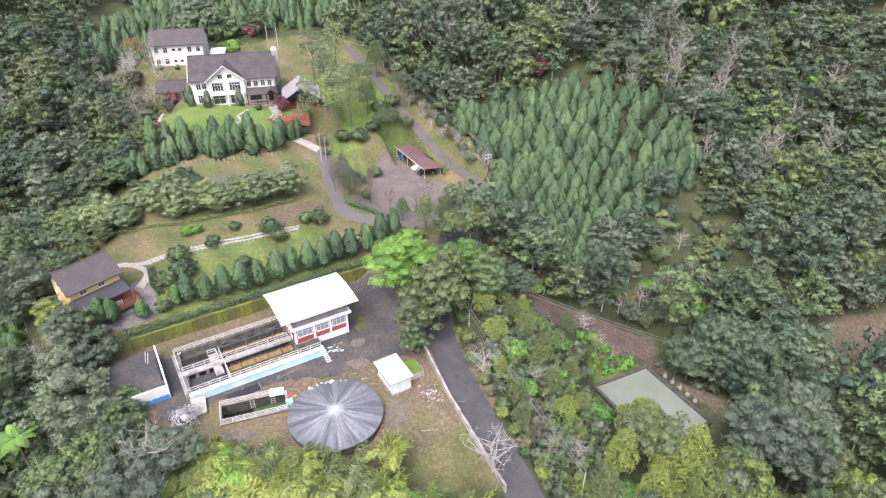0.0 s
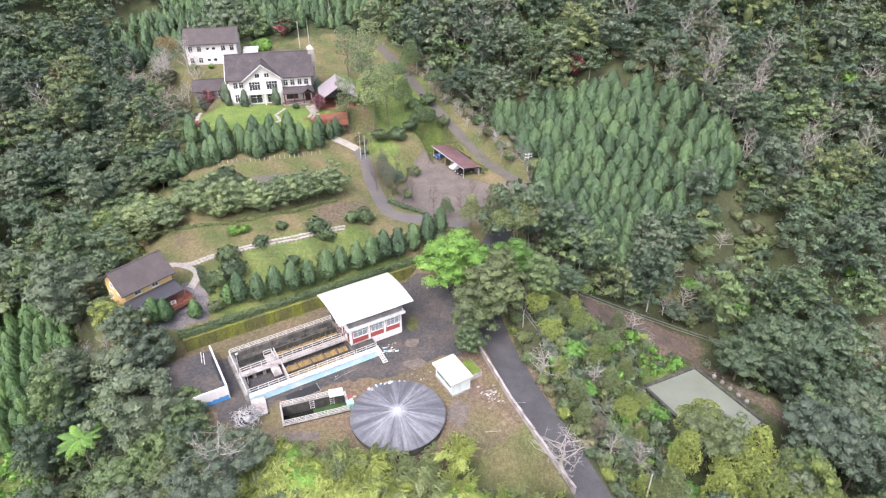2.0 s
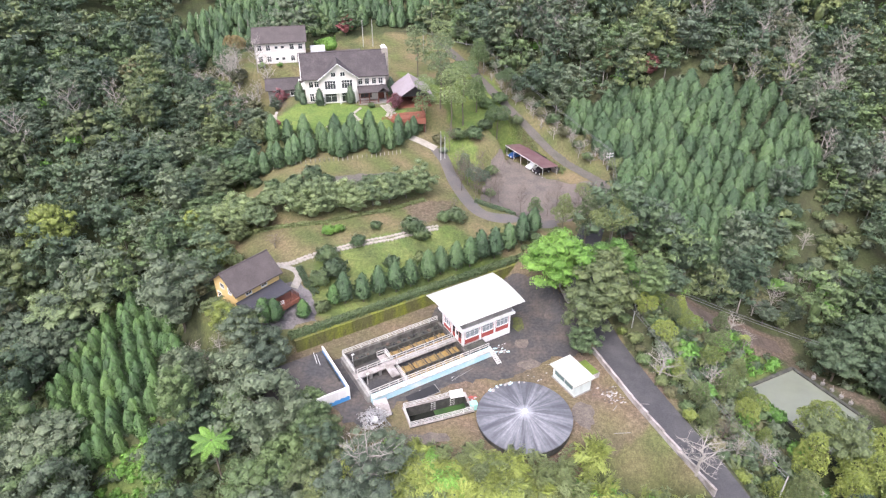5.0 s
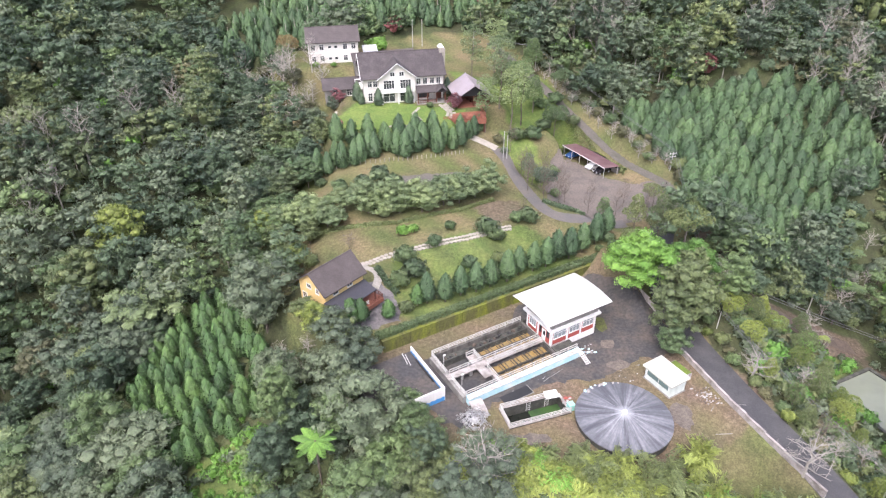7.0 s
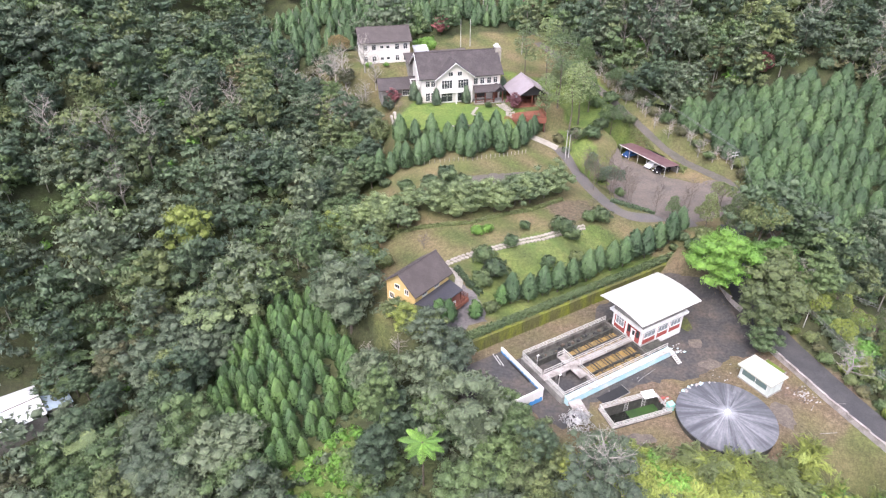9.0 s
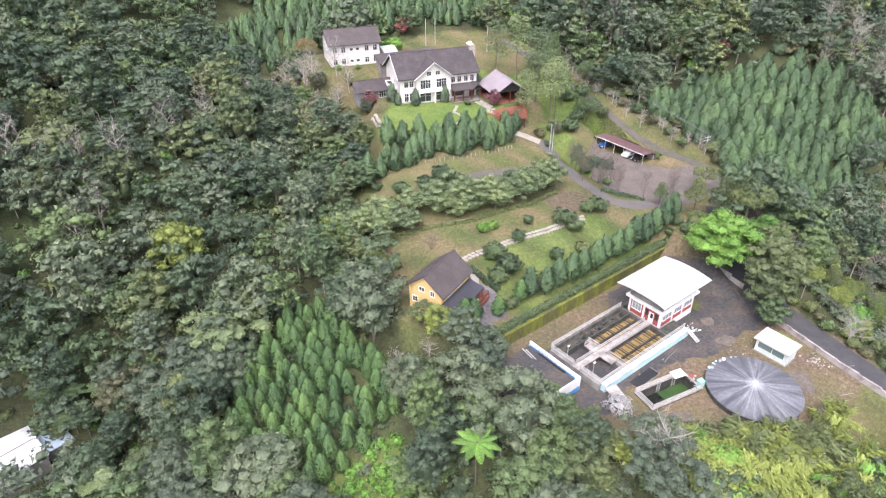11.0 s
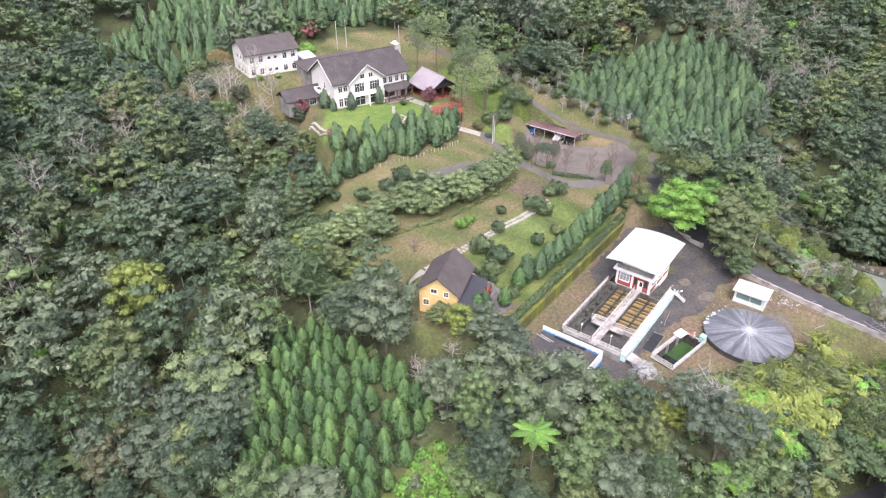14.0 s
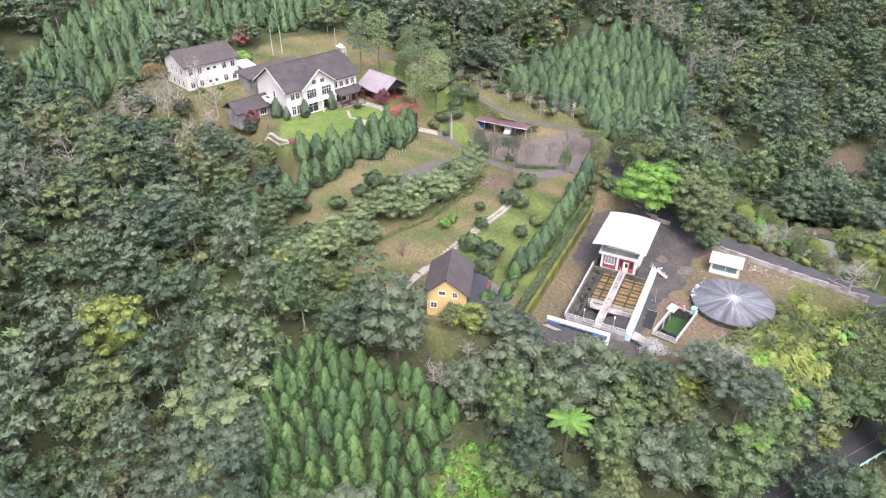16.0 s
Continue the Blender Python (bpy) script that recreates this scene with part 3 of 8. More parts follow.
def sheet(name, poly, material, label, category, lift=0.06, step=0.8):
    """A patch of paving draped over the ground inside an outline."""
    bm = bmesh.new()
    bm.faces.new([bm.verts.new((x, y, 0)) for x, y in poly])
    lo = [min(p[k] for p in poly) for k in (0, 1)]
    hi = [max(p[k] for p in poly) for k in (0, 1)]
    for k in (0, 1):
        for cut in np.arange(lo[k] + step, hi[k], step):
            bmesh.ops.bisect_plane(bm, geom=bm.verts[:] + bm.edges[:] + bm.faces[:], plane_co=[cut if j == k else 0 for j in range(3)], plane_no=[1 if j == k else 0 for j in range(3)])
    for v in bm.verts:
        v.co.z = ground_at(v.co.x, v.co.y) + lift
    bmesh.ops.recalc_face_normals(bm, faces=bm.faces)
    if bm.faces and sum(f.normal.z for f in bm.faces) < 0:
        bmesh.ops.reverse_faces(bm, faces=bm.faces)
    return single(name, bm, material, label, category, kind="structure")


ribbon("road", LANE[:8], 4.8, ASPHALT, "dark asphalt lane climbing past the yard", "road")
ribbon("upper_lane", LANE[7:], 2.8, LANE_DIRT, "narrow brown lane climbing behind the carport", "road", ragged=0.2)
ribbon("valley_road", VALLEY_ROAD, 4.6, WET_ASPHALT, "dark wet asphalt valley road", "road")
ribbon("road_line", [(x, y - 0.4) for x, y, z in VALLEY_ROAD], 0.1, CONCRETE, "worn white line on the valley road", "road marking", lift=0.085, across=2)
ribbon("dirt_track", TRACK, 4.0, SOIL, "muddy brown dirt track beside the pond", "track", ragged=0.3)
def ragged(poly, step=0.9, amount=0.5, seed=3):
    """An outline with a worn, uneven edge."""
    rng = random.Random(seed)
    out = []
    for (ax, ay), (bx, by) in zip(poly, poly[1:] + poly[:1]):
        n = max(1, int(math.hypot(bx - ax, by - ay) / step))
        out += [(ax + (bx - ax) * i / n + amount * rng.uniform(-1, 1), ay + (by - ay) * i / n + amount * rng.uniform(-1, 1)) for i in range(n)]
    return out


sheet("yard_pavement", ragged(YARD_EDGE), YARD, "stained old asphalt yard with brown patches", "pavement", lift=0.05)
sheet("parking_area", ragged([(-16, 143), (-11, 149), (-3, 137), (6, 134), (9, 127), (4, 119), (-3, 117), (-13, 118), (-19, 122), (-18.5, 132)], 1.2, 0.5, 5), GRAVEL, "brown gravel parking area", "parking area")
ribbon("driveway", [(-4, 117), (-14, 115), (-20, 116), (-22, 121), (-25, 130), (-26.5, 137), (-29, 141)], 3.0, DRIVE, "narrow worn grey driveway", "driveway", lift=0.09)
ribbon("curved_path", [(-29, 141), (-31.5, 142.5), (-35, 143.5)], 2.2, STONE, "curved pale stone path", "path", lift=0.1)

# ---- the works yard ----
def at_site(u, v, z=0.0, turn=0.0):
    x, y = site(u, v)
    return pose(x, y, z, 0, 0, math.degrees(UA) + turn)


def span(u0, u1, v0, v1, z0, z1):
    """A box in the yard's own axes, for things set at its corner."""
    return (u0, u1, -v1, -v0, z0, z1)


POST = {}


def railing(parent, line, height=0.95, rails=2, gap=1.6, r=0.06, name="railing", material=None):
    """A pipe railing along a line of local corners: rails, and each post."""
    material = material or RAIL
    bm = bmesh.new()
    for a, b in zip(line, line[1:]):
        for k in range(rails):
            h = height * (1 - k / rails)
            rod(bm, (a[0], a[1], a[2] + h), (b[0], b[1], b[2] + h), r, 6)
    rail = part(name, bm, material, parent)
    key = (round(height, 2), r, material.name)
    if key not in POST:
        me = bpy.data.meshes.new("post")
        pb = rods(((0, 0, 0), (0, 0, height), r))
        pb.to_mesh(me)
        pb.free()
        me.materials.append(material)
        POST[key] = me
    seen = set()
    for a, b in zip(line, line[1:]):
        a, b = Vector(a), Vector(b)
        n = max(1, round((b - a).length / gap))
        for i in range(n + 1):
            p = a.lerp(b, i / n)
            k = (round(p.x, 1), round(p.y, 1))
            if k not in seen:
                seen.add(k)
                post = part("post", POST[key], None, rail)
                post.location = p
    return rail


def build_retaining_wall():
    w = thing("retaining_wall", "long moss-covered concrete retaining wall below the orchard", "wall", at_site(-6, -5.7), kind="structure")
    x = 0.0
    for i in range(10):
        part("wall_panel", boxes((x, x + 4.94, 0, 1.15, -0.6, 2.35)), MOSSY, w)
        x += 5.0
    part("coping", boxes((0, 50, -0.05, 0.22, 2.352, 2.42)), MOSSY, w, "mossy concrete coping")


def build_filter_tank():
    t = thing("filter_tank", "old open concrete filter tank with railings and yellow beds", "tank", at_site(0, 0))
    TOP = 1.35
    part("north_wall", boxes(span(-0.3, 20.8, -0.15, 0.25, -0.6, TOP)), STAINED, t)
    part("west_wall", boxes(span(-0.75, 0.25, 0.25, 10.2, -0.4, TOP - 0.05)), CONCRETE, t)
    part("east_wall", boxes(span(16.9, 17.3, 0.25, 10.1, -0.6, TOP - 0.2)), STAINED, t)
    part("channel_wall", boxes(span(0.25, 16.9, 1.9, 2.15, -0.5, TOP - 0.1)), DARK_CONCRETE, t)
    bm = prism([(-10.1, TOP - 0.02), (-10.1, -0.5), (-11.02, -0.5), (-10.98, TOP - 0.02)], -0.2, 21.0)
    bmesh.ops.rotate(bm, verts=bm.verts, cent=(0, 0, 0), matrix=Matrix.Rotation(radians(90), 3, "Z"))
    for v in bm.verts:
        v.co.x, v.co.y = -v.co.x, v.co.y
    bmesh.ops.recalc_face_normals(bm, faces=bm.faces)
    part("south_wall", bm, BLUE_PAINT, t, "faded pale blue painted outer wall")
    part("south_ledge", slab([(-0.25, -10.45, TOP + 0.03), (-0.25, -11.08, TOP - 0.03), (21.0, -11.08, TOP - 0.03), (21.0, -10.45, TOP + 0.03)], 0.09), LEDGE, t, "broad white ledge")
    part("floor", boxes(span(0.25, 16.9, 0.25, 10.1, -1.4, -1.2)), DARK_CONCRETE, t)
    part("pit_water", boxes(span(0.25, 6.0, 2.15, 5.0, -1.2, -0.75)), WATER, t, "dark standing water")
    part("pit_slab", boxes(span(0.25, 6.0, 6.1, 10.1, -1.2, -0.55)), PALE_CONCRETE, t)
    part("pit_weed", boxes(span(1.6, 5.8, 7.4, 10.0, -0.55, -0.4)), ALGAE, t, "green weed on the pit floor")
    part("pit_wall", boxes(span(0.25, 6.0, 4.85, 5.1, -1.2, TOP - 0.1)), STAINED, t)
    part("walkway", boxes(span(-0.75, 17.3, 5.0, 6.1, TOP - 0.22, TOP)), PALE_CONCRETE, t, "pale pinkish concrete walkway")
    part("cross_walk", boxes(span(4.3, 5.6, 3.0, 5.0, TOP - 0.2, TOP - 0.02), span(4.3, 5.6, 6.1, 8.4, TOP - 0.2, TOP - 0.02)), PALE_CONCRETE, t)
    for u in (1.6, 3.2):
        part("pier", boxes(span(u, u + 0.5, 5.2, 5.9, -1.2, TOP - 0.22)), CONCRETE, t)
    shared = {}
    for bay, (v0, v1) in enumerate(((2.15, 4.95), (6.15, 10.0))):
        part("bay_end_wall", boxes(span(6.0, 6.35, v0, v1, -1.2, 0.75)), PALE_CONCRETE, t)
        mid = (v0 + v1) / 2
        for lane, (a, b) in enumerate(((v0 + 0.02, mid - 0.12), (mid + 0.12, v1 - 0.02))):
            bm = bmesh.new()
            bmesh.ops.create_grid(bm, x_segments=30, y_segments=6, size=0.5, matrix=Matrix.Translation(((6.35 + 16.9) / 2, -(a + b) / 2, 0.25)) @ Matrix.Diagonal((10.55, b - a, 1, 1)))
            for v in bm.verts:
                v.co.z += 0.12 * noise.noise(v.co * 1.3) + 0.05 * noise.noise(v.co * 5)
            part("filter_bed", bm, BED, t, "mustard yellow filter media")
            key = round(b - a, 2)
            if key not in shared:
                me = bpy.data.meshes.new("plank")
                pb = boxes((-0.06, 0.06, -(b - a) / 2, (b - a) / 2, -0.09, 0.09))
                pb.to_mesh(me)
                pb.free()
                me.materials.append(RIB)
                shared[key] = me
            for i in range(9):
                p = part("trough_rib", shared[key], None, t)
                p.location = (7.1 + i * 1.12, -(a + b) / 2, 0.46)
        part("lane_beam", boxes(span(6.3, 16.9, mid - 0.1, mid + 0.1, 0.1, 0.75)), DARK_CONCRETE, t)
        for i in range(4):
            part("cross_beam", boxes(span(8.3 + i * 2.2, 8.42 + i * 2.2, v0, v1, 0.9, 1.05)), DARK_CONCRETE, t)
    rng = random.Random(4)
    for i in range(34):
        u = 0.7 + i * 0.47
        bm = bmesh.new()
        bmesh.ops.create_icosphere(bm, subdivisions=1, radius=0.24 + 0.16 * rng.random())
        for v in bm.verts:
            v.co *= 0.7 + 0.6 * rng.random()
            v.co.z *= 0.8
        lump = part("debris", bm, (DARK, DARK_CONCRETE, SOIL, DARK_CONCRETE)[i % 4], t)
        lump.location = (u, -(0.7 + 0.9 * rng.random()), 0.55 + 0.3 * rng.random())
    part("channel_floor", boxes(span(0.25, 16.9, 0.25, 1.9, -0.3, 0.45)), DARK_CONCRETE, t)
    railing(t, [(-0.2, 0.05, TOP), (17.0, 0.05, TOP)], 0.9, 3)
    railing(t, [(-0.35, -0.2, TOP), (-0.35, -4.9, TOP)], 0.9, 3)
    railing(t, [(-0.35, -6.2, TOP), (-0.35, -10.3, TOP)], 0.9, 3)
    railing(t, [(0.0, -5.05, TOP), (16.8, -5.05, TOP)], 0.85, 2)
    railing(t, [(6.5, -6.05, TOP), (16.8, -6.05, TOP)], 0.85, 2)
    railing(t, [(-0.2, -10.15, TOP), (16.9, -10.15, TOP)], 0.85, 2)
    railing(t, [(17.2, -10.15, TOP), (20.7, -10.15, TOP)], 0.85, 2)
    railing(t, [(4.3, -3.0, TOP - 0.02), (5.6, -3.0, TOP - 0.02), (5.6, -4.9, TOP - 0.02)], 0.85, 2)
    railing(t, [(6.15, -2.2, 0.75), (6.15, -4.9, 0.75)], 0.85, 2)
    railing(t, [(6.15, -6.2, 0.75), (6.15, -10.0, 0.75)], 0.85, 2)
    # the landing south of the hut and its steel stair
    part("landing", boxes(span(17.3, 21.0, 7.9, 10.0, 0.2, TOP - 0.02)), DARK_CONCRETE, t, "dark stained landing")
    part("landing_pier", boxes(span(20.6, 21.0, 8.0, 11.0, -0.5, TOP - 0.03)), BLUE_PAINT, t)
    stair = part("stair", rods(((20.2, -11.1, TOP), (20.55, -13.0, 0.0), 0.05), ((20.95, -11.1, TOP), (21.3, -13.0, 0.0), 0.05)), STEEL, t, "pale steel stair")
    for i in range(7):
        s = (i + 0.5) / 7
        part("tread", boxes((20.2 + 0.35 * s, 20.95 + 0.35 * s, -11.25 - 1.9 * s, -11.0 - 1.9 * s, TOP * (1 - s) - 0.02, TOP * (1 - s) + 0.02)), STEEL, stair)
    part("stair_rail", rods(((20.2, -11.1, TOP + 0.85), (20.55, -13.0, 0.85), 0.03), ((20.55, -13.0, 0), (20.55, -13.0, 0.85), 0.03), ((20.2, -11.1, TOP), (20.2, -11.1, TOP + 0.85), 0.03)), STEEL, stair)


def window(parent, x, y, z, w, h, bars=1, frame_mat=None, face="-y", depth=0.12, pane=None):
    """A window set on a wall: frame, pane and glazing bars; (x, y, z) is its lower middle on the wall's face."""
    frame_mat = frame_mat or WHITE
    f = 0.09
    bm = boxes((-w / 2 - f, -w / 2, -0.07, depth, -f, h + f), (w / 2, w / 2 + f, -0.07, depth, -f, h + f), (-w / 2, w / 2, -0.07, depth, h, h + f), (-w / 2 - f, w / 2 + f, -0.12, depth, -f - 0.04, 0))
    ob = part("window", bm, frame_mat, parent)
    ob.matrix_basis = pose(x, y, z, 0, 0, {"-y": 0, "x": 90, "y": 180, "-x": -90}[face])
    part("pane", boxes((-w / 2, w / 2, -0.005, 0.02, 0, h)), pane or GLASS, ob, "pale curtained pane" if pane else "dark window pane")
    bm = bmesh.new()
    for i in range(bars):
        c = -w / 2 + w * (i + 1) / (bars + 1)
        box(bm, c - 0.03, c + 0.03, -0.035, -0.006, 0, h)
    if h > 1.2:
        box(bm, -w / 2, w / 2, -0.03, -0.006, h * 0.68, h * 0.68 + 0.05)
    if len(bm.verts):
        part("glazing_bar", bm, frame_mat, ob)
    else:
        bm.free()
    return ob


def build_hut():
    hut = thing("control_hut", "white and red control hut under an arched white roof", "hut", at_site(17.35, 7.6, 1.3))
    L, W, H = 9.3, 6.4, 3.0
    part("core_wall", boxes((0.12, L - 0.12, 0.12, W - 0.12, -1.4, H + 0.1)), CREAM, hut)
    part("plinth", boxes((3.9, L, -0.03, W, -1.4, 0.0)), WHITE, hut)
    for x, y in ((0, 0), (3.2, 0), (6.0, 0), (L - 0.35, 0), (0, W - 0.35), (0, 3.2), (L - 0.35, W - 0.35), (3.2, W - 0.35), (6.0, W - 0.35), (L - 0.35, 3.0)):
        part("pillar", boxes((x - 0.02, x + 0.35, y - 0.02, y + 0.37, -1.3 if x > 3 else 0, H)), WHITE, hut, "white concrete pillar")
    part("slab", boxes((-0.55, L + 0.5, -0.55, W + 0.5, H, H + 0.38)), WHITE, hut, "projecting white concrete slab")
    part("parapet", boxes((-0.1, L + 0.1, -0.1, 0.12, H + 0.38, H + 1.25), (-0.1, 0.12, 0.12, W, H + 0.38, H + 1.25), (L - 0.12, L + 0.1, 0.12, W, H + 0.38, H + 1.25), (0.12, L - 0.12, W - 0.12, W + 0.1, H + 0.38, H + 1.25)), CONCRETE, hut, "grey weathered parapet")
    for x0, x1 in ((0.37, 3.18), (3.57, 5.98), (6.37, L - 0.37)):
        part("red_panel", boxes((x0, x1, 0.02, 0.12, 0.0, H)), RED_PANEL, hut)
        window(hut, (x0 + x1) / 2, 0.02, 1.15, x1 - x0 - 0.4, 1.35, 2, depth=0.08, pane=CURTAIN)
    for y0, y1, win in ((3.6, W - 0.37, True), (0.4, 3.18, False)):
        part("red_panel", boxes((0.02, 0.12, y0, y1, 0.0, H)), RED_PANEL, hut)
        if win:
            window(hut, 0.02, (y0 + y1) / 2, 1.0, 1.7, 1.5, 2, face="-x", depth=0.08, pane=CURTAIN)
    door = part("door", boxes((-0.03, 0.01, 1.35, 2.3, 0.02, 2.1)), WHITE, hut, "white door with a dark upper pane")
    part("pane", boxes((-0.045, -0.032, 1.45, 1.95, 1.0, 1.9)), GLASS, door)
    for y0, y1 in ((0.45, 1.25), (2.4, 3.1)):
        part("side_pane", boxes((-0.02, 0.015, y0 + 0.1, y1 - 0.1, 1.0, 2.3)), GLASS, hut)
    for x in (0.2, L - 0.2):
        for y in (0.3, W - 0.3):
            part("roof_post", rods(((x, y, H + 0.38), (x, y, 5.9), 0.06)), STEEL, hut)
    # arched sheet roof with shallow standing ribs
    bm = bmesh.new()
    nx, ny = 27, 15
    x0, x1, y0, y1 = -2.2, 10.9, -1.55, 8.0
    grid = []
    for i in range(nx):
        for k in range(ny):
            s = k / (ny - 1)
            z = 5.72 + 0.5 * (1 - (2 * s - 1) ** 2) + (0.02 if i % 2 else 0)
            grid.append(bm.verts.new((x0 + (x1 - x0) * i / (nx - 1), y0 + (y1 - y0) * s, z)))
    faces = [bm.faces.new((grid[i * ny + k], grid[(i + 1) * ny + k], grid[(i + 1) * ny + k + 1], grid[i * ny + k + 1])) for i in range(nx - 1) for k in range(ny - 1)]
    bmesh.ops.solidify(bm, geom=faces, thickness=0.12)
    bmesh.ops.recalc_face_normals(bm, faces=bm.faces)
    part("roof", bm, ROOF_WHITE, hut, "arched white metal sheet roof")
    part("purlin", boxes((x0 + 0.2, x1 - 0.2, 0.4, 0.55, 5.75, 5.93), (x0 + 0.2, x1 - 0.2, 5.9, 6.05, 5.75, 5.93)), STEEL, hut)


def build_basin():
    b = thing("settling_basin", "small sunken concrete basin with white railings", "basin", at_site(3.2, 13.8, 0, -12))
    L, W = 9.7, 4.0
    part("wall", boxes((0, L, -0.2, 0, -2.2, 0.22), (0, L, -W, -W + 0.2, -2.2, 0.22), (0, 0.2, -W + 0.2, -0.2, -2.2, 0.22), (L - 0.2, L, -W + 0.2, -0.2, -2.2, 0.22)), DARK_CONCRETE, b)
    part("kerb", boxes((-0.05, L + 0.05, -0.25, 0.03, 0.222, 0.3), (-0.05, L + 0.05, -W - 0.03, -W + 0.25, 0.222, 0.3), (-0.05, 0.25, -W + 0.25, -0.25, 0.222, 0.3), (L - 0.3, L + 0.05, -W + 0.25, -0.25, 0.222, 0.3)), PALE_CONCRETE, b, "pale concrete kerb")
    part("water", boxes((0.2, 4.6, -W + 0.2, -0.2, -2.2, -1.68)), WATER, b, "dark standing water")
    part("algae", boxes((4.6, L - 0.2, -W + 0.2, -0.2, -2.2, -1.7)), ALGAE, b, "green algae on the basin floor")
    railing(b, [(0.1, -0.1, 0.3), (7.2, -0.1, 0.3)], 0.85, 3)
    railing(b, [(0.1, -W + 0.1, 0.3), (L - 0.1, -W + 0.1, 0.3)], 0.85, 3)
    railing(b, [(0.1, -0.3, 0.3), (0.1, -W + 0.3, 0.3)], 0.85, 3)
    for x in (4.6, 7.6):
        bm = bmesh.new()
        for k in range(4):
            rod(bm, (x - 0.3, -0.24, -0.1 - k * 0.4), (x + 0.3, -0.24, -0.1 - k * 0.4), 0.03)
        rod(bm, (x - 0.3, -0.24, -1.5), (x - 0.3, -0.24, 0.2), 0.03)
        rod(bm, (x + 0.3, -0.24, -1.5), (x + 0.3, -0.24, 0.2), 0.03)
        part("ladder", bm, STEEL, b)
    part("cover_panel", slab([(7.3, 0.6, 0.75), (9.4, 0.5, 0.7), (9.3, -0.9, 0.55), (7.2, -0.8, 0.6)], 0.08), ROOF_WHITE, b, "white cover sheet")
    part("panel_leg", rods(((7.4, -0.1, 0.2), (7.4, -0.1, 0.6), 0.05), ((9.2, -0.1, 0.2), (9.2, -0.1, 0.6), 0.05)), STEEL, b)


def build_valve_box():
    v = thing("valve_box", "mint green metal valve box beside the basin", "box", at_site(12.2, 19.0, 0, -12))
    part("body", boxes((-0.45, 0.45, -0.4, 0.4, 0.0, 1.1)), MINT, v)
    part("lid", boxes((-0.5, 0.5, -0.45, 0.45, 1.1, 1.18)), MINT, v)
    part("pipe", rods(((0.45, -0.2, 0.4), (1.5, -0.2, 0.35), 0.12), ((1.5, -0.2, 0.35), (1.9, -0.9, 0.3), 0.12), ((-0.45, 0, 0.5), (-1.2, 0.1, 0.5), 0.07)), RUBBLE, v, "pale pipe")
    part("flange", rods(((1.4, -0.2, 0.35), (1.55, -0.2, 0.35), 0.2), ((1.85, -0.85, 0.3), (2.0, -1.0, 0.3), 0.24)), RUBBLE, v)


def tar_roof():
    """Pale radial streaks on the reservoir's tarred roof, with a glare at its centre put into the colour."""
    m, nodes, links, bsdf = node_material("weathered tar with pale streaks and painted glare")
    tc = nodes.new("ShaderNodeTexCoord")
    sep = nodes.new("ShaderNodeSeparateXYZ")
    links.new(tc.outputs["Object"], sep.inputs[0])
    ang = nodes.new("ShaderNodeMath")
    ang.operation = "ARCTAN2"
    links.new(sep.outputs[1], ang.inputs[0])
    links.new(sep.outputs[0], ang.inputs[1])
    length = nodes.new("ShaderNodeVectorMath")
    length.operation = "LENGTH"
    links.new(tc.outputs["Object"], length.inputs[0])
    comb = nodes.new("ShaderNodeCombineXYZ")
    links.new(ang.outputs[0], comb.inputs[0])
    scaled = nodes.new("ShaderNodeMath")
    scaled.operation = "MULTIPLY"
    scaled.inputs[1].default_value = 0.016
    links.new(length.outputs["Value"], scaled.inputs[0])
    links.new(scaled.outputs[0], comb.inputs[1])
    rays = noise_of(nodes, links, 7.0, 0.36, 0.72, 5.0, comb.outputs[0])
    broad = noise_of(nodes, links, 1.6, 0.34, 0.6, 2.0, comb.outputs[0])
    blots = noise_of(nodes, links, 0.55, 0.3, 0.62, 5.0)
    spots = noise_of(nodes, links, 2.4, 0.35, 0.7)
    fade = nodes.new("ShaderNodeMapRange")
    fade.inputs["From Min"].default_value, fade.inputs["From Max"].default_value = 1.5, 6.9
    fade.inputs["To Min"].default_value, fade.inputs["To Max"].default_value = 1.0, 0.5
    links.new(length.outputs["Value"], fade.inputs["Value"])
    pale_share = rays
    for other, least in ((broad, 0.45), (blots, 0.6), (fade.outputs[0], 0.0)):
        lift = nodes.new("ShaderNodeMapRange")
        lift.inputs["To Min"].default_value = least
        links.new(other, lift.inputs["Value"])
        times = nodes.new("ShaderNodeMath")
        times.operation = "MULTIPLY"
        links.new(pale_share, times.inputs[0])
        links.new(lift.outputs[0], times.inputs[1])
        pale_share = times.outputs[0]
    c = mix_colour(nodes, links, pale_share, (0.066, 0.068, 0.078), (0.52, 0.52, 0.54))
    c = mix_colour(nodes, links, spots, mix_colour(nodes, links, 0.35, c, (0.05, 0.05, 0.055)), c)
    # glare round the roof's centre, painted as a pale disc in the colour
    near = nodes.new("ShaderNodeMapRange")
    near.inputs["From Min"].default_value, near.inputs["From Max"].default_value = 0.2, 1.7
    near.inputs["To Min"].default_value, near.inputs["To Max"].default_value = 0.8, 0.0
    links.new(length.outputs["Value"], near.inputs["Value"])
    c = mix_colour(nodes, links, near.outputs[0], c, (0.55, 0.56, 0.58))
    links.new(c, bsdf.inputs["Base Color"])
    bsdf.inputs["Roughness"].default_value = 0.5
    b = nodes.new("ShaderNodeBump")
    b.inputs["Strength"].default_value, b.inputs["Distance"].default_value = 0.2, 0.05
    links.new(spots, b.inputs["Height"])
    links.new(b.outputs[0], bsdf.inputs["Normal"])
    return m


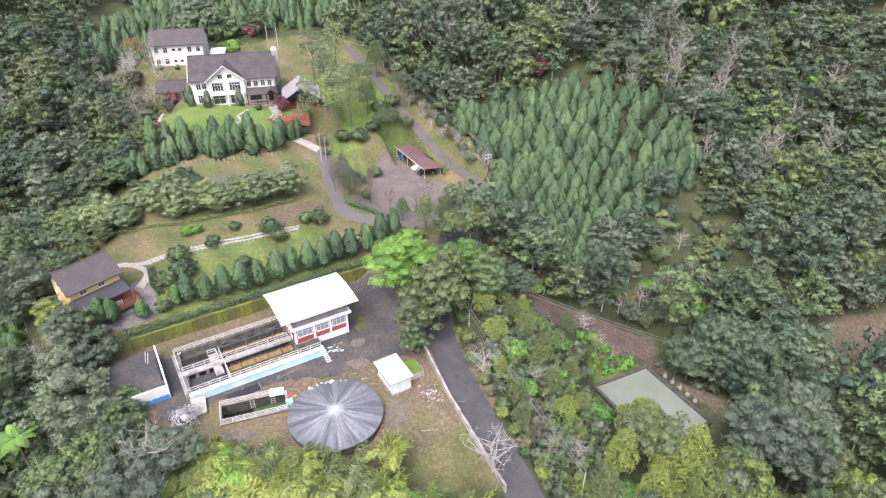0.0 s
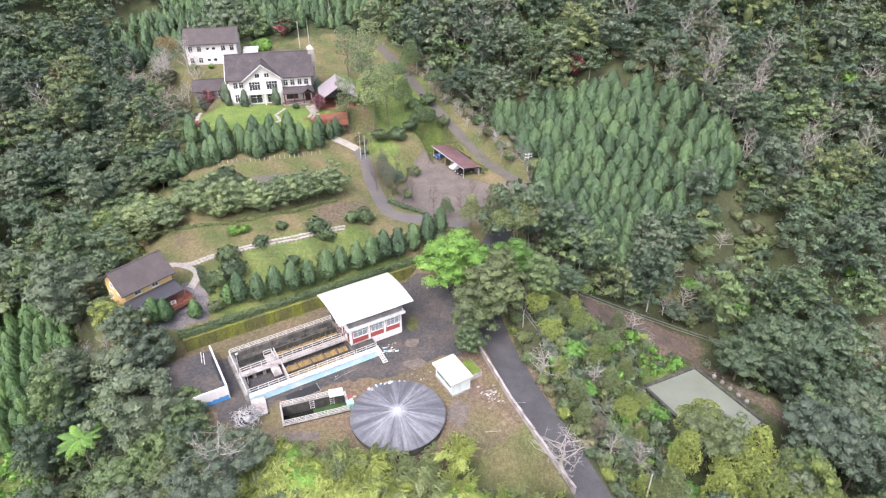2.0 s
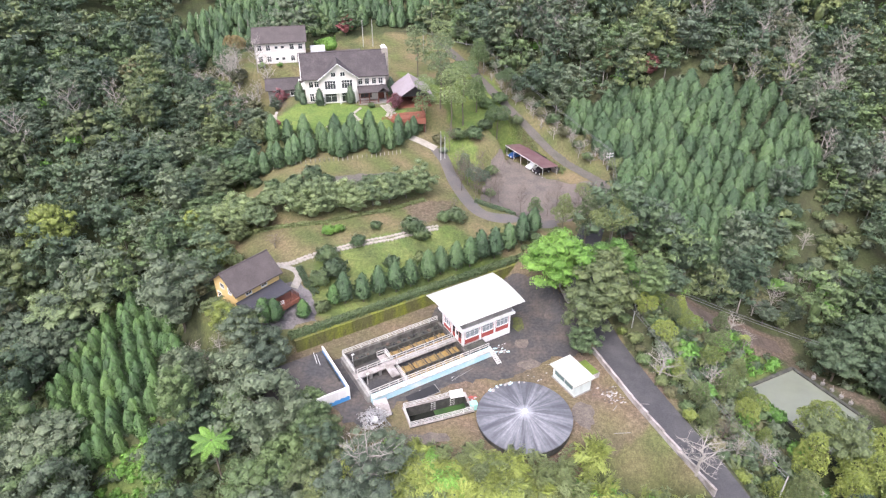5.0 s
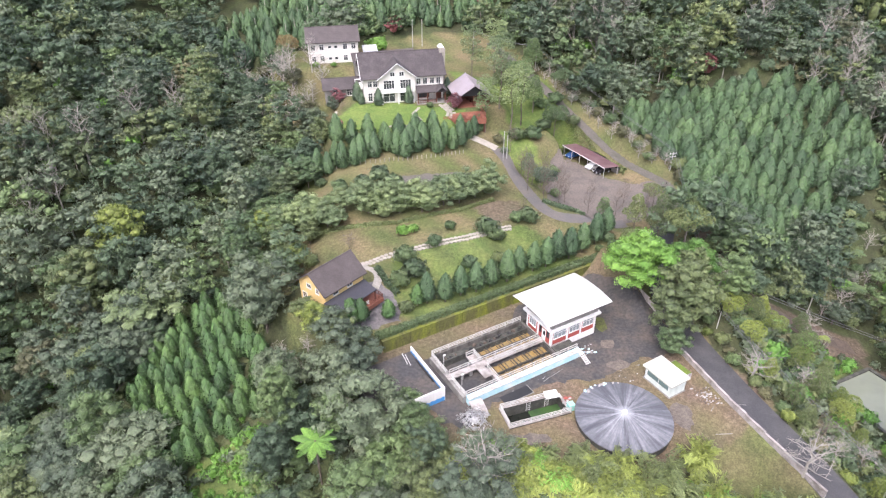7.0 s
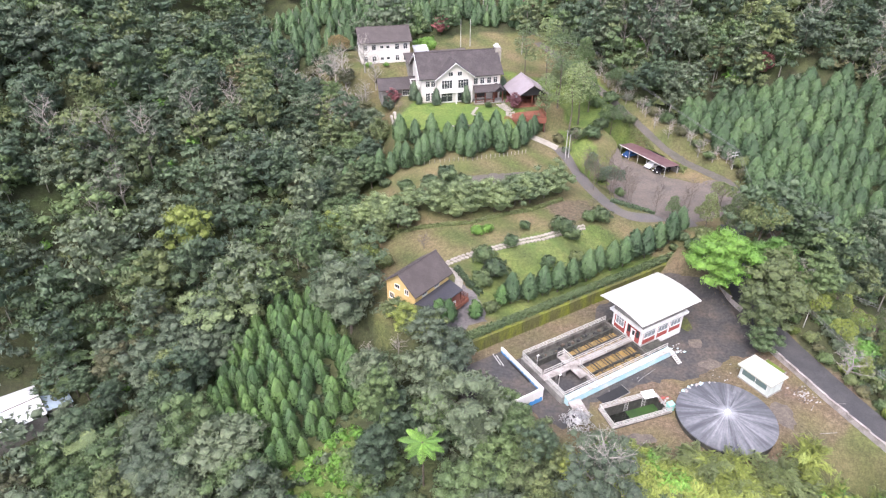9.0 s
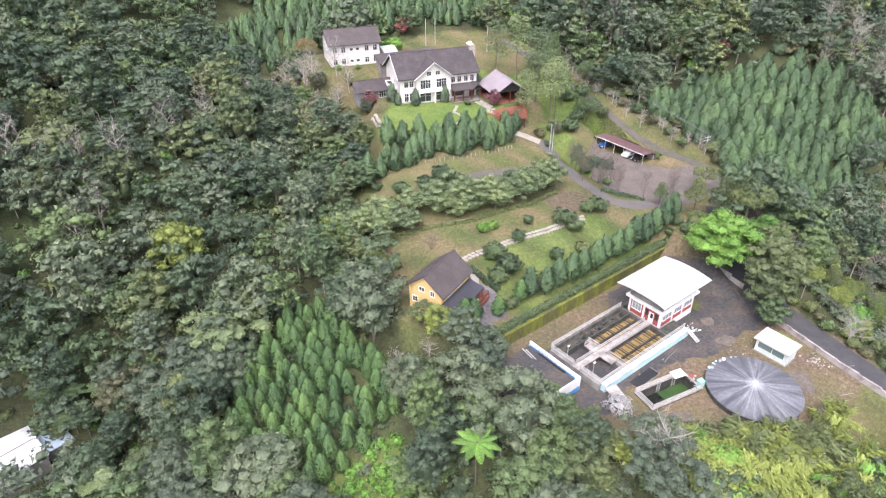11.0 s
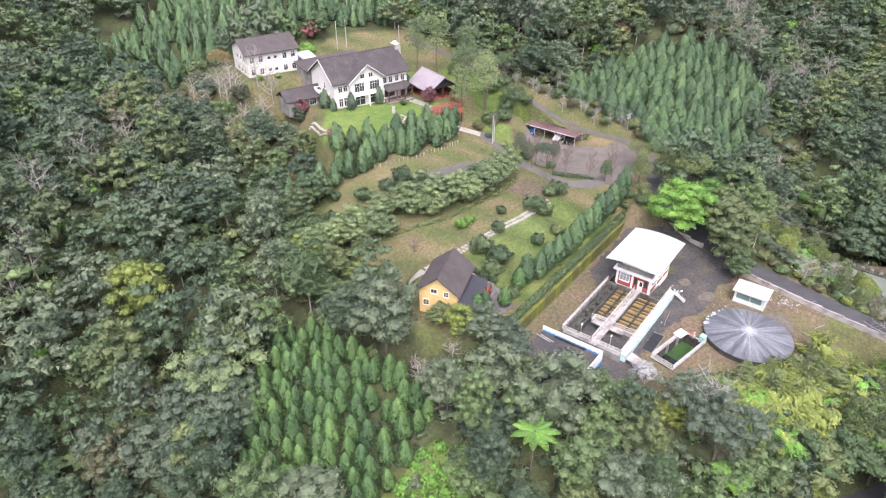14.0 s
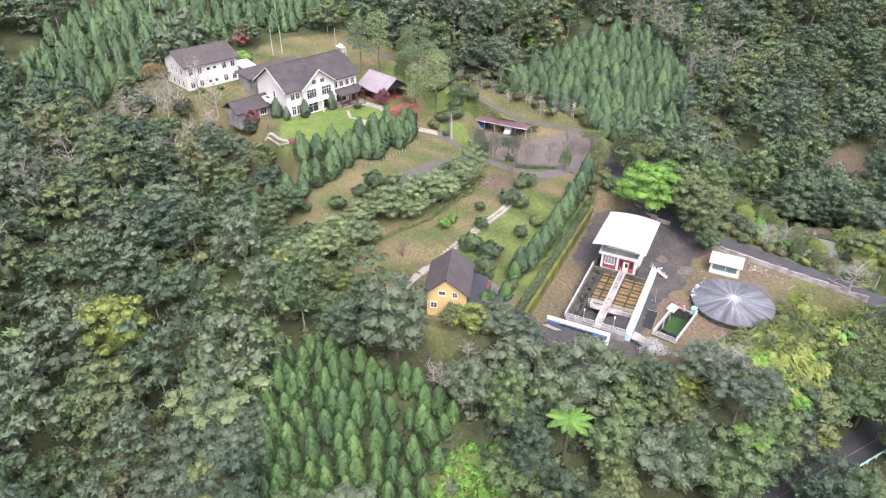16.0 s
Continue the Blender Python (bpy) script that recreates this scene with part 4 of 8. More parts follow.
def build_reservoir():
    x, y = -15.5, 66.8
    r = thing("round_reservoir", "round concrete reservoir with a shallow tarred cone roof", "reservoir", pose(x, y, 0))
    R = 6.85
    bm = bmesh.new()
    bmesh.ops.create_cone(bm, cap_ends=True, segments=72, radius1=R - 0.15, radius2=R - 0.15, depth=1.3, matrix=Matrix.Translation((0, 0, 0.25)))
    part("drum_wall", bm, DARK_CONCRETE, r, "dark stained drum wall")
    bm = bmesh.new()
    n, rings = 72, 14
    top = bm.verts.new((0, 0, 0.95))
    prev = None
    for k in range(1, rings + 1):
        rad = R * k / rings
        ring = [bm.verts.new((rad * math.cos(2 * math.pi * i / n), rad * math.sin(2 * math.pi * i / n), 0.95 * (1 - k / rings) + 0.02 * (i % 2) * k / rings)) for i in range(n)]
        for i in range(n):
            j = (i + 1) % n
            bm.faces.new((top, ring[i], ring[j]) if prev is None else (prev[i], ring[i], ring[j], prev[j]))
        prev = ring
    low = [bm.verts.new((v.co.x, v.co.y, -0.18)) for v in prev]
    for i in range(n):
        j = (i + 1) % n
        bm.faces.new((prev[i], low[i], low[j], prev[j]))
    bmesh.ops.recalc_face_normals(bm, faces=bm.faces)
    roof = part("roof", bm, tar_roof(), r, "tarred cone roof with pale radial streaks")
    roof.location = (0, 0, 1.05)
    bm = bmesh.new()
    bmesh.ops.create_cone(bm, cap_ends=True, segments=20, radius1=0.45, radius2=0.3, depth=0.25, matrix=Matrix.Translation((0, 0, 2.02)))
    part("vent_cap", bm, WHITE, r, "white vent cap")
    rng = random.Random(9)
    for i in range(26):
        a = radians(75 + 60 * rng.random())
        d = R - 0.5 + 0.9 * rng.random()
        bm = bmesh.new()
        bmesh.ops.create_icosphere(bm, subdivisions=1, radius=0.12 + 0.2 * rng.random())
        for v in bm.verts:
            v.co *= 0.6 + 0.8 * rng.random()
            v.co.z *= 0.7
        part("rubble_piece", bm, RUBBLE if i % 3 else BLUE_PAINT, r).location = (d * math.cos(a), d * math.sin(a), 1.2 if d < R - 0.1 else 0.15)


def build_kiosk():
    k = thing("guard_kiosk", "small pale guard kiosk with an overhanging white roof", "kiosk", at_site(26.35, 24.7))
    L, W, H = 3.1, 5.1, 2.35
    part("base", boxes((-0.15, L + 0.15, -0.15, W + 0.15, -0.4, 0.12)), CONCRETE, k)
    part("wall", boxes((0, L, 0, 0.14, 0.12, H), (0, 0.14, 0.14, W, 0.12, 0.95), (0, 0.14, 0.14, 0.45, 0.95, H), (0, 0.14, W - 0.3, W, 0.95, H), (L - 0.14, L, 0.14, W, 0.12, H), (0.14, L - 0.14, W - 0.14, W, 0.12, H), (0, 0.14, 0.45, W - 0.3, 2.1, H)), KIOSK_WALL, k)
    w = part("window", boxes((-0.02, 0.1, 0.45, 0.52, 0.95, 2.1), (-0.02, 0.1, 2.4, 2.46, 0.95, 2.1), (-0.02, 0.1, W - 0.37, W - 0.3, 0.95, 2.1)), WHITE, k)
    part("pane", boxes((0.03, 0.05, 0.52, W - 0.37, 0.95, 2.1)), TEAL_PANE, w)
    part("roof", slab([(-0.5, -0.35, H + 0.28), (L + 0.3, -0.35, H + 0.38), (L + 0.3, W + 0.35, H + 0.38), (-0.5, W + 0.35, H + 0.28)], 0.26), KIOSK_ROOF, k, "pale overhanging roof slab")
    t = thing("valve_chamber", "low concrete chamber with a mossy top beside the kiosk", "chamber", at_site(29.9, 23.3))
    part("wall", boxes((0, 2.6, 0, 3.4, -0.3, 0.95)), PALE_CONCRETE, t)
    part("moss_top", boxes((0.1, 2.5, 0.1, 3.3, 0.95, 1.06)), MOSS_TOP, t, "green moss")


MOSS_TOP = surface("green moss", (0.13, 0.19, 0.03), stain=(0.09, 0.11, 0.03), amount=0.7, scale=0.9, grain=0.4)


def build_flat_tank():
    t = thing("walled_court", "dark paved court inside a low white wall with blue waves", "court", at_site(-2.6, 8.2, 0.0))
    part("floor", boxes((-11, -0.2, 0.2, 10.6, 0.7, 1.55)), YARD, t, "dark wet paving")
    top = 2.55
    part("east_wall", boxes((-0.22, 0, 0, 10.5, -0.2, top)), WHITE, t)
    part("south_wall", boxes((-6.0, -0.22, 0, 0.22, -0.2, top)), WHITE, t)
    for face in ("outer_wave", "inner_wave"):
        bm = bmesh.new()
        n = 26
        off = 0.012 if face == "outer_wave" else -0.235
        for i in range(n):
            y0, y1 = 10.4 * i / n, 10.4 * (i + 1) / n
            a = 0.55 + 0.22 * abs(math.sin(math.pi * y0 / 0.9 + 0.4))
            b = 0.55 + 0.22 * abs(math.sin(math.pi * y1 / 0.9 + 0.4))
            base = 0.0 if face == "outer_wave" else 1.2
            vs = [bm.verts.new(p) for p in ((off, y0, base), (off, y1, base), (off, y1, base + b), (off, y0, base + a))]
            bm.faces.new(vs)
        part(face, bm, WAVE_BLUE, t, "painted blue wave band")
    bm = bmesh.new()
    n = 18
    for i in range(n):
        x0, x1 = -5.9 + 5.8 * i / n, -5.9 + 5.8 * (i + 1) / n
        a, b = 0.7 + 0.25 * abs(math.sin(math.pi * x0 / 0.9)), 0.7 + 0.25 * abs(math.sin(math.pi * x1 / 0.9))
        bm.faces.new([bm.verts.new(p) for p in ((x0, -0.012, 0), (x1, -0.012, 0), (x1, -0.012, b), (x0, -0.012, a))])
    part("front_wave", bm, WAVE_BLUE, t, "painted blue wave band")
    for i, y in enumerate((7.6, 8.1)):
        single("pipe", rods(((0, 0, 0), (0.4, 2.6, 0), 0.06)), STEEL, "white plastic pipe lying on the court", "pipe", at_site(-4.3 - 0.3 * i, 8.2 - y, 1.62))
    single("hose", rods(((0, 0, 0), (0, 5.5, 0), 0.16)), DARK, "thick dark hose lying along the court wall", "hose", at_site(-3.05, 5.5, 1.72))


def build_chute():
    c = thing("broken_chute", "slumped pale concrete chute slab at the tank's foot", "slab", at_site(-0.4, 11.2))
    part("slab", slab([(0.1, 0.1, 1.0), (-0.3, -3.2, 0.5), (1.7, -3.0, 0.35), (2.2, -0.1, 0.9)], 0.18), PALE_CONCRETE, c)
    part("block", boxes((0.1, 1.9, -2.9, -0.1, -0.3, 0.3)), DARK_CONCRETE, c)


def build_lane_parapet():
    w = thing("lane_parapet", "low weathered pale concrete parapet between yard and lane", "wall", pose(0, 0, 0), kind="structure")
    line = [(-7.2, 98.6), (-4.2, 90.5), (-3.0, 81.5), (1.0, 71.0), (5.4, 61.5), (8.3, 55.5)]
    for (ax, ay), (bx, by) in zip(line, line[1:]):
        if ay < 91 and by > 80:
            continue
        d = math.hypot(bx - ax, by - ay)
        n = max(1, round(d / 3.2))
        for i in range(n):
            p = part("parapet_panel", boxes((0.02, d / n - 0.02, -0.13, 0.13, -1.2, 0.75), (0.0, d / n - 0.005, -0.17, 0.17, 0.75, 0.86)), PALE_CONCRETE, w)
            x, y = ax + (bx - ax) * i / n, ay + (by - ay) * i / n
            p.matrix_basis = pose(x, y, max(ground_at(x + 1.5, y), -2.5) + 0.1, 0, 0, math.degrees(math.atan2(by - ay, bx - ax)))


def build_litter():
    rng = random.Random(21)
    def pile(name, label, n, u, v, ru, rv, size, mats):
        t = thing(name, label, "rubble", at_site(u, v))
        for i in range(n):
            bm = bmesh.new()
            bmesh.ops.create_icosphere(bm, subdivisions=1, radius=size * (0.5 + rng.random()))
            for q in bm.verts:
                q.co *= 0.6 + 0.8 * rng.random()
                q.co.z *= 0.35
                q.co.x *= 1.6
            part("rubble_piece", bm, mats[i % len(mats)], t).location = (ru * rng.gauss(0, 0.5), rv * rng.gauss(0, 0.5), size * 0.3)
    pile("rubble_heap", "heap of pale rubble and plastic by the kiosk", 60, 31.3, 27.2, 1.7, 1.7, 0.12, [RUBBLE, SOIL, CONCRETE, PALE_CONCRETE])
    pile("rubble_heap", "reddish broken tiles on the yard", 16, 13.2, 17.2, 1.2, 0.8, 0.15, [surface("broken red tile", (0.2, 0.09, 0.08)), RUBBLE, RED_PANEL])
    pile("rubble_heap", "broken pale blue boards and plaster by the stair", 34, 22.6, 10.6, 1.6, 1.3, 0.16, [BLUE_PAINT, CONCRETE, SOIL, RUBBLE])
    pile("rubble_heap", "dark and pale debris along the tank foot", 40, 11.0, 11.9, 8.0, 0.5, 0.09, [SOIL, RUBBLE, DARK_CONCRETE])
    pile("rubble_heap", "scattered pale scraps on the yard", 22, 25.0, 17.5, 3.0, 3.5, 0.09, [RUBBLE, CONCRETE, SOIL])
    for u, v, a, l, r in ((14, 12.3, 8, 3.2, 0.05), (12.3, 12.6, 12, 2.0, 0.05), (26.6, 33.0, -28, 3.0, 0.06), (29.5, 29.7, 20, 1.6, 0.05), (33.5, 30.5, -35, 2.2, 0.05)):
        single("loose_pole", rods(((0, 0, 0), (l * 0.8, 0, 0.04), r * 0.8)), CONCRETE, "weathered grey pole lying on the ground", "pole", at_site(u, v, 0.12, a))
    for label, mat, x, y, rx, ry in (("thin green moss patch on the yard", MOSS_PATCH, -14.4, 88.5, 1.0, 2.2), ("pale spilled sand on the yard", SAND, -14.2, 83.5, 1.3, 1.2), ("pale sandy patch beside the yard", SAND, -13.5, 78.5, 1.9, 1.1),
                                     ("thin green moss patch by the tank", MOSS_PATCH, -19.5, 92.0, 1.8, 0.9), ("pale sandy patch beside the reservoir", SAND, -6.8, 68.0, 1.7, 2.6), ("pale sandy patch below the basin", SAND, -29.0, 63.5, 3.2, 1.0)):
        sheet("ground_patch", ragged([(x + rx * math.cos(k * 0.7), y + ry * math.sin(k * 0.7)) for k in range(9)], 0.6, 0.28, int(10 * rx)), mat, label, "ground patch", lift=0.075, step=0.6)
    grate = thing("yard_grating", "dark steel grating set in the yard", "grating", at_site(4.6, 11.9))
    part("plate", boxes((0, 5.0, -1.7, 0, 0.02, 0.09)), DARK, grate)
    part("edge", boxes((0, 5.0, -1.78, -1.7, 0.02, 0.14), (5.0, 5.08, -1.78, 0, 0.02, 0.14)), CONCRETE, grate)
    for i, (x, y) in enumerate(((-0.35, -1.6), (0.15, -10.6))):
        lamp = thing("yard_lamp", "slim white yard lamp on the tank edge", "lamp", at_site(0.2 + 0.2 * i, 3.0 + 5.0 * i, 1.3))
        part("pole", rods(((0, 0, 0), (0, 0, 2.1), 0.04)), STEEL, lamp)
        part("head", boxes((-0.12, 0.3, -0.1, 0.1, 2.1, 2.25)), WHITE, lamp)


build_retaining_wall()
build_filter_tank()
build_hut()
build_basin()
build_valve_box()
build_reservoir()
build_kiosk()
build_flat_tank()
build_chute()
build_lane_parapet()
build_litter()

# ---- houses ----
def gable_roof(parent, x0, x1, y0, y1, eave, ridge, over=0.7, thick=0.2, material=None, name="roof", axis="x", label=""):
    """Two roof slopes over a box; the ridge runs along the axis."""
    material = material or TILE
    for side in (0, 1):
        if axis == "x":
            mid = (y0 + y1) / 2
            drop = (ridge - eave) / (mid - y0) * over
            edge = y0 - over if side == 0 else y1 + over
            c = [(x0 - over, edge, eave - drop), (x1 + over, edge, eave - drop), (x1 + over, mid, ridge), (x0 - over, mid, ridge)]
        else:
            mid = (x0 + x1) / 2
            drop = (ridge - eave) / (mid - x0) * over
            edge = x0 - over if side == 0 else x1 + over
            c = [(edge, y0 - over, eave - drop), (mid, y0 - over, ridge), (mid, y1 + over, ridge), (edge, y1 + over, eave - drop)]
        part(name, slab([(a, b, z + thick) for a, b, z in c], thick), material, parent, label)
        n = 9
        bm = bmesh.new()
        for i in range(1, n):
            s = i / n
            a = [c[0][k] + (c[3][k] - c[0][k]) * s for k in range(3)] if axis == "x" else [c[0][k] + (c[1][k] - c[0][k]) * s for k in range(3)]
            b = [c[1][k] + (c[2][k] - c[1][k]) * s for k in range(3)] if axis == "x" else [c[3][k] + (c[2][k] - c[3][k]) * s for k in range(3)]
            rod(bm, (a[0], a[1], a[2] + thick), (b[0], b[1], b[2] + thick), 0.022, 4)
        part("tile_course", bm, material, parent)
    bm = rods(((x0 - over, (y0 + y1) / 2, ridge + thick), (x1 + over, (y0 + y1) / 2, ridge + thick), 0.13)) if axis == "x" else rods((((x0 + x1) / 2, y0 - over, ridge + thick), ((x0 + x1) / 2, y1 + over, ridge + thick), 0.13))
    part("ridge_cap", bm, material, parent)


def build_villa():
    h = thing("villa", "cream two-storey villa with a dark gabled roof and stone chimney", "house", pose(-60.4, 153.4, 15.5, 0, 0, 12))
    L, D, E_, R_ = 19.4, 12.0, 6.3, 10.2
    part("wall", prism([(0, -1.0), (L, -1.0), (L, E_), (0, E_)], 0, D), CREAM, h)
    for x0, x1 in ((0.0, 0.25), (L - 0.25, L)):
        bm = bmesh.new()
        a = [bm.verts.new((x0, y, z)) for y, z in ((0, E_), (D, E_), (D / 2, R_))]
        b = [bm.verts.new((x1, y, z)) for y, z in ((0, E_), (D, E_), (D / 2, R_))]
        bm.faces.new(a)
        bm.faces.new(b[::-1])
        for i in range(3):
            j = (i + 1) % 3
            bm.faces.new((a[i], a[j], b[j], b[i]))
        bmesh.ops.recalc_face_normals(bm, faces=bm.faces)
        part("gable_wall", bm, CREAM, h)
    gable_roof(h, 0, L, 0, D, E_, R_)
    # front gable
    g0, g1, ap = 3.6, 12.4, 9.5
    mid = (g0 + g1) / 2
    part("front_gable", prism([(g0, -1.0), (g1, -1.0), (g1, E_ - 0.2), (mid, ap - 0.15), (g0, E_ - 0.2)], -0.9, 0.0), CREAM, h)
    for s in (-1, 1):
        foot = mid + s * (g1 - g0) / 2 + s * 0.6
        c = [(foot, -1.6, E_ - 0.65), (mid, -1.6, ap), (mid, D / 2 - 1.2, ap), (foot, 1.2, E_ - 0.65)]
        if s > 0:
            c = c[::-1]
        part("gable_roof", slab([(x, y, z + 0.18) for x, y, z in c], 0.18), TILE, h)
        bm = bmesh.new()
        solid(bm, [(foot, -1.68, E_ - 0.4), (mid, -1.68, ap + 0.24), (mid, -1.56, ap + 0.24), (foot, -1.56, E_ - 0.4)], 0.2)
        part("barge_board", bm, WHITE, h, "white barge board")
    for s, x in ((1, 0),):
        for y0, y1 in ((-0.7, D / 2), (D + 0.7, D / 2)):
            xx = -0.76 if x == 0 else L + 0.66
            bm = bmesh.new()
            z0 = E_ - (R_ - E_) / (D / 2) * 0.7
            solid(bm, [(xx, y0, z0 + 0.2), (xx + 0.1, y0, z0 + 0.2), (xx + 0.1, y1, R_ + 0.22), (xx, y1, R_ + 0.22)], 0.17)
            part("barge_board", bm, WHITE, h)
    for x in (1.5, 3.0 - 0.2):
        window(h, x, 0, 3.9, 0.95, 1.35)
        window(h, x, 0, 0.5, 0.95, 1.9)
    for x in (13.3, 14.9, 16.6, 18.2):
        window(h, x, 0, 3.9, 0.95, 1.35)
    for x in (6.0, 10.0):
        window(h, x, -0.9, 3.5, 2.5, 2.0, 3)
        window(h, x, -0.9, 0.35, 2.7, 2.0, 1)
        window(h, x + (0.9 if x < 8 else -0.9), -0.9, 6.5, 1.0, 0.95, 1)
    part("balcony", boxes((g0 + 0.4, g1 - 0.4, -1.9, -0.9, 2.75, 3.0), (g0 + 0.4, g1 - 0.4, -1.9, -1.78, 3.0, 3.45)), WHITE, h, "white balcony band")
    for x in (g0 + 0.5, mid, g1 - 0.7):
        part("column", boxes((x, x + 0.25, -1.85, -1.6, -0.8, 2.75)), WHITE, h)
    for z in (3.05, ):
        part("string_course", boxes((-0.05, g0, -0.06, 0, z, z + 0.18), (g1, L + 0.05, -0.06, 0, z, z + 0.18)), WHITE, h)
    part("porch_roof", slab([(12.4, -3.0, 2.75), (19.6, -3.0, 2.75), (19.6, 0, 3.55), (12.4, 0, 3.55)], 0.18), TILE, h, "dark lean-to porch roof")
    part("porch_gable", slab([(17.0, -3.5, 2.8), (18.4, -3.5, 3.9), (18.4, 0, 3.9), (17.0, 0, 2.8)], 0.15), TILE, h)
    part("porch_gable", slab([(18.4, -3.5, 3.9), (19.9, -3.5, 2.8), (19.9, 0, 2.8), (18.4, 0, 3.9)], 0.15), TILE, h)
    for x in (12.7, 15.0, 17.2, 19.3):
        part("porch_post", boxes((x - 0.12, x + 0.12, -2.9, -2.66, -0.8, 2.75)), TIMBER, h)
    part("porch_rail", boxes((12.7, 17.1, -2.85, -2.75, 0.6, 0.75), (12.7, 17.1, -2.85, -2.75, 0.15, 0.25)), TIMBER, h)
    part("porch_floor", boxes((12.4, 19.8, -3.2, 0, -0.9, 0.05)), CONCRETE, h)
    part("door", boxes((17.6, 18.9, -0.08, 0, 0.05, 2.25)), TIMBER, h, "dark timber front door")
    window(h, 14.5, 0, 0.6, 2.6, 1.6, 2, TIMBER)
    bm = boxes((L + 0.0, L + 1.5, D / 2 - 1.1, D / 2 + 0.9, -1.0, 10.7))
    ch = part("chimney", bm, STONE, h, "tall pale stone chimney")
    part("chimney_cap", boxes((L - 0.1, L + 1.2, D / 2 - 1.0, D / 2 + 1.0, 10.9, 11.05), (L + 0.2, L + 0.9, D / 2 - 0.5, D / 2 + 0.5, 11.05, 11.5)), WHITE, ch)
    window(h, 0, 5.0, 3.8, 0.8, 1.4, 0, face="-x")
    part("side_balcony", boxes((-1.5, 0, 2.6, 8.0, 2.7, 2.9), (-1.5, -1.4, 2.6, 8.0, 2.9, 3.6), (-1.4, 0, 2.6, 2.7, 2.9, 3.6), (-1.4, 0, 7.9, 8.0, 2.9, 3.6)), WHITE, h, "white side balcony")
    part("plinth", boxes((-0.06, g0 - 0.01, -0.06, 0.0, -1.0, 0.35)), STONE, h)
    # the low wing beyond the gable end
    w = thing("villa_wing", "low dark-roofed side wing of the villa", "house", pose(-70.5, 157.5, 15.2, 0, 0, 12))
    part("wall", boxes((0, 8.5, 0, 5.5, -1.5, 2.4)), CONCRETE, w, "weathered grey wall")
    gable_roof(w, 0, 8.5, 0, 5.5, 2.4, 4.0, 0.6)
    window(w, 6.2, 0, 0.5, 1.6, 1.4, 2)
    window(w, 2.5, 0, 0.5, 1.2, 1.3, 1)
    k = thing("rear_annex", "flat brown-roofed annex behind the villa", "house", pose(-64.0, 167.2, 18.0, 0, 0, 12))
    part("wall", boxes((0, 15.5, 0, 5, -4.5, 3.2)), CONCRETE, k)
    part("roof", slab([(-0.5, -0.7, 3.5), (16, -0.7, 3.9), (16, 5.5, 4.6), (-0.5, 5.5, 4.2)], 0.2), BROWN_TILE, k)


def build_guest_house():
    h = thing("guest_house", "cream two-storey guest house with a brown gable roof", "house", pose(-76.6, 172.7, 19.2, 0, 0, 11))
    L, D, E_, R_ = 12.9, 10.6, 5.6, 8.0
    part("wall", boxes((0, L, 0, D, -2, E_)), CREAM, h)
    for x0, x1 in ((0.0, 0.25), (L - 0.25, L)):
        bm = bmesh.new()
        a = [bm.verts.new((x0, y, z)) for y, z in ((0, E_), (D, E_), (D / 2, R_))]
        b = [bm.verts.new((x1, y, z)) for y, z in ((0, E_), (D, E_), (D / 2, R_))]
        bm.faces.new(a)
        bm.faces.new(b[::-1])
        for i in range(3):
            j = (i + 1) % 3
            bm.faces.new((a[i], a[j], b[j], b[i]))
        bmesh.ops.recalc_face_normals(bm, faces=bm.faces)
        part("gable_wall", bm, CREAM, h)
    gable_roof(h, 0, L, 0, D, E_, R_, 0.6, material=BROWN_TILE)
    part("string_course", boxes((-0.06, L + 0.06, -0.07, 0, 2.75, 2.95)), WHITE, h)
    part("string_course", boxes((-0.07, 0, 0.001, D, 2.75, 2.95)), WHITE, h)
    for z, tall in ((3.5, 1.35), (0.55, 1.35)):
        for x in (1.2, 3.4, 9.5, 11.7):
            window(h, x, 0, z, 1.0, tall)
        for x in (5.5, 7.1):
            window(h, x, 0, z + 0.35, 0.8, 0.65, 0)
        for y in (2.2, 4.6, 7.0):
            window(h, 0, y, z, 0.8, tall, 0, face="-x")
    s = thing("garden_shed", "small pale metal-roofed lean-to shed", "shed", pose(-62.5, 176.5, 19.0, 0, 0, 11))
    part("wall", boxes((0, 3.2, 0, 4, -1.5, 2.3)), CREAM, s)
    part("roof", slab([(-0.3, -0.6, 2.4), (3.6, -0.6, 2.4), (3.6, 4.4, 3.0), (-0.3, 4.4, 3.0)], 0.15), SILVER, s)


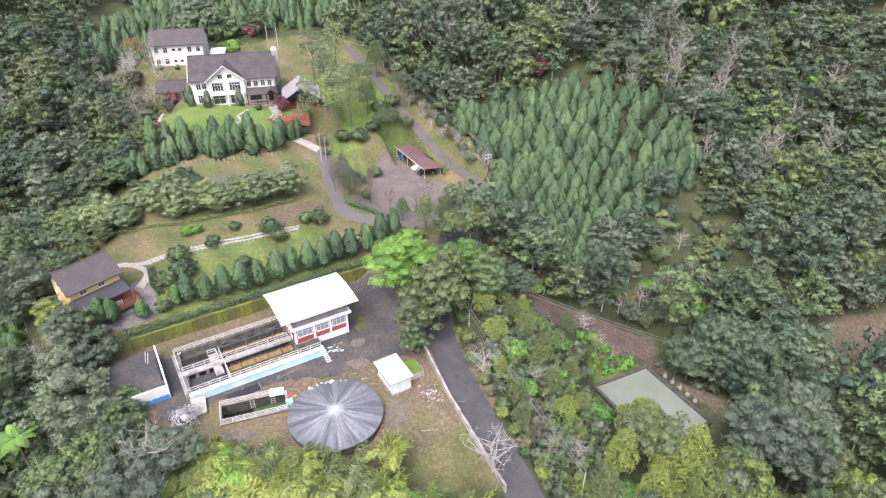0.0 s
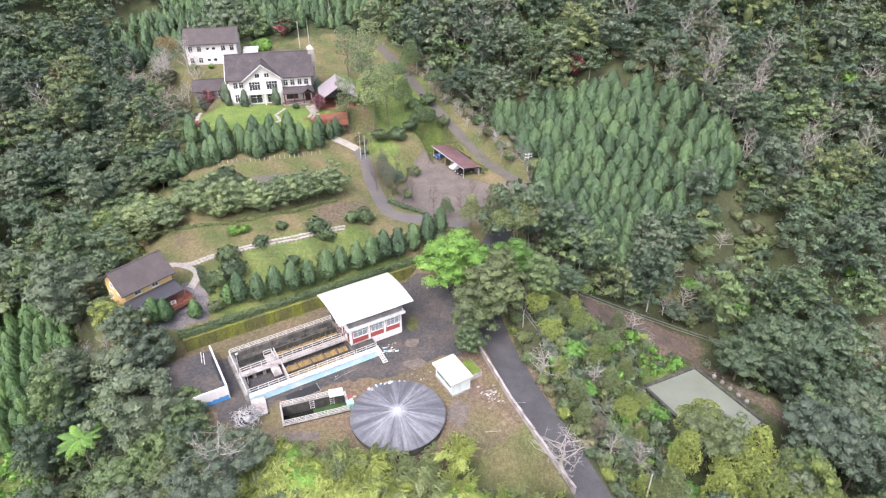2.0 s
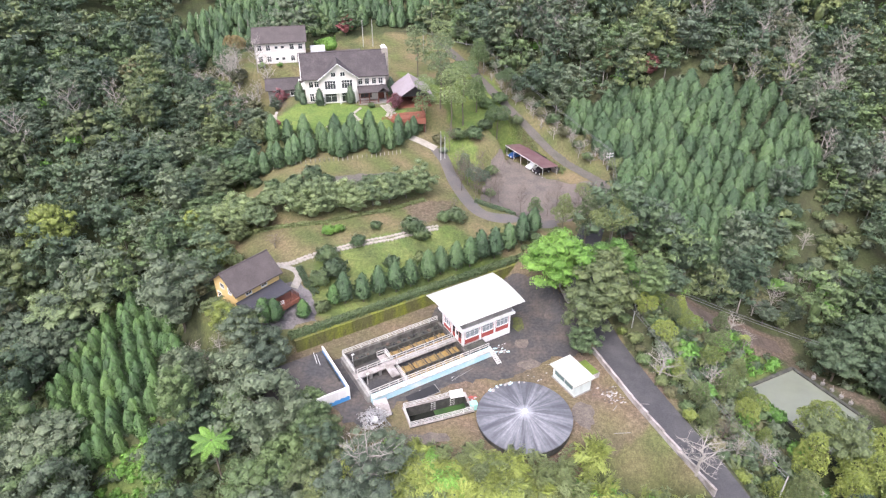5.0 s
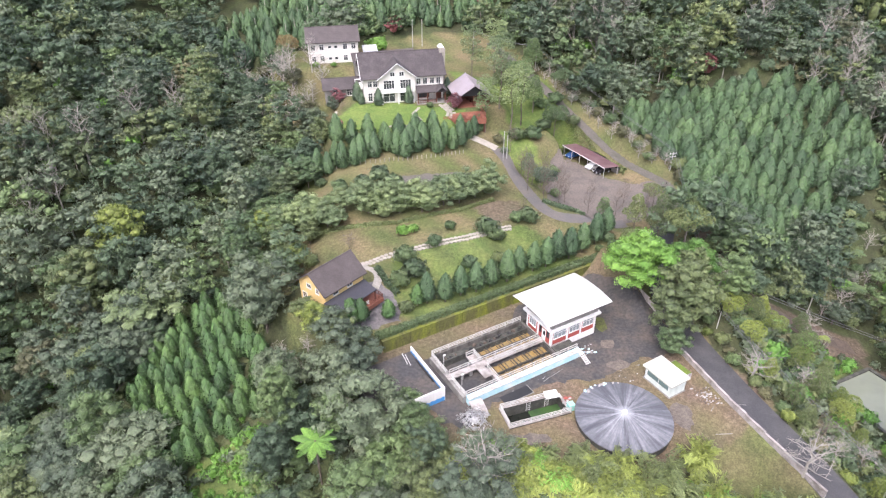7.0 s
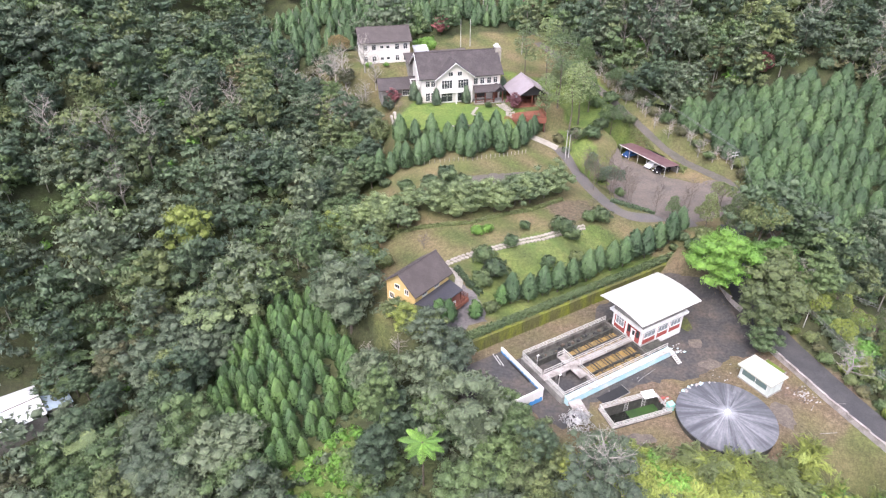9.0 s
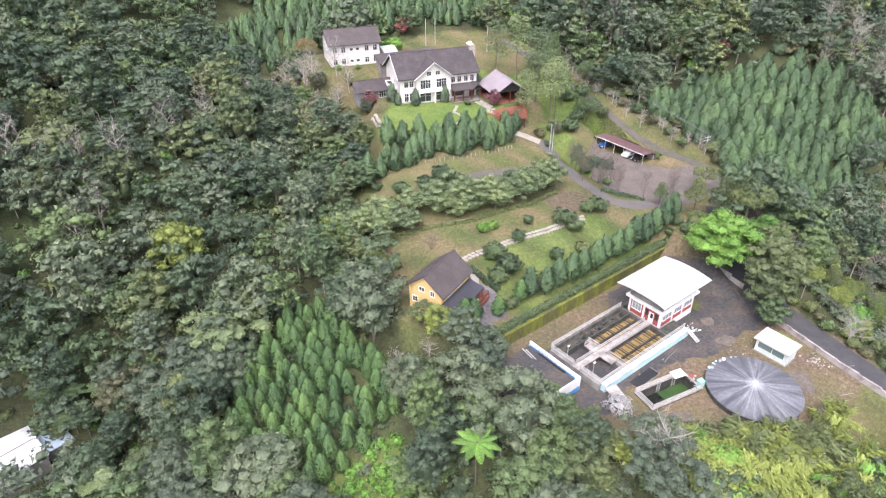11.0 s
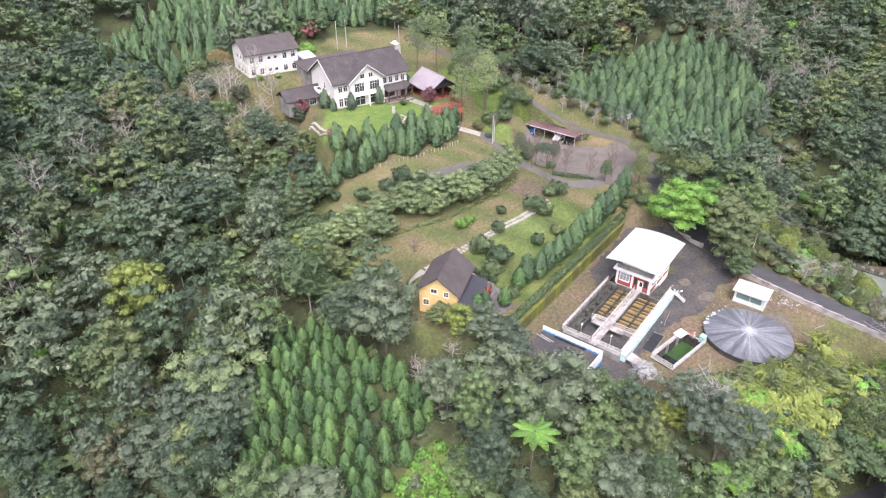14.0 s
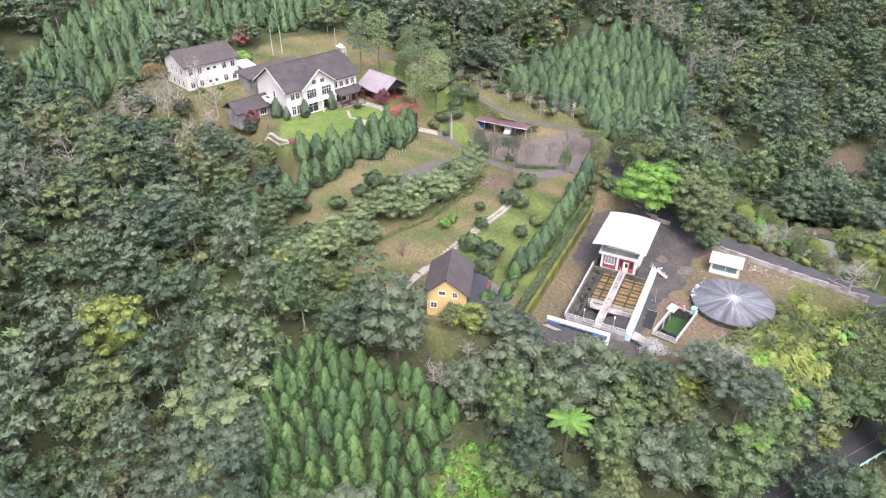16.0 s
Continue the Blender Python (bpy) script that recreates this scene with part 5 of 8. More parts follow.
def build_yellow_house():
    h = thing("yellow_cottage", "yellow board cottage with a brown gable roof and porch", "house", pose(-64.6, 88.0, 5.2, 0, 0, -40))
    W, D, E_, R_ = 6.2, 8.2, 4.6, 7.1
    part("wall", boxes((0, W, 0, D, -1.5, E_)), YELLOW, h)
    for y0, y1 in ((0.0, 0.2), (D - 0.2, D)):
        part("gable_wall", prism([(0, E_), (W, E_), (W / 2, R_)], y0, y1), YELLOW, h)
    gable_roof(h, 0, W, 0, D, E_, R_, 0.55, 0.18, BROWN_TILE, axis="y")
    for x, z, w, t in ((2.4, 4.0, 0.95, 0.75), (4.4, 3.7, 0.7, 0.9), (1.1, 1.6, 0.9, 1.0)):
        window(h, x, 0, z, w, t, 1)
    for y in (2.2, 5.2):
        window(h, W, y, 3.3, 1.0, 0.75, 1, face="x")
    for z in np.arange(0.3, 4.4, 0.42):
        part("board_edge", boxes((-0.025, W + 0.025, -0.02, 0, z, z + 0.05), (W, W + 0.02, 0.0, D, z, z + 0.05)), YELLOW, h)
    part("porch_roof", slab([(W + 0.02, -0.4, 2.95), (W + 2.9, -0.4, 2.15), (W + 2.9, D + 0.2, 2.15), (W + 0.02, D + 0.2, 2.95)], 0.15), PORCH_ROOF, h, "dark slate porch roof")
    part("porch_floor", boxes((W, W + 3.4, 0, D + 1.2, -0.6, 0.15)), DECKING, h, "red timber porch floor")
    for y in (0.2, 2.9, 5.6, D):
        part("porch_post", boxes((W + 2.6, W + 2.75, y - 0.07, y + 0.07, 0.15, 2.1)), TIMBER, h)
    railing(h, [(W + 2.9, 0.2, 0.15), (W + 2.9, 6.5, 0.15)], 0.85, 3, 1.4, 0.04, "porch_rail", WHITE)
    railing(h, [(W + 3.3, 6.6, 0.15), (W + 3.3, D + 1.1, 0.15), (W + 1.5, D + 1.1, 0.15)], 0.85, 3, 1.0, 0.05, "porch_rail", TIMBER)
    part("porch_wall", boxes((W + 0.02, W + 0.08, 0.3, D - 0.3, 0.15, 2.2)), TIMBER, h)


def build_pavilion():
    p = thing("pavilion", "open timber pavilion with a grey violet roof", "pavilion", pose(-38.2, 150.6, 15.3, 0, 0, 12))
    gable_roof(p, 0.4, 8.2, 0.3, 9.0, 2.7, 5.2, 0.7, 0.15, GREY_SHEET, axis="y")
    for x in (0.6, 4.3, 8.0):
        for y in (0.5, 4.6, 8.8):
            part("post", boxes((x - 0.12, x + 0.12, y - 0.12, y + 0.12, -0.6, 2.75)), TIMBER, p)
    part("rear_wall", boxes((0.6, 8.0, 8.7, 8.85, 0, 2.5), (7.9, 8.05, 0.6, 8.7, 0, 1.2)), TIMBER, p)
    part("gable_board", prism([(0.6, 2.7), (8.0, 2.7), (4.3, 5.0)], 0.35, 0.45), DARK, p)
    part("floor", boxes((0.2, 8.4, 0.1, 9.0, -2.2, 0.05)), DECKING, p)
    part("table", boxes((3.2, 5.4, 3, 4.4, 0.75, 0.82), (4.1, 4.5, 3.5, 3.9, 0.05, 0.75)), TIMBER, p)
    d = thing("deck", "red brown timber deck on posts", "deck", pose(-41.3, 143.6, 14.9, 0, 0, 12))
    part("decking", boxes((0, 10.2, 0, 5.5, -0.18, 0.02)), DECKING, d)
    for i in range(12):
        part("board_edge", boxes((0, 10.2, 0.45 * i + 0.02, 0.45 * i + 0.06, 0.02, 0.035)), TIMBER, d)
    part("skirt", boxes((0, 10.2, -0.05, 0, -1.4, 0.0)), DECKING, d)
    for i in range(6):
        part("leg", boxes((0.2 + 1.9 * i, 0.4 + 1.9 * i, 0.1, 0.3, -3.5, -0.18)), TIMBER, d)
    for k in range(4):
        h = 0.97 - 0.24 * k
        part("rail", rods(((0, 0.05, h), (10.1, 0.05, h), 0.05)), DECKING, d)
        part("rail", rods(((10.1, 0.1, h), (10.1, 5.4, h), 0.05)), DECKING, d)
    for x, y in [(0.1 + 1.24 * i, 0.05) for i in range(9)] + [(10.1, 1.4 + 1.3 * i) for i in range(4)]:
        part("post", boxes((x - 0.06, x + 0.06, y - 0.06, y + 0.06, 0.02, 1.0)), DECKING, d)


def build_car(label, material, m):
    c = thing("car", label, "car", m, "cars in the carport")
    prof = [(-2.15, 0.35), (-2.2, 0.75), (-1.4, 0.95), (-0.75, 1.42), (0.95, 1.45), (1.75, 1.0), (2.15, 0.9), (2.2, 0.4)]
    bm = prism(prof, -0.85, 0.85)
    bmesh.ops.bevel(bm, geom=bm.edges[:], offset=0.07, segments=2, affect="EDGES")
    part("body", bm, material, c)
    part("windscreen", prism([(-1.32, 0.99), (-0.78, 1.38), (-0.74, 1.36), (-1.25, 0.97)], -0.7, 0.7), GLASS, c)
    part("side_window", boxes((-0.7, 0.9, -0.862, -0.845, 1.0, 1.34)), GLASS, c)
    part("side_window", boxes((-0.7, 0.9, 0.845, 0.862, 1.0, 1.34)), GLASS, c)
    for x in (-1.35, 1.35):
        for y in (-0.82, 0.82):
            w = part("wheel", rods(((x, y - 0.1, 0.33), (x, y + 0.1, 0.33), 0.33), sides=18), TYRE, c)
            part("rim", rods(((x, y - 0.11, 0.33), (x, y + 0.11, 0.33), 0.19), sides=12), STEEL, w)
    for y in (-0.6, 0.6):
        part("headlight", boxes((-2.24, -2.12, y - 0.18, y + 0.18, 0.62, 0.76)), WHITE, c)


def build_carport():
    z = ground_at(-6, 144)
    c = thing("carport", "long open carport with a faded purple sheet roof", "carport", pose(-11.6, 150.6, z, 0, 0, -60))
    L, W = 14.8, 4.2
    bm = bmesh.new()
    n = 38
    row = []
    for i in range(n):
        x = -0.2 + (L + 0.4) * i / (n - 1)
        d = 0.03 if i % 2 else 0
        row.append([bm.verts.new((x, -0.3, 2.75 + d)), bm.verts.new((x, W + 0.2, 2.15 + d))])
    faces = [bm.faces.new((row[i][0], row[i + 1][0], row[i + 1][1], row[i][1])) for i in range(n - 1)]
    bmesh.ops.solidify(bm, geom=faces, thickness=0.06)
    bmesh.ops.recalc_face_normals(bm, faces=bm.faces)
    part("roof", bm, PURPLE, c, "faded purple corrugated sheet")
    part("fascia", boxes((-0.2, L + 0.2, -0.36, -0.31, 2.6, 2.76)), WHITE, c)
    for i in range(6):
        x = 0.2 + i * (L - 0.4) / 5
        part("post", rods(((x, 0.0, -0.3), (x, 0.0, 2.68), 0.06)), STEEL, c)
        part("post", rods(((x, W, -0.3), (x, W, 2.14), 0.06)), STEEL, c)
    part("back_wall", boxes((0, L, W + 0.02, W + 0.12, -0.5, 1.3)), CONCRETE, c)
    for x, mt, lb in ((2.0, CAR_BLUE, "blue car parked nose out under the carport"), (9.4, CAR_WHITE, "white car parked nose out under the carport"), (12.2, CAR_DARK, "black car parked nose out under the carport")):
        p = Vector((-11.6, 150.6, 0)) + Matrix.Rotation(radians(-60), 3, "Z") @ Vector((x, 1.7, 0))
        build_car(lb, mt, pose(p.x, p.y, ground_at(p.x, p.y) + 0.02, 0, 0, -60 + 90))


def build_far_shed():
    s = thing("workshop_shed", "pale metal-roofed shed with a blue lean-to in the valley", "shed", pose(-135.5, 73.4, -18, 0, 0, 41))
    part("wall", boxes((0, 14, 0, 13, -4, 3.3)), CONCRETE, s)
    gable_roof(s, 0, 14, 0, 13, 3.3, 4.4, 0.3, 0.1, SILVER)
    part("lean_to", slab([(14.4, 0.8, 3.0), (18.6, 0.8, 2.5), (18.6, 7.0, 2.5), (14.4, 7.0, 3.0)], 0.1), GREY_BLUE, s, "blue grey sheet lean-to")
    part("lean_wall", boxes((14.35, 18.3, 1.1, 6.7, -4, 2.38)), CONCRETE, s)
    part("roof_pipe", rods(((1, 4.2, 4.16), (13.8, 4.2, 4.16), 0.08)), BARK, s)


GREY_BLUE = surface("blue grey sheet", (0.34, 0.42, 0.5), rough=0.5, grain=0.1, bump=0.03)
build_villa()
build_guest_house()
build_yellow_house()
build_pavilion()
build_carport()
retaining = thing("retaining_wall", "dark mossy retaining wall behind the carport", "wall", pose(-11.6, 150.6, ground_at(-6, 144), 0, 0, -60), kind="structure")
for x0, x1, top in ((-2.5, 4.0, 2.9), (4.0, 9.5, 2.3), (9.5, 14.6, 1.6)):
    part("wall", boxes((x0, x1, 4.75, 5.05, -1.2, top)), DARK_CONCRETE, retaining)
    part("coping", boxes((x0, x1, 4.7, 5.1, top, top + 0.1)), MOSSY, retaining)
build_far_shed()

# ---- plants: leaf by leaf ----
def split(q):
    """Four-cornered faces, cut into triangles."""
    q = np.asarray(q).reshape(-1, 4, 3)
    return q[:, (0, 1, 2, 0, 2, 3)].reshape(-1, 3)


def leaf_faces(pts, nor, length, width, rng, tilt=0.6):
    """Small pointed leaf sprays, one face each, lying roughly along a crown's surface."""
    n = len(pts)
    nor = nor + tilt * rng.normal(size=(n, 3))
    nor /= np.linalg.norm(nor, axis=1)[:, None] + 1e-9
    ref = rng.normal(size=(n, 3))
    t = np.cross(nor, ref)
    t /= np.linalg.norm(t, axis=1)[:, None] + 1e-9
    b = np.cross(nor, t)
    k = (0.65 + 0.7 * rng.random((n, 1)))
    L, W = length * k / 2, width * k / 2
    return np.stack([pts - t * L - b * W, pts - t * L * 0.7 + b * W, pts + t * L], 1).reshape(-1, 3)


def lobe_crown(lobes, density, length, width, rng, low=-0.35, tilt=0.55):
    """Leaves over the outer skin of a heap of ellipsoid lobes."""
    lobes = np.asarray(lobes, float)
    P, N = [], []
    for k, (cx, cy, cz, rx, ry, rz) in enumerate(lobes):
        area = 4 * math.pi * ((rx * ry) ** 1.6 / 3 + (rx * rz) ** 1.6 / 3 + (ry * rz) ** 1.6 / 3) ** (1 / 1.6)
        n = int(area * density)
        d = rng.normal(size=(n, 3))
        d /= np.linalg.norm(d, axis=1)[:, None]
        d = d[d[:, 2] > low]
        r = 0.8 + 0.28 * rng.random((len(d), 1))
        p = np.array([cx, cy, cz]) + d * np.array([rx, ry, rz]) * r
        keep = np.ones(len(p), bool)
        for j, (ax, ay, az, bx, by, bz) in enumerate(lobes):
            if j != k:
                keep &= (((p - (ax, ay, az)) / (bx, by, bz)) ** 2).sum(1) > 0.62
        P.append(p[keep])
        nn = d / np.array([rx, ry, rz])
        N.append((nn / np.linalg.norm(nn, axis=1)[:, None])[keep])
    return leaf_faces(np.concatenate(P), np.concatenate(N), length, width, rng, tilt)


def cushions(mid, axes, size, na=7, nb=3):
    """The dense inside of each pad of foliage, smoothly rounded."""
    a, b = np.meshgrid(np.linspace(0, 2 * math.pi, na + 1), np.linspace(-0.8, math.pi / 2, nb + 1))
    d = np.stack([np.cos(a) * np.cos(b), np.sin(a) * np.cos(b), np.sin(b)], -1)
    q = split(np.stack([d[:-1, :-1], d[:-1, 1:], d[1:, 1:], d[1:, :-1]], 2))
    p = (mid[:, None] + q[None] * axes[:, None] * size).reshape(-1, 3)
    n = (q[None] / axes[:, None]).reshape(-1, 3)
    return np.concatenate([p, n / np.linalg.norm(n, axis=1)[:, None]], 1)


def clump_radius(d, centres, depth, spread):
    """How far out a crown reaches in the direction d, with a clump swelling round each centre."""
    near = d @ centres.T
    best = near.argmax(1)
    swell = np.exp(-(1 - near[np.arange(len(d)), best]) / spread)
    return 1 - depth + depth * swell, centres[best]


def dome_crown(rng, R, H, flat, n, length, width, clumps=40, depth=0.4, low=-0.55, tilt=0.46, grain=(14, 6), core=0.64, spread=0.03):
    """A broad crown: clumped foliage over a dome, with a dense inside."""
    c = rng.normal(size=(clumps * 3, 3))
    c /= np.linalg.norm(c, axis=1)[:, None]
    c = c[c[:, 2] > low - 0.1][:clumps]
    size = np.array([R, R * (0.85 + 0.3 * rng.random()), R * flat])
    d = rng.normal(size=(n * 2, 3))
    d /= np.linalg.norm(d, axis=1)[:, None]
    d = d[d[:, 2] > low][:n]
    r, own = clump_radius(d, c, depth, spread)
    p = np.array([0, 0, H]) + d * size * (r * (0.68 + 0.42 * rng.random(len(d)) ** 0.6))[:, None]
    nor = d + 1.6 * (d - own)
    nor /= np.linalg.norm(nor, axis=1)[:, None]
    leaves = lit_by(leaf_faces(p, nor, length, width, rng, tilt), nor)
    a, b = np.meshgrid(np.linspace(0, 2 * math.pi, grain[0] + 1), np.linspace(math.asin(low), math.pi / 2, grain[1] + 1))
    g = np.stack([np.cos(a) * np.cos(b), np.sin(a) * np.cos(b), np.sin(b)], -1).reshape(-1, 3)
    rg, _ = clump_radius(g, c, depth, spread * 2)
    wob = rng.random((grain[1] + 1, grain[0] + 1)) * 0.3 + 0.82
    wob[:, -1] = wob[:, 0]
    rg = rg * wob.ravel()
    g = (np.array([0, 0, H]) + g * size * rg[:, None] * core).reshape(grain[1] + 1, grain[0] + 1, 3)
    inner = split(np.stack([g[:-1, :-1], g[:-1, 1:], g[1:, 1:], g[1:, :-1]], 2))
    mean = inner.reshape(-1, 3, 3).mean(1) - np.array([0, 0, H])
    return np.concatenate([leaves, lit_by(inner, mean / np.linalg.norm(mean, axis=1)[:, None], 0.6)])


def broad_lobes(rng, R, H, n, flat=0.62, spread=0.72):
    """A spreading crown: lobes round a middle at height H."""
    out = [(0, 0, H, R * 0.62, R * 0.62, R * flat)]
    for i in range(n):
        a = 2.399 * i + rng.random()
        d = R * spread * math.sqrt((i + 0.6) / n)
        r = R * (0.26 + 0.2 * rng.random())
        out.append((d * math.cos(a), d * math.sin(a), H + R * flat * (0.75 - 0.95 * (d / R) ** 2) + R * 0.16 * rng.normal(), r, r, r * (0.6 + 0.3 * rng.random())))
    return out


def tall_lobes(rng, R, H, n):
    out = []
    for i in range(n):
        s = i / (n - 1)
        a = 2.399 * i
        d = R * (0.75 - 0.5 * s) * (0.4 + 0.6 * rng.random())
        r = R * (0.5 - 0.18 * s)
        out.append((d * math.cos(a), d * math.sin(a), H * (0.42 + 0.55 * s), r, r, r * 0.85))
    return out


def limb_mesh(rng, H, R, trunk, forks=6, bend=0.25, name="trunk", material=None, twigs=0, low=0.3):
    """A tapered trunk with limbs that reach into the crown; twigs for a leafless tree."""
    bm = bmesh.new()
    p, top = Vector((0, 0, -0.6)), []
    n = 5
    for i in range(n):
        q = Vector((bend * rng.normal(), bend * rng.normal(), 0)) * (i / n) + Vector((0, 0, H * 0.85 * (i + 1) / n))
        rod(bm, p, q, trunk * (1 - 0.75 * i / n), 6, trunk * (1 - 0.75 * (i + 1) / n))
        top.append((Vector(p), Vector(q)))
        p = q
    ends = []
    for k in range(forks):
        s = low + (0.95 - low) * k / max(1, forks - 1)
        a, b = top[min(n - 1, int(s * n))]
        root = a.lerp(b, s * n % 1)
        ang = 2.399 * k + rng.random()
        reach = R * (0.95 - 0.5 * s) * (0.8 + 0.4 * rng.random())
        end = root + Vector((math.cos(ang) * reach, math.sin(ang) * reach, reach * (0.55 + 0.3 * rng.random())))
        mid = root.lerp(end, 0.5) + Vector((0, 0, -0.06 * reach))
        r = trunk * 0.42 * (1 - 0.4 * s)
        rod(bm, root, mid, r, 5, r * 0.7)
        rod(bm, mid, end, r * 0.7, 5, r * 0.3)
        ends += [(mid, end, r), (root.lerp(mid, 0.7), mid, r)]
    for mid, end, r in ends if twigs else []:
        for k in range(twigs):
            root = mid.lerp(end, 0.15 + 0.8 * rng.random())
            d = Vector((rng.normal(), rng.normal(), 0.5 + 0.6 * rng.random())).normalized()
            tip = root + d * R * (0.25 + 0.25 * rng.random())
            rod(bm, root, tip, max(r * 0.3, 0.02), 3, 0.01)
            for _ in range(3):
                rr = root.lerp(tip, 0.3 + 0.6 * rng.random())
                tt = rr + (d + 0.9 * Vector(rng.normal(size=3))).normalized() * R * 0.16
                rod(bm, rr, tt, 0.016, 3, 0.007)
    me = bpy.data.meshes.new(name)
    bm.to_mesh(me)
    bm.free()
    me.materials.append(material or BARK)
    return me


def leaf_mesh(name, v, mats, slots=None):
    """Three-cornered leaves as a mesh; with six columns, the last three are the normals by which a cushion of leaves is lit as one."""
    if v.shape[1] == 6:
        f = v.reshape(-1, 3, 6)
        flat = np.cross(f[:, 1, :3] - f[:, 0, :3], f[:, 2, :3] - f[:, 0, :3])
        turned = (flat * f[:, :, 3:].sum(1)).sum(1) < 0
        f = np.where(turned[:, None, None], f[:, ::-1], f)
        v = f.reshape(-1, 6)
    me = mesh_of(name, v[:, :3], np.arange(len(v)).reshape(-1, 3), mats, slots)
    if v.shape[1] == 6:
        me.attributes.new("custom_normal", "FLOAT_VECTOR", "POINT").data.foreach_set("vector", np.ascontiguousarray(v[:, 3:], np.float32).ravel())
    return me


def lit_by(tris, nor, own=0.4):
    """Triangles with a normal each, leaning from the face's own to the one given."""
    f = tris.reshape(-1, 3, 3)
    flat = np.cross(f[:, 1] - f[:, 0], f[:, 2] - f[:, 0])
    flat *= np.sign((flat * nor).sum(1))[:, None] / (np.linalg.norm(flat, axis=1)[:, None] + 1e-9)
    n = nor + own * flat
    n /= np.linalg.norm(n, axis=1)[:, None] + 1e-9
    return np.concatenate([tris, np.repeat(n, 3, axis=0)], 1)


def pad_crown(rng, R, H, flat, pads, per, length, width, low=-0.35, size=(0.24, 0.4), tilt=0.75, thick=0.6, inner=(8, 3), top=0.0, deep=0.66, heart=0.56, fine=(5, 2)):
    """A broadleaf crown: layered pads of foliage over a dome, each a rounded cushion of leaves, with shade between them."""
    k = np.arange(pads) + 0.5
    z = low + (1 - low) * k / pads
    a = 2.399 * k + 6.283 * rng.random()
    d = np.stack([np.sqrt(1 - z * z) * np.cos(a), np.sqrt(1 - z * z) * np.sin(a), z], -1) + 0.16 * rng.normal(size=(pads, 3))
    whole = np.array([R, R * (0.82 + 0.32 * rng.random()), R * flat])
    mid = np.array([0, 0, H]) + d * whole * (0.72 + 0.3 * rng.random((pads, 1)))
    mid[:, 2] += top * R * (mid[:, 0] / R + 0.5) * (rng.random() - 0.3)
    r = R * (size[0] + (size[1] - size[0]) * rng.random(pads))
    axes = np.stack([r, r * (0.8 + 0.4 * rng.random(pads)), r * (thick - 0.12 + 0.24 * rng.random(pads))], -1)
    n = per * pads
    own = np.repeat(np.arange(pads), per)
    q = rng.normal(size=(n, 3))
    q /= np.linalg.norm(q, axis=1)[:, None]
    q[:, 2] = np.where(q[:, 2] < -0.3, -q[:, 2], q[:, 2])
    p = mid[own] + q * axes[own] * (deep + (1.12 - deep) * rng.random((n, 1)) ** 0.7)
    keep = np.ones(n, bool)
    for j in range(pads):
        keep &= (own == j) | ((((p - mid[j]) / axes[j]) ** 2).sum(1) > 0.55)
    nor = q / axes[own]
    nor /= np.linalg.norm(nor, axis=1)[:, None]
    leaves = lit_by(leaf_faces(p[keep], nor[keep], length, width, rng, tilt), nor[keep], 0.9)
    return np.concatenate([leaves, cushions(np.array([[0, 0, H - 0.3 * whole[2]]]), whole[None] * heart, 1.0, *inner), cushions(mid, axes, 0.68 if fine[0] > 4 else 0.58, *fine)])


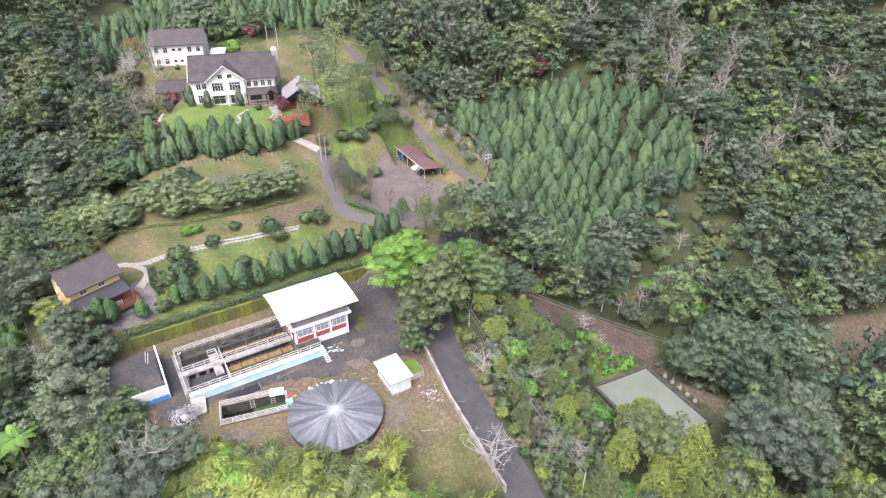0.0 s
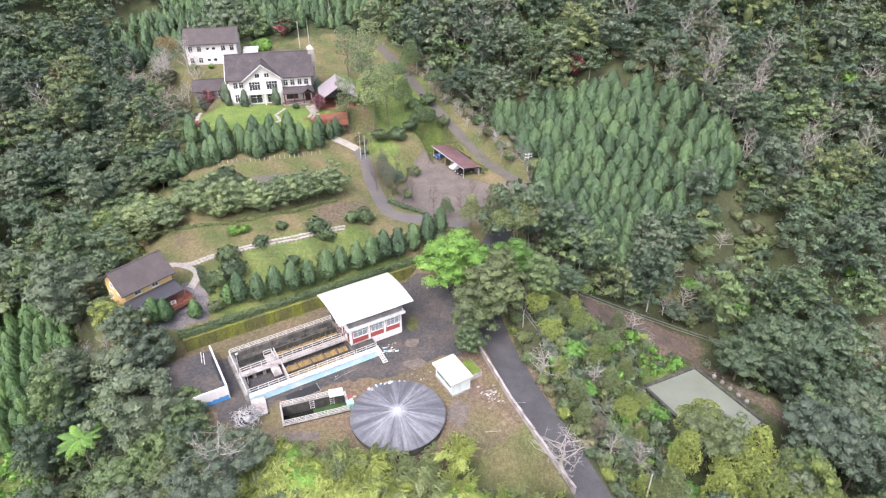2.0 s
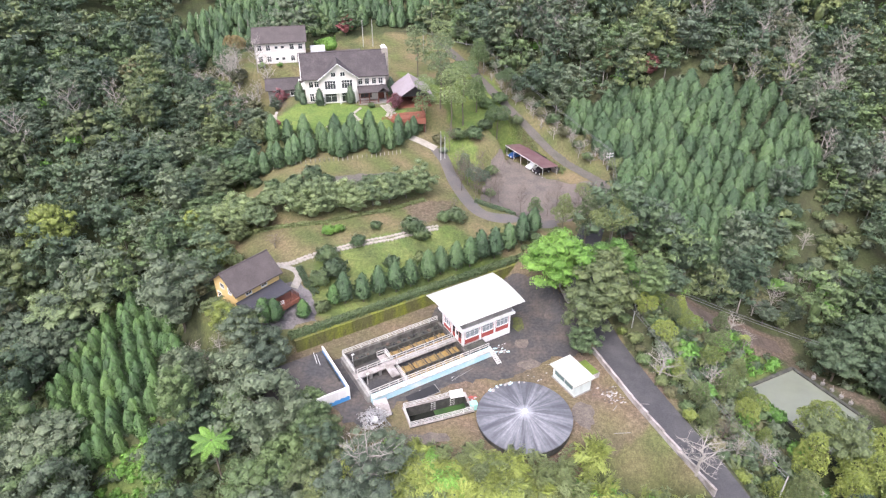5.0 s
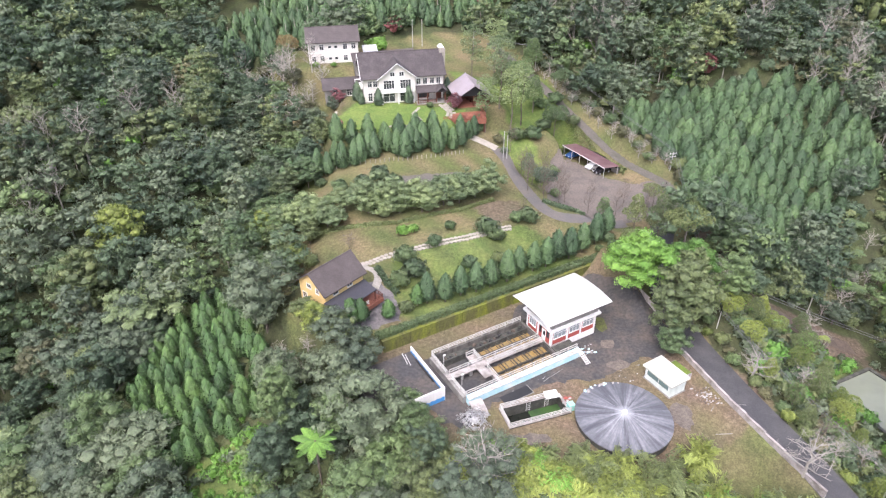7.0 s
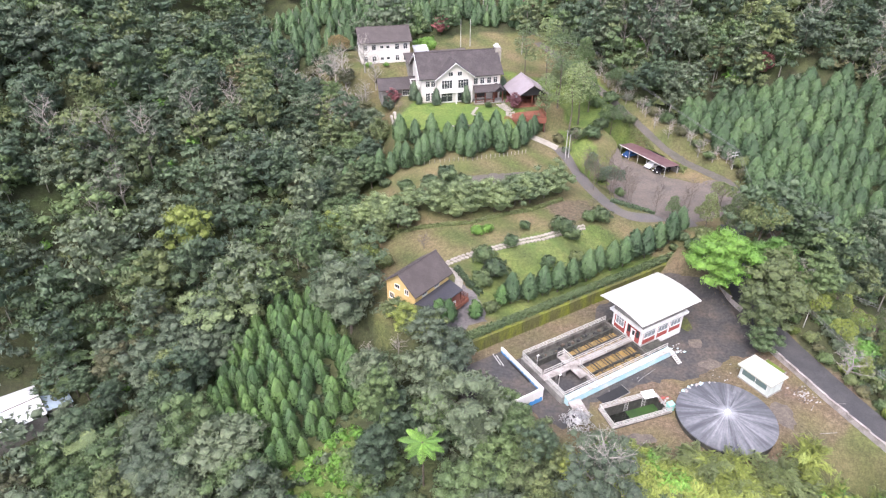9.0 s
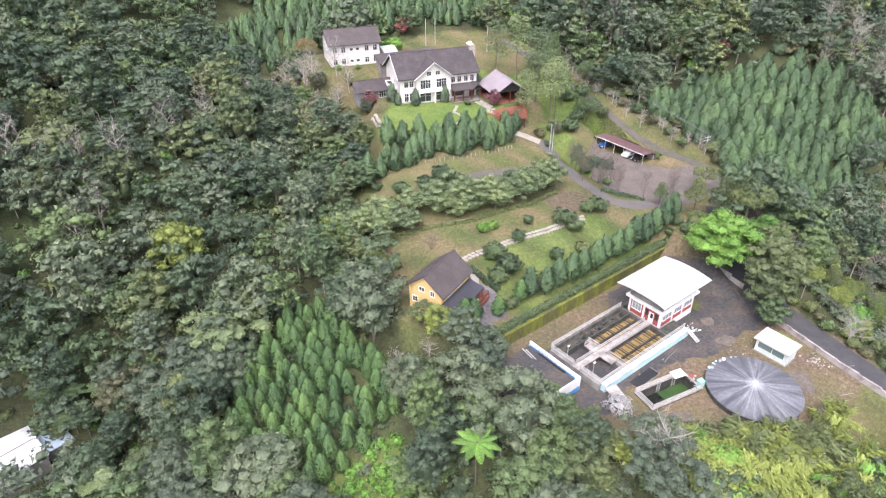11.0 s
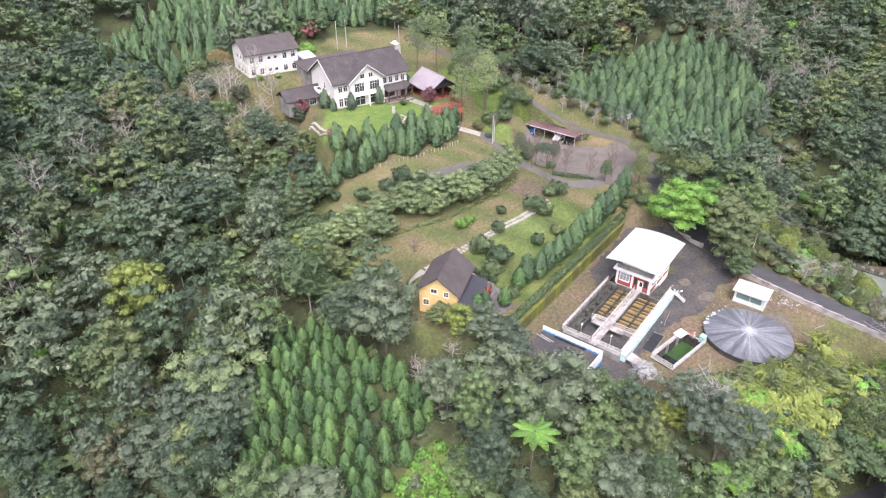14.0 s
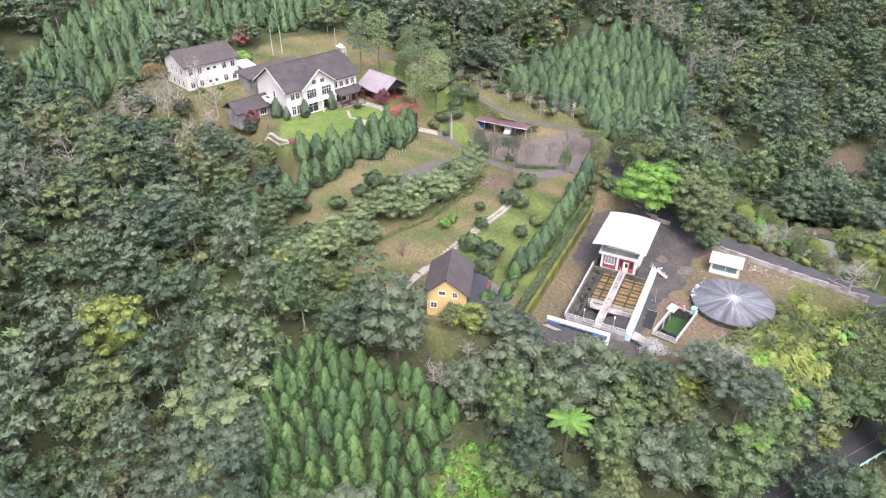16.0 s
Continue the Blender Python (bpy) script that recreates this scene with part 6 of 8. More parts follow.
def tuft_crown(rng, H, R, tufts, per, length, width, start=0.04, power=1.5, cols=8, rows=6):
    """A pointed conifer: upswept tufts of needles in a spiral round a dense middle."""
    def skin(s):
        return R * np.clip(1 - s**power, 0, 1) ** 0.7 * (0.7 + 0.3 * np.minimum(1, s / 0.2))

    k = (np.arange(tufts) + 0.5) / tufts
    s = 1 - np.sqrt(1 - 0.995 * k)
    a = 2.399 * np.arange(tufts) + 0.5 * rng.normal(size=tufts)
    out = np.stack([np.cos(a), np.sin(a), np.zeros(tufts)], -1)
    root = out * (skin(s) * 0.74)[:, None] + np.array([0, 0, 1.0]) * (H * (start + (1 - start) * s * 0.93))[:, None]
    axis = out * (1.0 - 0.75 * s)[:, None] + np.array([0, 0, 1.0]) * (0.75 + 0.5 * s)[:, None] + 0.12 * rng.normal(size=(tufts, 3))
    axis /= np.linalg.norm(axis, axis=1)[:, None]
    reach = R * (0.4 - 0.06 * s) * (0.75 + 0.5 * rng.random(tufts))
    own = np.repeat(np.arange(tufts), per)
    n = len(own)
    side = rng.normal(size=(n, 3))
    side -= (side * axis[own]).sum(1)[:, None] * axis[own]
    side /= np.linalg.norm(side, axis=1)[:, None]
    u = rng.random(n)
    p = root[own] + axis[own] * (reach[own] * u)[:, None] + side * (reach[own] * 0.95 * (1 - 0.6 * u) * rng.random(n) ** 0.4)[:, None]
    t = axis[own] + 0.45 * side + 0.25 * rng.normal(size=(n, 3))
    t /= np.linalg.norm(t, axis=1)[:, None]
    b = np.cross(side + 0.4 * rng.normal(size=(n, 3)), t)
    b /= np.linalg.norm(b, axis=1)[:, None]
    L, W = length * (0.7 + 0.6 * rng.random((n, 1))) / 2, width / 2
    up = side + 0.9 * out[own] + np.array([0, 0, 0.5])
    needles = lit_by(np.stack([p - t * L - b * W, p - t * L * 0.8 + b * W, p + t * L], 1).reshape(-1, 3), up / np.linalg.norm(up, axis=1)[:, None], 0.5)
    a, s = np.meshgrid(np.linspace(0, 2 * math.pi, cols + 1), np.linspace(0, 1, rows + 1) ** 0.85)
    r = skin(s) * 0.9
    g = np.stack([r * np.cos(a), r * np.sin(a), H * (start + (1 - start) * s)], -1)
    inner = split(np.stack([g[:-1, :-1], g[:-1, 1:], g[1:, 1:], g[1:, :-1]], 2))
    mean = inner.reshape(-1, 3, 3).mean(1) * np.array([1, 1, 0]) + np.array([0, 0, 0.7 * R])
    return np.concatenate([needles, lit_by(inner, mean / np.linalg.norm(mean, axis=1)[:, None], 0.5)])


RNG = np.random.default_rng(7)
KINDS = {}
for i in range(6):
    r = np.random.default_rng(100 + i)
    KINDS["broad", i] = (pad_crown(r, 3.5 + 0.25 * (i % 3), 4.9, 0.8 + 0.14 * (i % 3), 34 + 2 * i, 66, 0.44, 0.24, size=(0.2, 0.36), top=0.35), (6.6, 4.0, 0.22))
for i in range(3):
    r = np.random.default_rng(200 + i)
    KINDS["tall", i] = (pad_crown(r, 2.9, 7.6, 1.55, 48, 56, 0.44, 0.23, size=(0.22, 0.4)), (10.0, 2.6, 0.2))
for i in range(3):
    r = np.random.default_rng(300 + i)
    KINDS["flat", i] = (pad_crown(r, 5.0, 6.2, 0.36, 46, 62, 0.44, 0.22, low=-0.1, size=(0.18, 0.32), thick=0.45), (7.2, 4.6, 0.22))
r = np.random.default_rng(350)
KINDS["layered", 0] = (pad_crown(r, 4.8, 5.2, 0.74, 52, 150, 0.36, 0.24, size=(0.2, 0.34), thick=0.5), (7.2, 4.0, 0.24))
for i in range(4):
    r = np.random.default_rng(400 + i)
    KINDS["cedar", i] = (tuft_crown(r, 5.2, 1.92, 112, 6, 0.48, 0.23, 0.03, 1.9), (6.2, 0.9, 0.12))
for i in range(3):
    r = np.random.default_rng(430 + i)
    KINDS["candle", i] = (tuft_crown(r, 4.6, 1.28, 98, 7, 0.34, 0.16, 0.03, 1.9), (4.2, 0.5, 0.08))
for i in range(3):
    r = np.random.default_rng(450 + i)
    KINDS["ovate", i] = (tuft_crown(r, 6.6, 1.75, 90, 10, 0.42, 0.2, 0.2, 1.6), (5.2, 0.8, 0.13))
    KINDS["slim", i] = (tuft_crown(r, 6.2, 1.75, 90, 9, 0.45, 0.23, 0.05, 1.8), (5.2, 0.6, 0.1))
for i in range(3):
    r = np.random.default_rng(500 + i)
    KINDS["bush", i] = (dome_crown(r, 1.35, 0.75, 0.75, 620, 0.3, 0.19, 14, 0.35, -0.5, grain=(10, 5)), (1.2, 1.0, 0.06))
r = np.random.default_rng(560)
KINDS["blossom", 0] = (dome_crown(r, 1.9, 1.2, 0.6, 1900, 0.15, 0.1, 30, 0.4, -0.4, 1.4, (6, 3), 0.35), (2.2, 1.8, 0.07))
KINDS["airy", 0] = (lobe_crown(broad_lobes(r, 3.8, 7.5, 24, 0.5, 0.95), 16.0, 0.44, 0.22, r, low=-0.3, tilt=0.9), (8.6, 3.6, 0.18))
KINDS["airy", 1] = (lobe_crown(tall_lobes(r, 3.2, 10.5, 19), 16.0, 0.44, 0.22, r, low=-0.4, tilt=0.9), (10.0, 3.0, 0.18))
CROWNS, TRUNKS = {}, {}


def tree(kind, i, leaf, x, y, scale=1.0, label="", category="tree", group="", name="tree", squash=1.0, sink=0.0):
    """One tree: a tapered trunk with limbs, and a crown of leaf clumps."""
    verts, (H, R, t) = KINDS[kind, i]
    if (kind, i, leaf) not in CROWNS:
        CROWNS[kind, i, leaf] = leaf_mesh("crown", verts, [LEAF[leaf]])
    if (kind, i) not in TRUNKS:
        TRUNKS[kind, i] = limb_mesh(np.random.default_rng(i), H, R, t, 3 if kind in ("cedar", "candle", "ovate", "slim") else 6, name="trunk")
    z = ground_at(x, y) - sink
    m = pose(x, y, z, 0, 0, 360 * RNG.random()) @ Matrix.Diagonal((scale, scale, scale * squash, 1))
    ob = thing(name, label, category, m, group)
    part("trunk", TRUNKS[kind, i], None, ob)
    part("crown", CROWNS[kind, i, leaf], None, ob)
    return ob


BARE = {}


def bare_tree(i, x, y, H, R, label="leafless pale grey tree with fine twigs", material=None):
    if i not in BARE:
        BARE[i] = limb_mesh(np.random.default_rng(50 + i), 8.0, 3.6, 0.14 if i > 3 else 0.2, 13, 0.45, "crown", material or PALE_BARK, twigs=4 if i > 3 else 3, low=0.25)
    ob = thing("bare_tree", label, "tree", pose(x, y, ground_at(x, y) - 0.2, 0, 0, 90 * i) @ Matrix.Diagonal((R / 3.6, R / 3.6, H / 8.0, 1)))
    part("crown", BARE[i], None, ob)
    return ob


def frond_mesh(rng, length, width, leaflets, drop, name="frond"):
    """One feathered frond, along x, arching over."""
    s = np.linspace(0.08, 1, leaflets)
    q = []
    for side in (-1, 1):
        for k in s:
            w = width * math.sin(math.pi * min(1, 0.15 + 0.85 * k)) ** 0.7
            x, z = length * k, length * (0.35 * k - drop * k * k)
            a, b = 0.05 * length, 0.028 * length
            q += [(x - b, 0, z), (x + b, 0, z), (x + b + a, side * w, z - 0.25 * w), (x - b + a, side * w * 0.95, z - 0.25 * w)]
    return split(np.array(q))


def frond_plant(name, label, x, y, height, length, n, leaf, trunk_r=0.12, drop=0.55, width=0.24, tilt=0.0, z=None):
    """A tree fern or palm: a thin trunk and a wheel of fronds."""
    ob = thing(name, label, name.replace("_", " "), pose(x, y, (ground_at(x, y) if z is None else z) - 0.2, 0, tilt, 0))
    part("trunk", rods(((0, 0, 0), (0, 0, height), trunk_r), sides=8), BARK, ob)
    me = leaf_mesh("frond", frond_mesh(RNG, length, width * length, 16, drop), [LEAF[leaf]])
    for i in range(n):
        f = part("frond", me, None, ob)
        k = 0.85 + 0.3 * RNG.random()
        f.matrix_basis = pose(0, 0, height, 0, -8 * RNG.random(), 360 * i / n + 12 * RNG.random()) @ Matrix.Diagonal((k, k, k, 1))
    return ob


# ---- named trees round the yard ----
tree("layered", 0, "lime", -7.0, 95.5, 1.12, "large bright green leafy tree behind the works yard")
tree("layered", 0, "lime", 3.2, 99.0, 0.8, "bright green leafy tree beside the lane")
tree("broad", 4, "olive", -0.6, 88.8, 1.3, "tall olive green tree overhanging the lane gate")
tree("broad", 1, "olive", -3.4, 85.0, 1.1, "olive green tree at the yard's lane gate")
tree("tall", 1, "olive", 0.8, 92.8, 0.95, "tall olive green tree beside the lane")
tree("broad", 2, "mid", -4.8, 80.8, 0.62, "low green leafy tree by the guard kiosk", squash=1.0)
tree("tall", 2, "mid", 7.9, 91.0, 0.9, "dark glossy green tree across the lane")
tree("broad", 4, "deep", 13.5, 97.0, 0.75, "dark round tree above the dirt track")
tree("tall", 0, "deep", 18.5, 104.0, 0.95, "dark tall tree above the dirt track")
tree("tall", 1, "mid", 22.0, 106.0, 0.9, "dark green tree with yellow tips above the track")
tree("broad", 1, "mid", 14.0, 109.0, 0.95, "round green tree below the cedar plot")
tree("broad", 5, "grey", -70.8, 86.8, 1.3, "big dense grey green tree beside the cottage", squash=1.1)
for x, y, k, i, lf in ((-57.5, 73.5, 1.15, 0, "grey"), (-52.0, 66.2, 1.4, 2, "grey"), (-62, 68, 1.05, 1, "deep"), (-47.5, 60.5, 1.0, 3, "mid"), (-59, 80, 0.75, 4, "olive"), (-56, 67, 0.8, 3, "deep"),
                       (-44, 57, 0.9, 1, "olive"), (-52, 58, 1.1, 4, "mid"), (-62, 56, 1.0, 2, "deep"), (-66, 63, 1.0, 3, "mid")):
    tree("broad", i, lf, x, y, k, "dense rounded broadleaf tree on the bank below the yard", group="trees on the bank below the yard", sink=1.5)
for i, (x, y, k, lf) in enumerate(((-57.8, 78.6, 0.95, "grey"), (-54.2, 77.4, 1.0, "grey"), (-55.0, 74.5, 0.95, "grey"), (-45.0, 66.5, 0.6, "mid"), (-43.2, 62.8, 0.62, "mid"), (-40.8, 59.2, 0.5, "olive"), (-45.5, 64, 0.8, "mid"), (-43, 60.5, 0.8, "olive"), (-38.5, 57.5, 0.55, "yellow"), (-46.5, 68.5, 0.62, "mid"))):
    tree("broad", i % 6, lf, x, y, k * 0.88, "dense rounded broadleaf tree at the yard's edge", group="trees on the bank below the yard", sink=0.8)
for i, (x, y, k, lf) in enumerate(((-33, 45.2, 0.9, "mid"), (-29.5, 46.0, 0.85, "olive"), (-26, 45.2, 0.85, "grey"), (-22.5, 45.2, 0.8, "yellow"))):
    tree("broad", i % 6, lf, x, y, k, "leafy tree overhanging the valley road", group="trees on the steep bank", sink=0.6)
tree("broad", 4, "yellow", -107.2, 115.2, 1.3, "large yellowish green tree above the valley", squash=1.2)
for i, (x, y, k) in enumerate(((-131.5, 71.5, 0.8), (-125.5, 70.5, 0.9), (-137.5, 72.5, 0.7), (-119.5, 74.0, 0.8))):
    tree("broad", i, ("olive", "rust", "grey", "mid")[i], x, y, k, "leafy tree beside the valley shed", group="trees round the valley shed")
for i, (x, y, k) in enumerate(((-9.2, 104.2, 1.5), (-6.6, 106.8, 1.3), (-9.6, 108.2, 1.2), (-6.0, 103.2, 1.1), (-4.9, 109.5, 1.4), (-11.5, 106.6, 0.9))):
    tree("bush", i % 3, ("mid", "olive", "hedge")[i % 3], x, y, k, "leafy green shrub at the wall's end", "shrub", name="shrub")
tree("broad", 2, "rust", -108.6, 97.5, 0.95, "brown-leaved broad tree in the valley")
tree("broad", 1, "rust", -114.6, 90.3, 1.0, "brown olive rounded tree in the valley")
tree("broad", 5, "olive", -111.0, 104.0, 1.15, "tall olive brown tree above the valley", squash=1.25)
for i, (x, y) in enumerate(((-81.5, 170.6), (-80.3, 166.2), (-75.4, 168.6), (-75.3, 165.0), (-84, 174), (-72.6, 166.7), (-86.5, 168))):
    bare_tree(i % 4, x, y, 6.5 + 1.4 * (i % 3), 3.2, "leafless brown tree beside the guest house")
for i, (x, y) in enumerate(((-92.7, 177.4), (-86.5, 180), (-98.5, 185), (-96, 179.5), (-90, 184), (-88, 174.5), (-94, 172), (-99, 176), (-83, 168), (-78.5, 161.5), (-79.5, 156))):
    bare_tree(i % 4, x, y, 6.0 + 1.2 * (i % 3), 3.4, "leafless brown tree on the slope below the guest house")
for i, (x, y) in enumerate(((-65.5, 79.5), (-63.5, 76.5), (-66.5, 75.0), (-67.5, 81.5), (-62.5, 79.5))):
    bare_tree(i % 4, x, y, 3.2 + 0.8 * (i % 2), 2.4, "leafless brown brush on the bank beside the cottage", BARK)
for i, (x, y, k) in enumerate(((-90.5, 179.5, 1.9), (-95.5, 183, 2.0), (-86, 171.5, 2.1), (-99.5, 181, 2.1), (-93, 187.5, 1.8), (-81.5, 163, 1.9), (-76.5, 157.5, 1.7), (-87.5, 186, 1.8), (-97, 173.5, 2.2), (-91, 170, 2.0))):
    tree("bush", i % 3, ("rust", "olive", "rust", "grey")[i % 4], x, y, k, "straggly olive and brown shrub", "shrub", name="shrub")
for i, (x, y) in enumerate(((-24.2, 131.5), (-23.3, 126), (-20.5, 121.5), (-17.5, 120.5), (-22.8, 135.5), (-19.2, 131), (-25.8, 141), (-16, 128))):
    bare_tree(4 + i % 4, x, y, 6.5 + 1.5 * (i % 3), 1.9, "slender leafless tree beside the driveway", BARK)
for i, (x, y, k) in enumerate(((-5.3, 161.5, 1.3), (-0.2, 154.5, 1.7), (-2.9, 157.4, 1.5), (-8.2, 163, 1.2), (4.6, 145.0, 1.2), (6.5, 141.0, 1.4), (2.2, 150.0, 1.6), (-13, 155, 1.6), (-10.5, 152.5, 1.3), (-16.5, 160, 1.7), (11.8, 133, 1.6), (12.9, 129.5, 1.1), (12.0, 136.6, 1.9), (9.5, 143.5, 1.7), (8.0, 147.6, 1.3), (6.4, 153.5, 1.9), (3.0, 159.5, 1.6), (-1.0, 166, 1.9), (-28.5, 143.5, 1.3), (-27.2, 140, 0.9))):
    tree("bush", i % 3, ("olive", "mid", "rust", "grey")[i % 4], x, y, k, "straggly olive and brown shrub", "shrub", name="shrub")
frond_plant("tree_fern", "bright green tree fern with a wheel of fronds", -58.3, 61.2, 9.0, 3.2, 11, "lime", 0.14, 0.42, 0.2)
frond_plant("tree_fern", "bright green tree fern on the slope below the yard", -37.0, 47.0, 8.0, 2.6, 11, "lime", 0.14, 0.55, 0.3)
frond_plant("tree_fern", "large bright fern below the yard's edge", -8.5, 56.5, 3.6, 2.7, 11, "weed", 0.14, 0.5, 0.3)
frond_plant("palm", "slender areca palm with a small crown", 27.5, 92.0, 5.5, 1.2, 9, "yellow", 0.08, 0.7, 0.3)
frond_plant("palm", "pale fan palm near the valley shed", -115.0, 75.3, 8.5, 2.8, 16, "pale", 0.14, 0.6, 0.4)
frond_plant("palm", "green feather palm in the valley", -101.5, 66.7, 9.0, 3.0, 13, "grey", 0.12, 0.8, 0.25)
for x, y, k in ((-124.8, 95.6, 2.4), (-123.1, 91.6, 2.2), (-118, 93, 2.4), (-122, 88, 2.2), (-113, 97, 2.0), (-127, 92, 2.2), (40, 117, 2.0), (46, 113, 1.8), (48, 121, 2.0), (52, 116, 1.7), (50, 127, 1.9), (-106, 68, 2.0)):
    frond_plant("banana_plant", "clump of broad banana fronds", x, y, 3.0 + 0.6 * k, k * 1.2, 9, "mid", 0.12, 0.55, 0.32)
for i, (x, y, H, R) in enumerate(((-36.3, 53.5, 11.5, 5.4), (-15.5, 124, 7, 1.3), (-11, 121, 7.5, 1.2), (-3, 124, 7, 1.4), (-5.5, 120, 6.5, 1.2), (0.5, 119, 7.5, 1.5), (-19, 126.5, 6, 2.2), (-22, 129, 6, 2.0), (6.2, 75.5, 6.0, 3.8), (6.8, 58.5, 8.0, 4.8), (13.5, 66.5, 6.5, 2.0), (53.5, 74, 6.5, 4.0), (26.5, 96, 5.0, 3.0), (29, 94.5, 5.5, 2.4), (-67.5, 79.5, 4.5, 3.2),
                                  (53, 152, 17, 5.0), (60, 149, 15, 3.6), (66, 154, 16, 4.5), (-1, 176, 18, 5.0), (1.5, 172, 16, 4.0), (78, 146, 15, 4.0), (36, 166, 16, 4.5), (88, 158, 15, 5), (72, 138, 10, 3.5), (58, 160, 16, 4), (70, 162, 17, 4), (48, 158, 14, 3.5), (82, 150, 14, 4), (95, 150, 15, 4.5), (62, 142, 12, 3), (100, 165, 16, 5), (75, 170, 17, 5), (44, 150, 12, 3), (57, 171, 18, 5), (-6, 182, 15, 4), (-12, 190, 15, 4), (8, 184, 15, 4),
                                  (-137.3, 130.3, 16, 4.5), (-131.3, 129.7, 14, 3.4), (-126.5, 131.5, 15, 4.2), (-119.9, 133.7, 16, 4.6), (-111.8, 144, 16, 5), (-125.2, 117.7, 12, 3.6), (-122.7, 123.6, 12, 3.4), (-105, 150, 14, 4), (-84, 160, 9, 4), (-80, 163, 9, 3.5), (-88, 162, 8, 4), (-76, 162, 8, 3.4), (-101, 84, 7, 3.6))):
    bare_tree(i % 4 + (4 if R < 2.3 else 0), x, y, H, R * (1.4 if R < 2.3 else 1.0), material=BARK if R < 2.3 else None, label="slender leafless tree beside the parking area" if R < 2.3 and y > 110 else "leafless pale grey tree with fine twigs")
b = tree("blossom", 0, "blossom", -36.8, 65.6, 1.25, "white blossoming shrub at the yard's edge", "shrub", name="blossom_shrub", squash=1.0)

for i, (x, y, k, lf) in enumerate(((4.5, 107, 1.0, "olive"), (0.5, 110, 0.95, "olive"), (6, 113.5, 0.8, "mid"), (-3.5, 113, 0.75, "olive"), (-14, 153, 0.8, "mid"), (-19, 158, 0.85, "mid"), (-22, 166, 0.9, "mid"), (-27, 160, 0.85, "olive"),
                                   (-11, 165, 0.7, "mid"), (-18, 174, 0.9, "mid"), (2.5, 121.5, 0.6, "olive"), (-8.5, 118.5, 0.5, "mid"), (-20, 125, 0.6, "grey"), (-22.5, 133, 0.6, "grey"),
                                   (30.5, 70.5, 0.9, "yellow"), (38.5, 67.5, 1.0, "yellow"), (34, 64, 0.95, "yellow"), (26.5, 65, 0.85, "yellow"), (44, 64, 0.95, "olive"), (30, 59.5, 0.9, "yellow"), (38, 60, 0.95, "yellow"), (23, 59.5, 0.75, "olive"))):
    tree("airy", i % 2, lf, x, y, k, "open airy tree with a light feathery crown", group="airy garden trees")
BANK = [(-47, 46), (-44, 57), (-30, 56.5), (-12, 54), (5, 51), (9, 43.5), (-8, 43.2), (-34, 45.3)]

# ---- the cedar plots ----
def spaced(poly, gap, seed, jitter=0.28):
    rng = np.random.default_rng(seed)
    xs, ys = [p[0] for p in poly], [p[1] for p in poly]
    out = []
    for j, y in enumerate(np.arange(min(ys), max(ys), gap * 0.87)):
        for x in np.arange(min(xs) + (gap / 2 if j % 2 else 0), max(xs), gap):
            px, py = x + gap * jitter * rng.normal(), y + gap * jitter * rng.normal()
            if inside(poly, np.array([px]), np.array([py]))[0]:
                out.append((px, py, rng.random(), rng.random()))
    return out


for x, y, a, b in spaced(CEDARS_EAST, 3.0, 3, 0.2):
    tree("cedar", int(a * 4), "cedar", x, y, 0.92 + 0.36 * b, "dense dark green pointed cedar in a close-planted plot", group="cedar plot on the hillside", name="cedar")
for x, y, a, b in spaced(CEDARS_WEST, 2.7, 4, 0.22):
    tree("candle", int(a * 3), "young", x, y, 0.91 + 0.38 * b, "young bright green pointed cedar in a plot", group="young cedar plot in the valley", name="cedar")

# ---- garden planting ----
def row(line, n, kind, leaf, s0, s1, label, group, category="tree", name="tree", wander=0.5, sink=0.0):
    pts = [Vector(p) for p in line]
    lens = [(b - a).length for a, b in zip(pts, pts[1:])]
    for i in range(n):
        d = sum(lens) * (i + 0.5) / n
        for a, b, l in zip(pts, pts[1:], lens):
            if d <= l:
                break
            d -= l
        p = a.lerp(b, min(1, d / l))
        kinds = [k for k in KINDS if k[0] == kind]
        tree(kind, kinds[int(RNG.random() * len(kinds))][1], leaf, p.x + wander * RNG.normal() * 0.5, p.y + wander * RNG.normal() * 0.5, s0 + (s1 - s0) * RNG.random(), label, category, group, name, sink=sink)


row([(-45.0, 89.6), (-38.5, 92.6), (-30, 97.2), (-21, 102.8), (-12.0, 108.2), (-8.5, 111)], 14, "ovate", "cedar", 0.9, 1.1, "rounded mid green conifer in a garden row", "conifer row above the wall", "conifer", "conifer")
row([(-78, 133), (-70, 133.5), (-63, 132.5), (-50, 134), (-40, 137.5), (-37, 139)], 25, "slim", "cedar", 0.85, 1.1, "dense green conifer in the screen below the lawn", "conifer screen below the lawn", "conifer", "conifer", 1.2)
row([(-78, 135.5), (-66, 135.5), (-52, 136.5), (-42, 139.5)], 10, "slim", "cedar", 0.9, 1.1, "dense green conifer in the screen below the lawn", "conifer screen below the lawn", "conifer", "conifer", 1.0)
row([(-80, 118), (-70, 116), (-60, 114), (-51, 113), (-42, 115.5), (-33, 121.5)], 26, "broad", "pale", 0.62, 0.86, "pale broad-leaved tree in a terrace row", "pale tree row on the terrace", wander=3.0, sink=0.7)
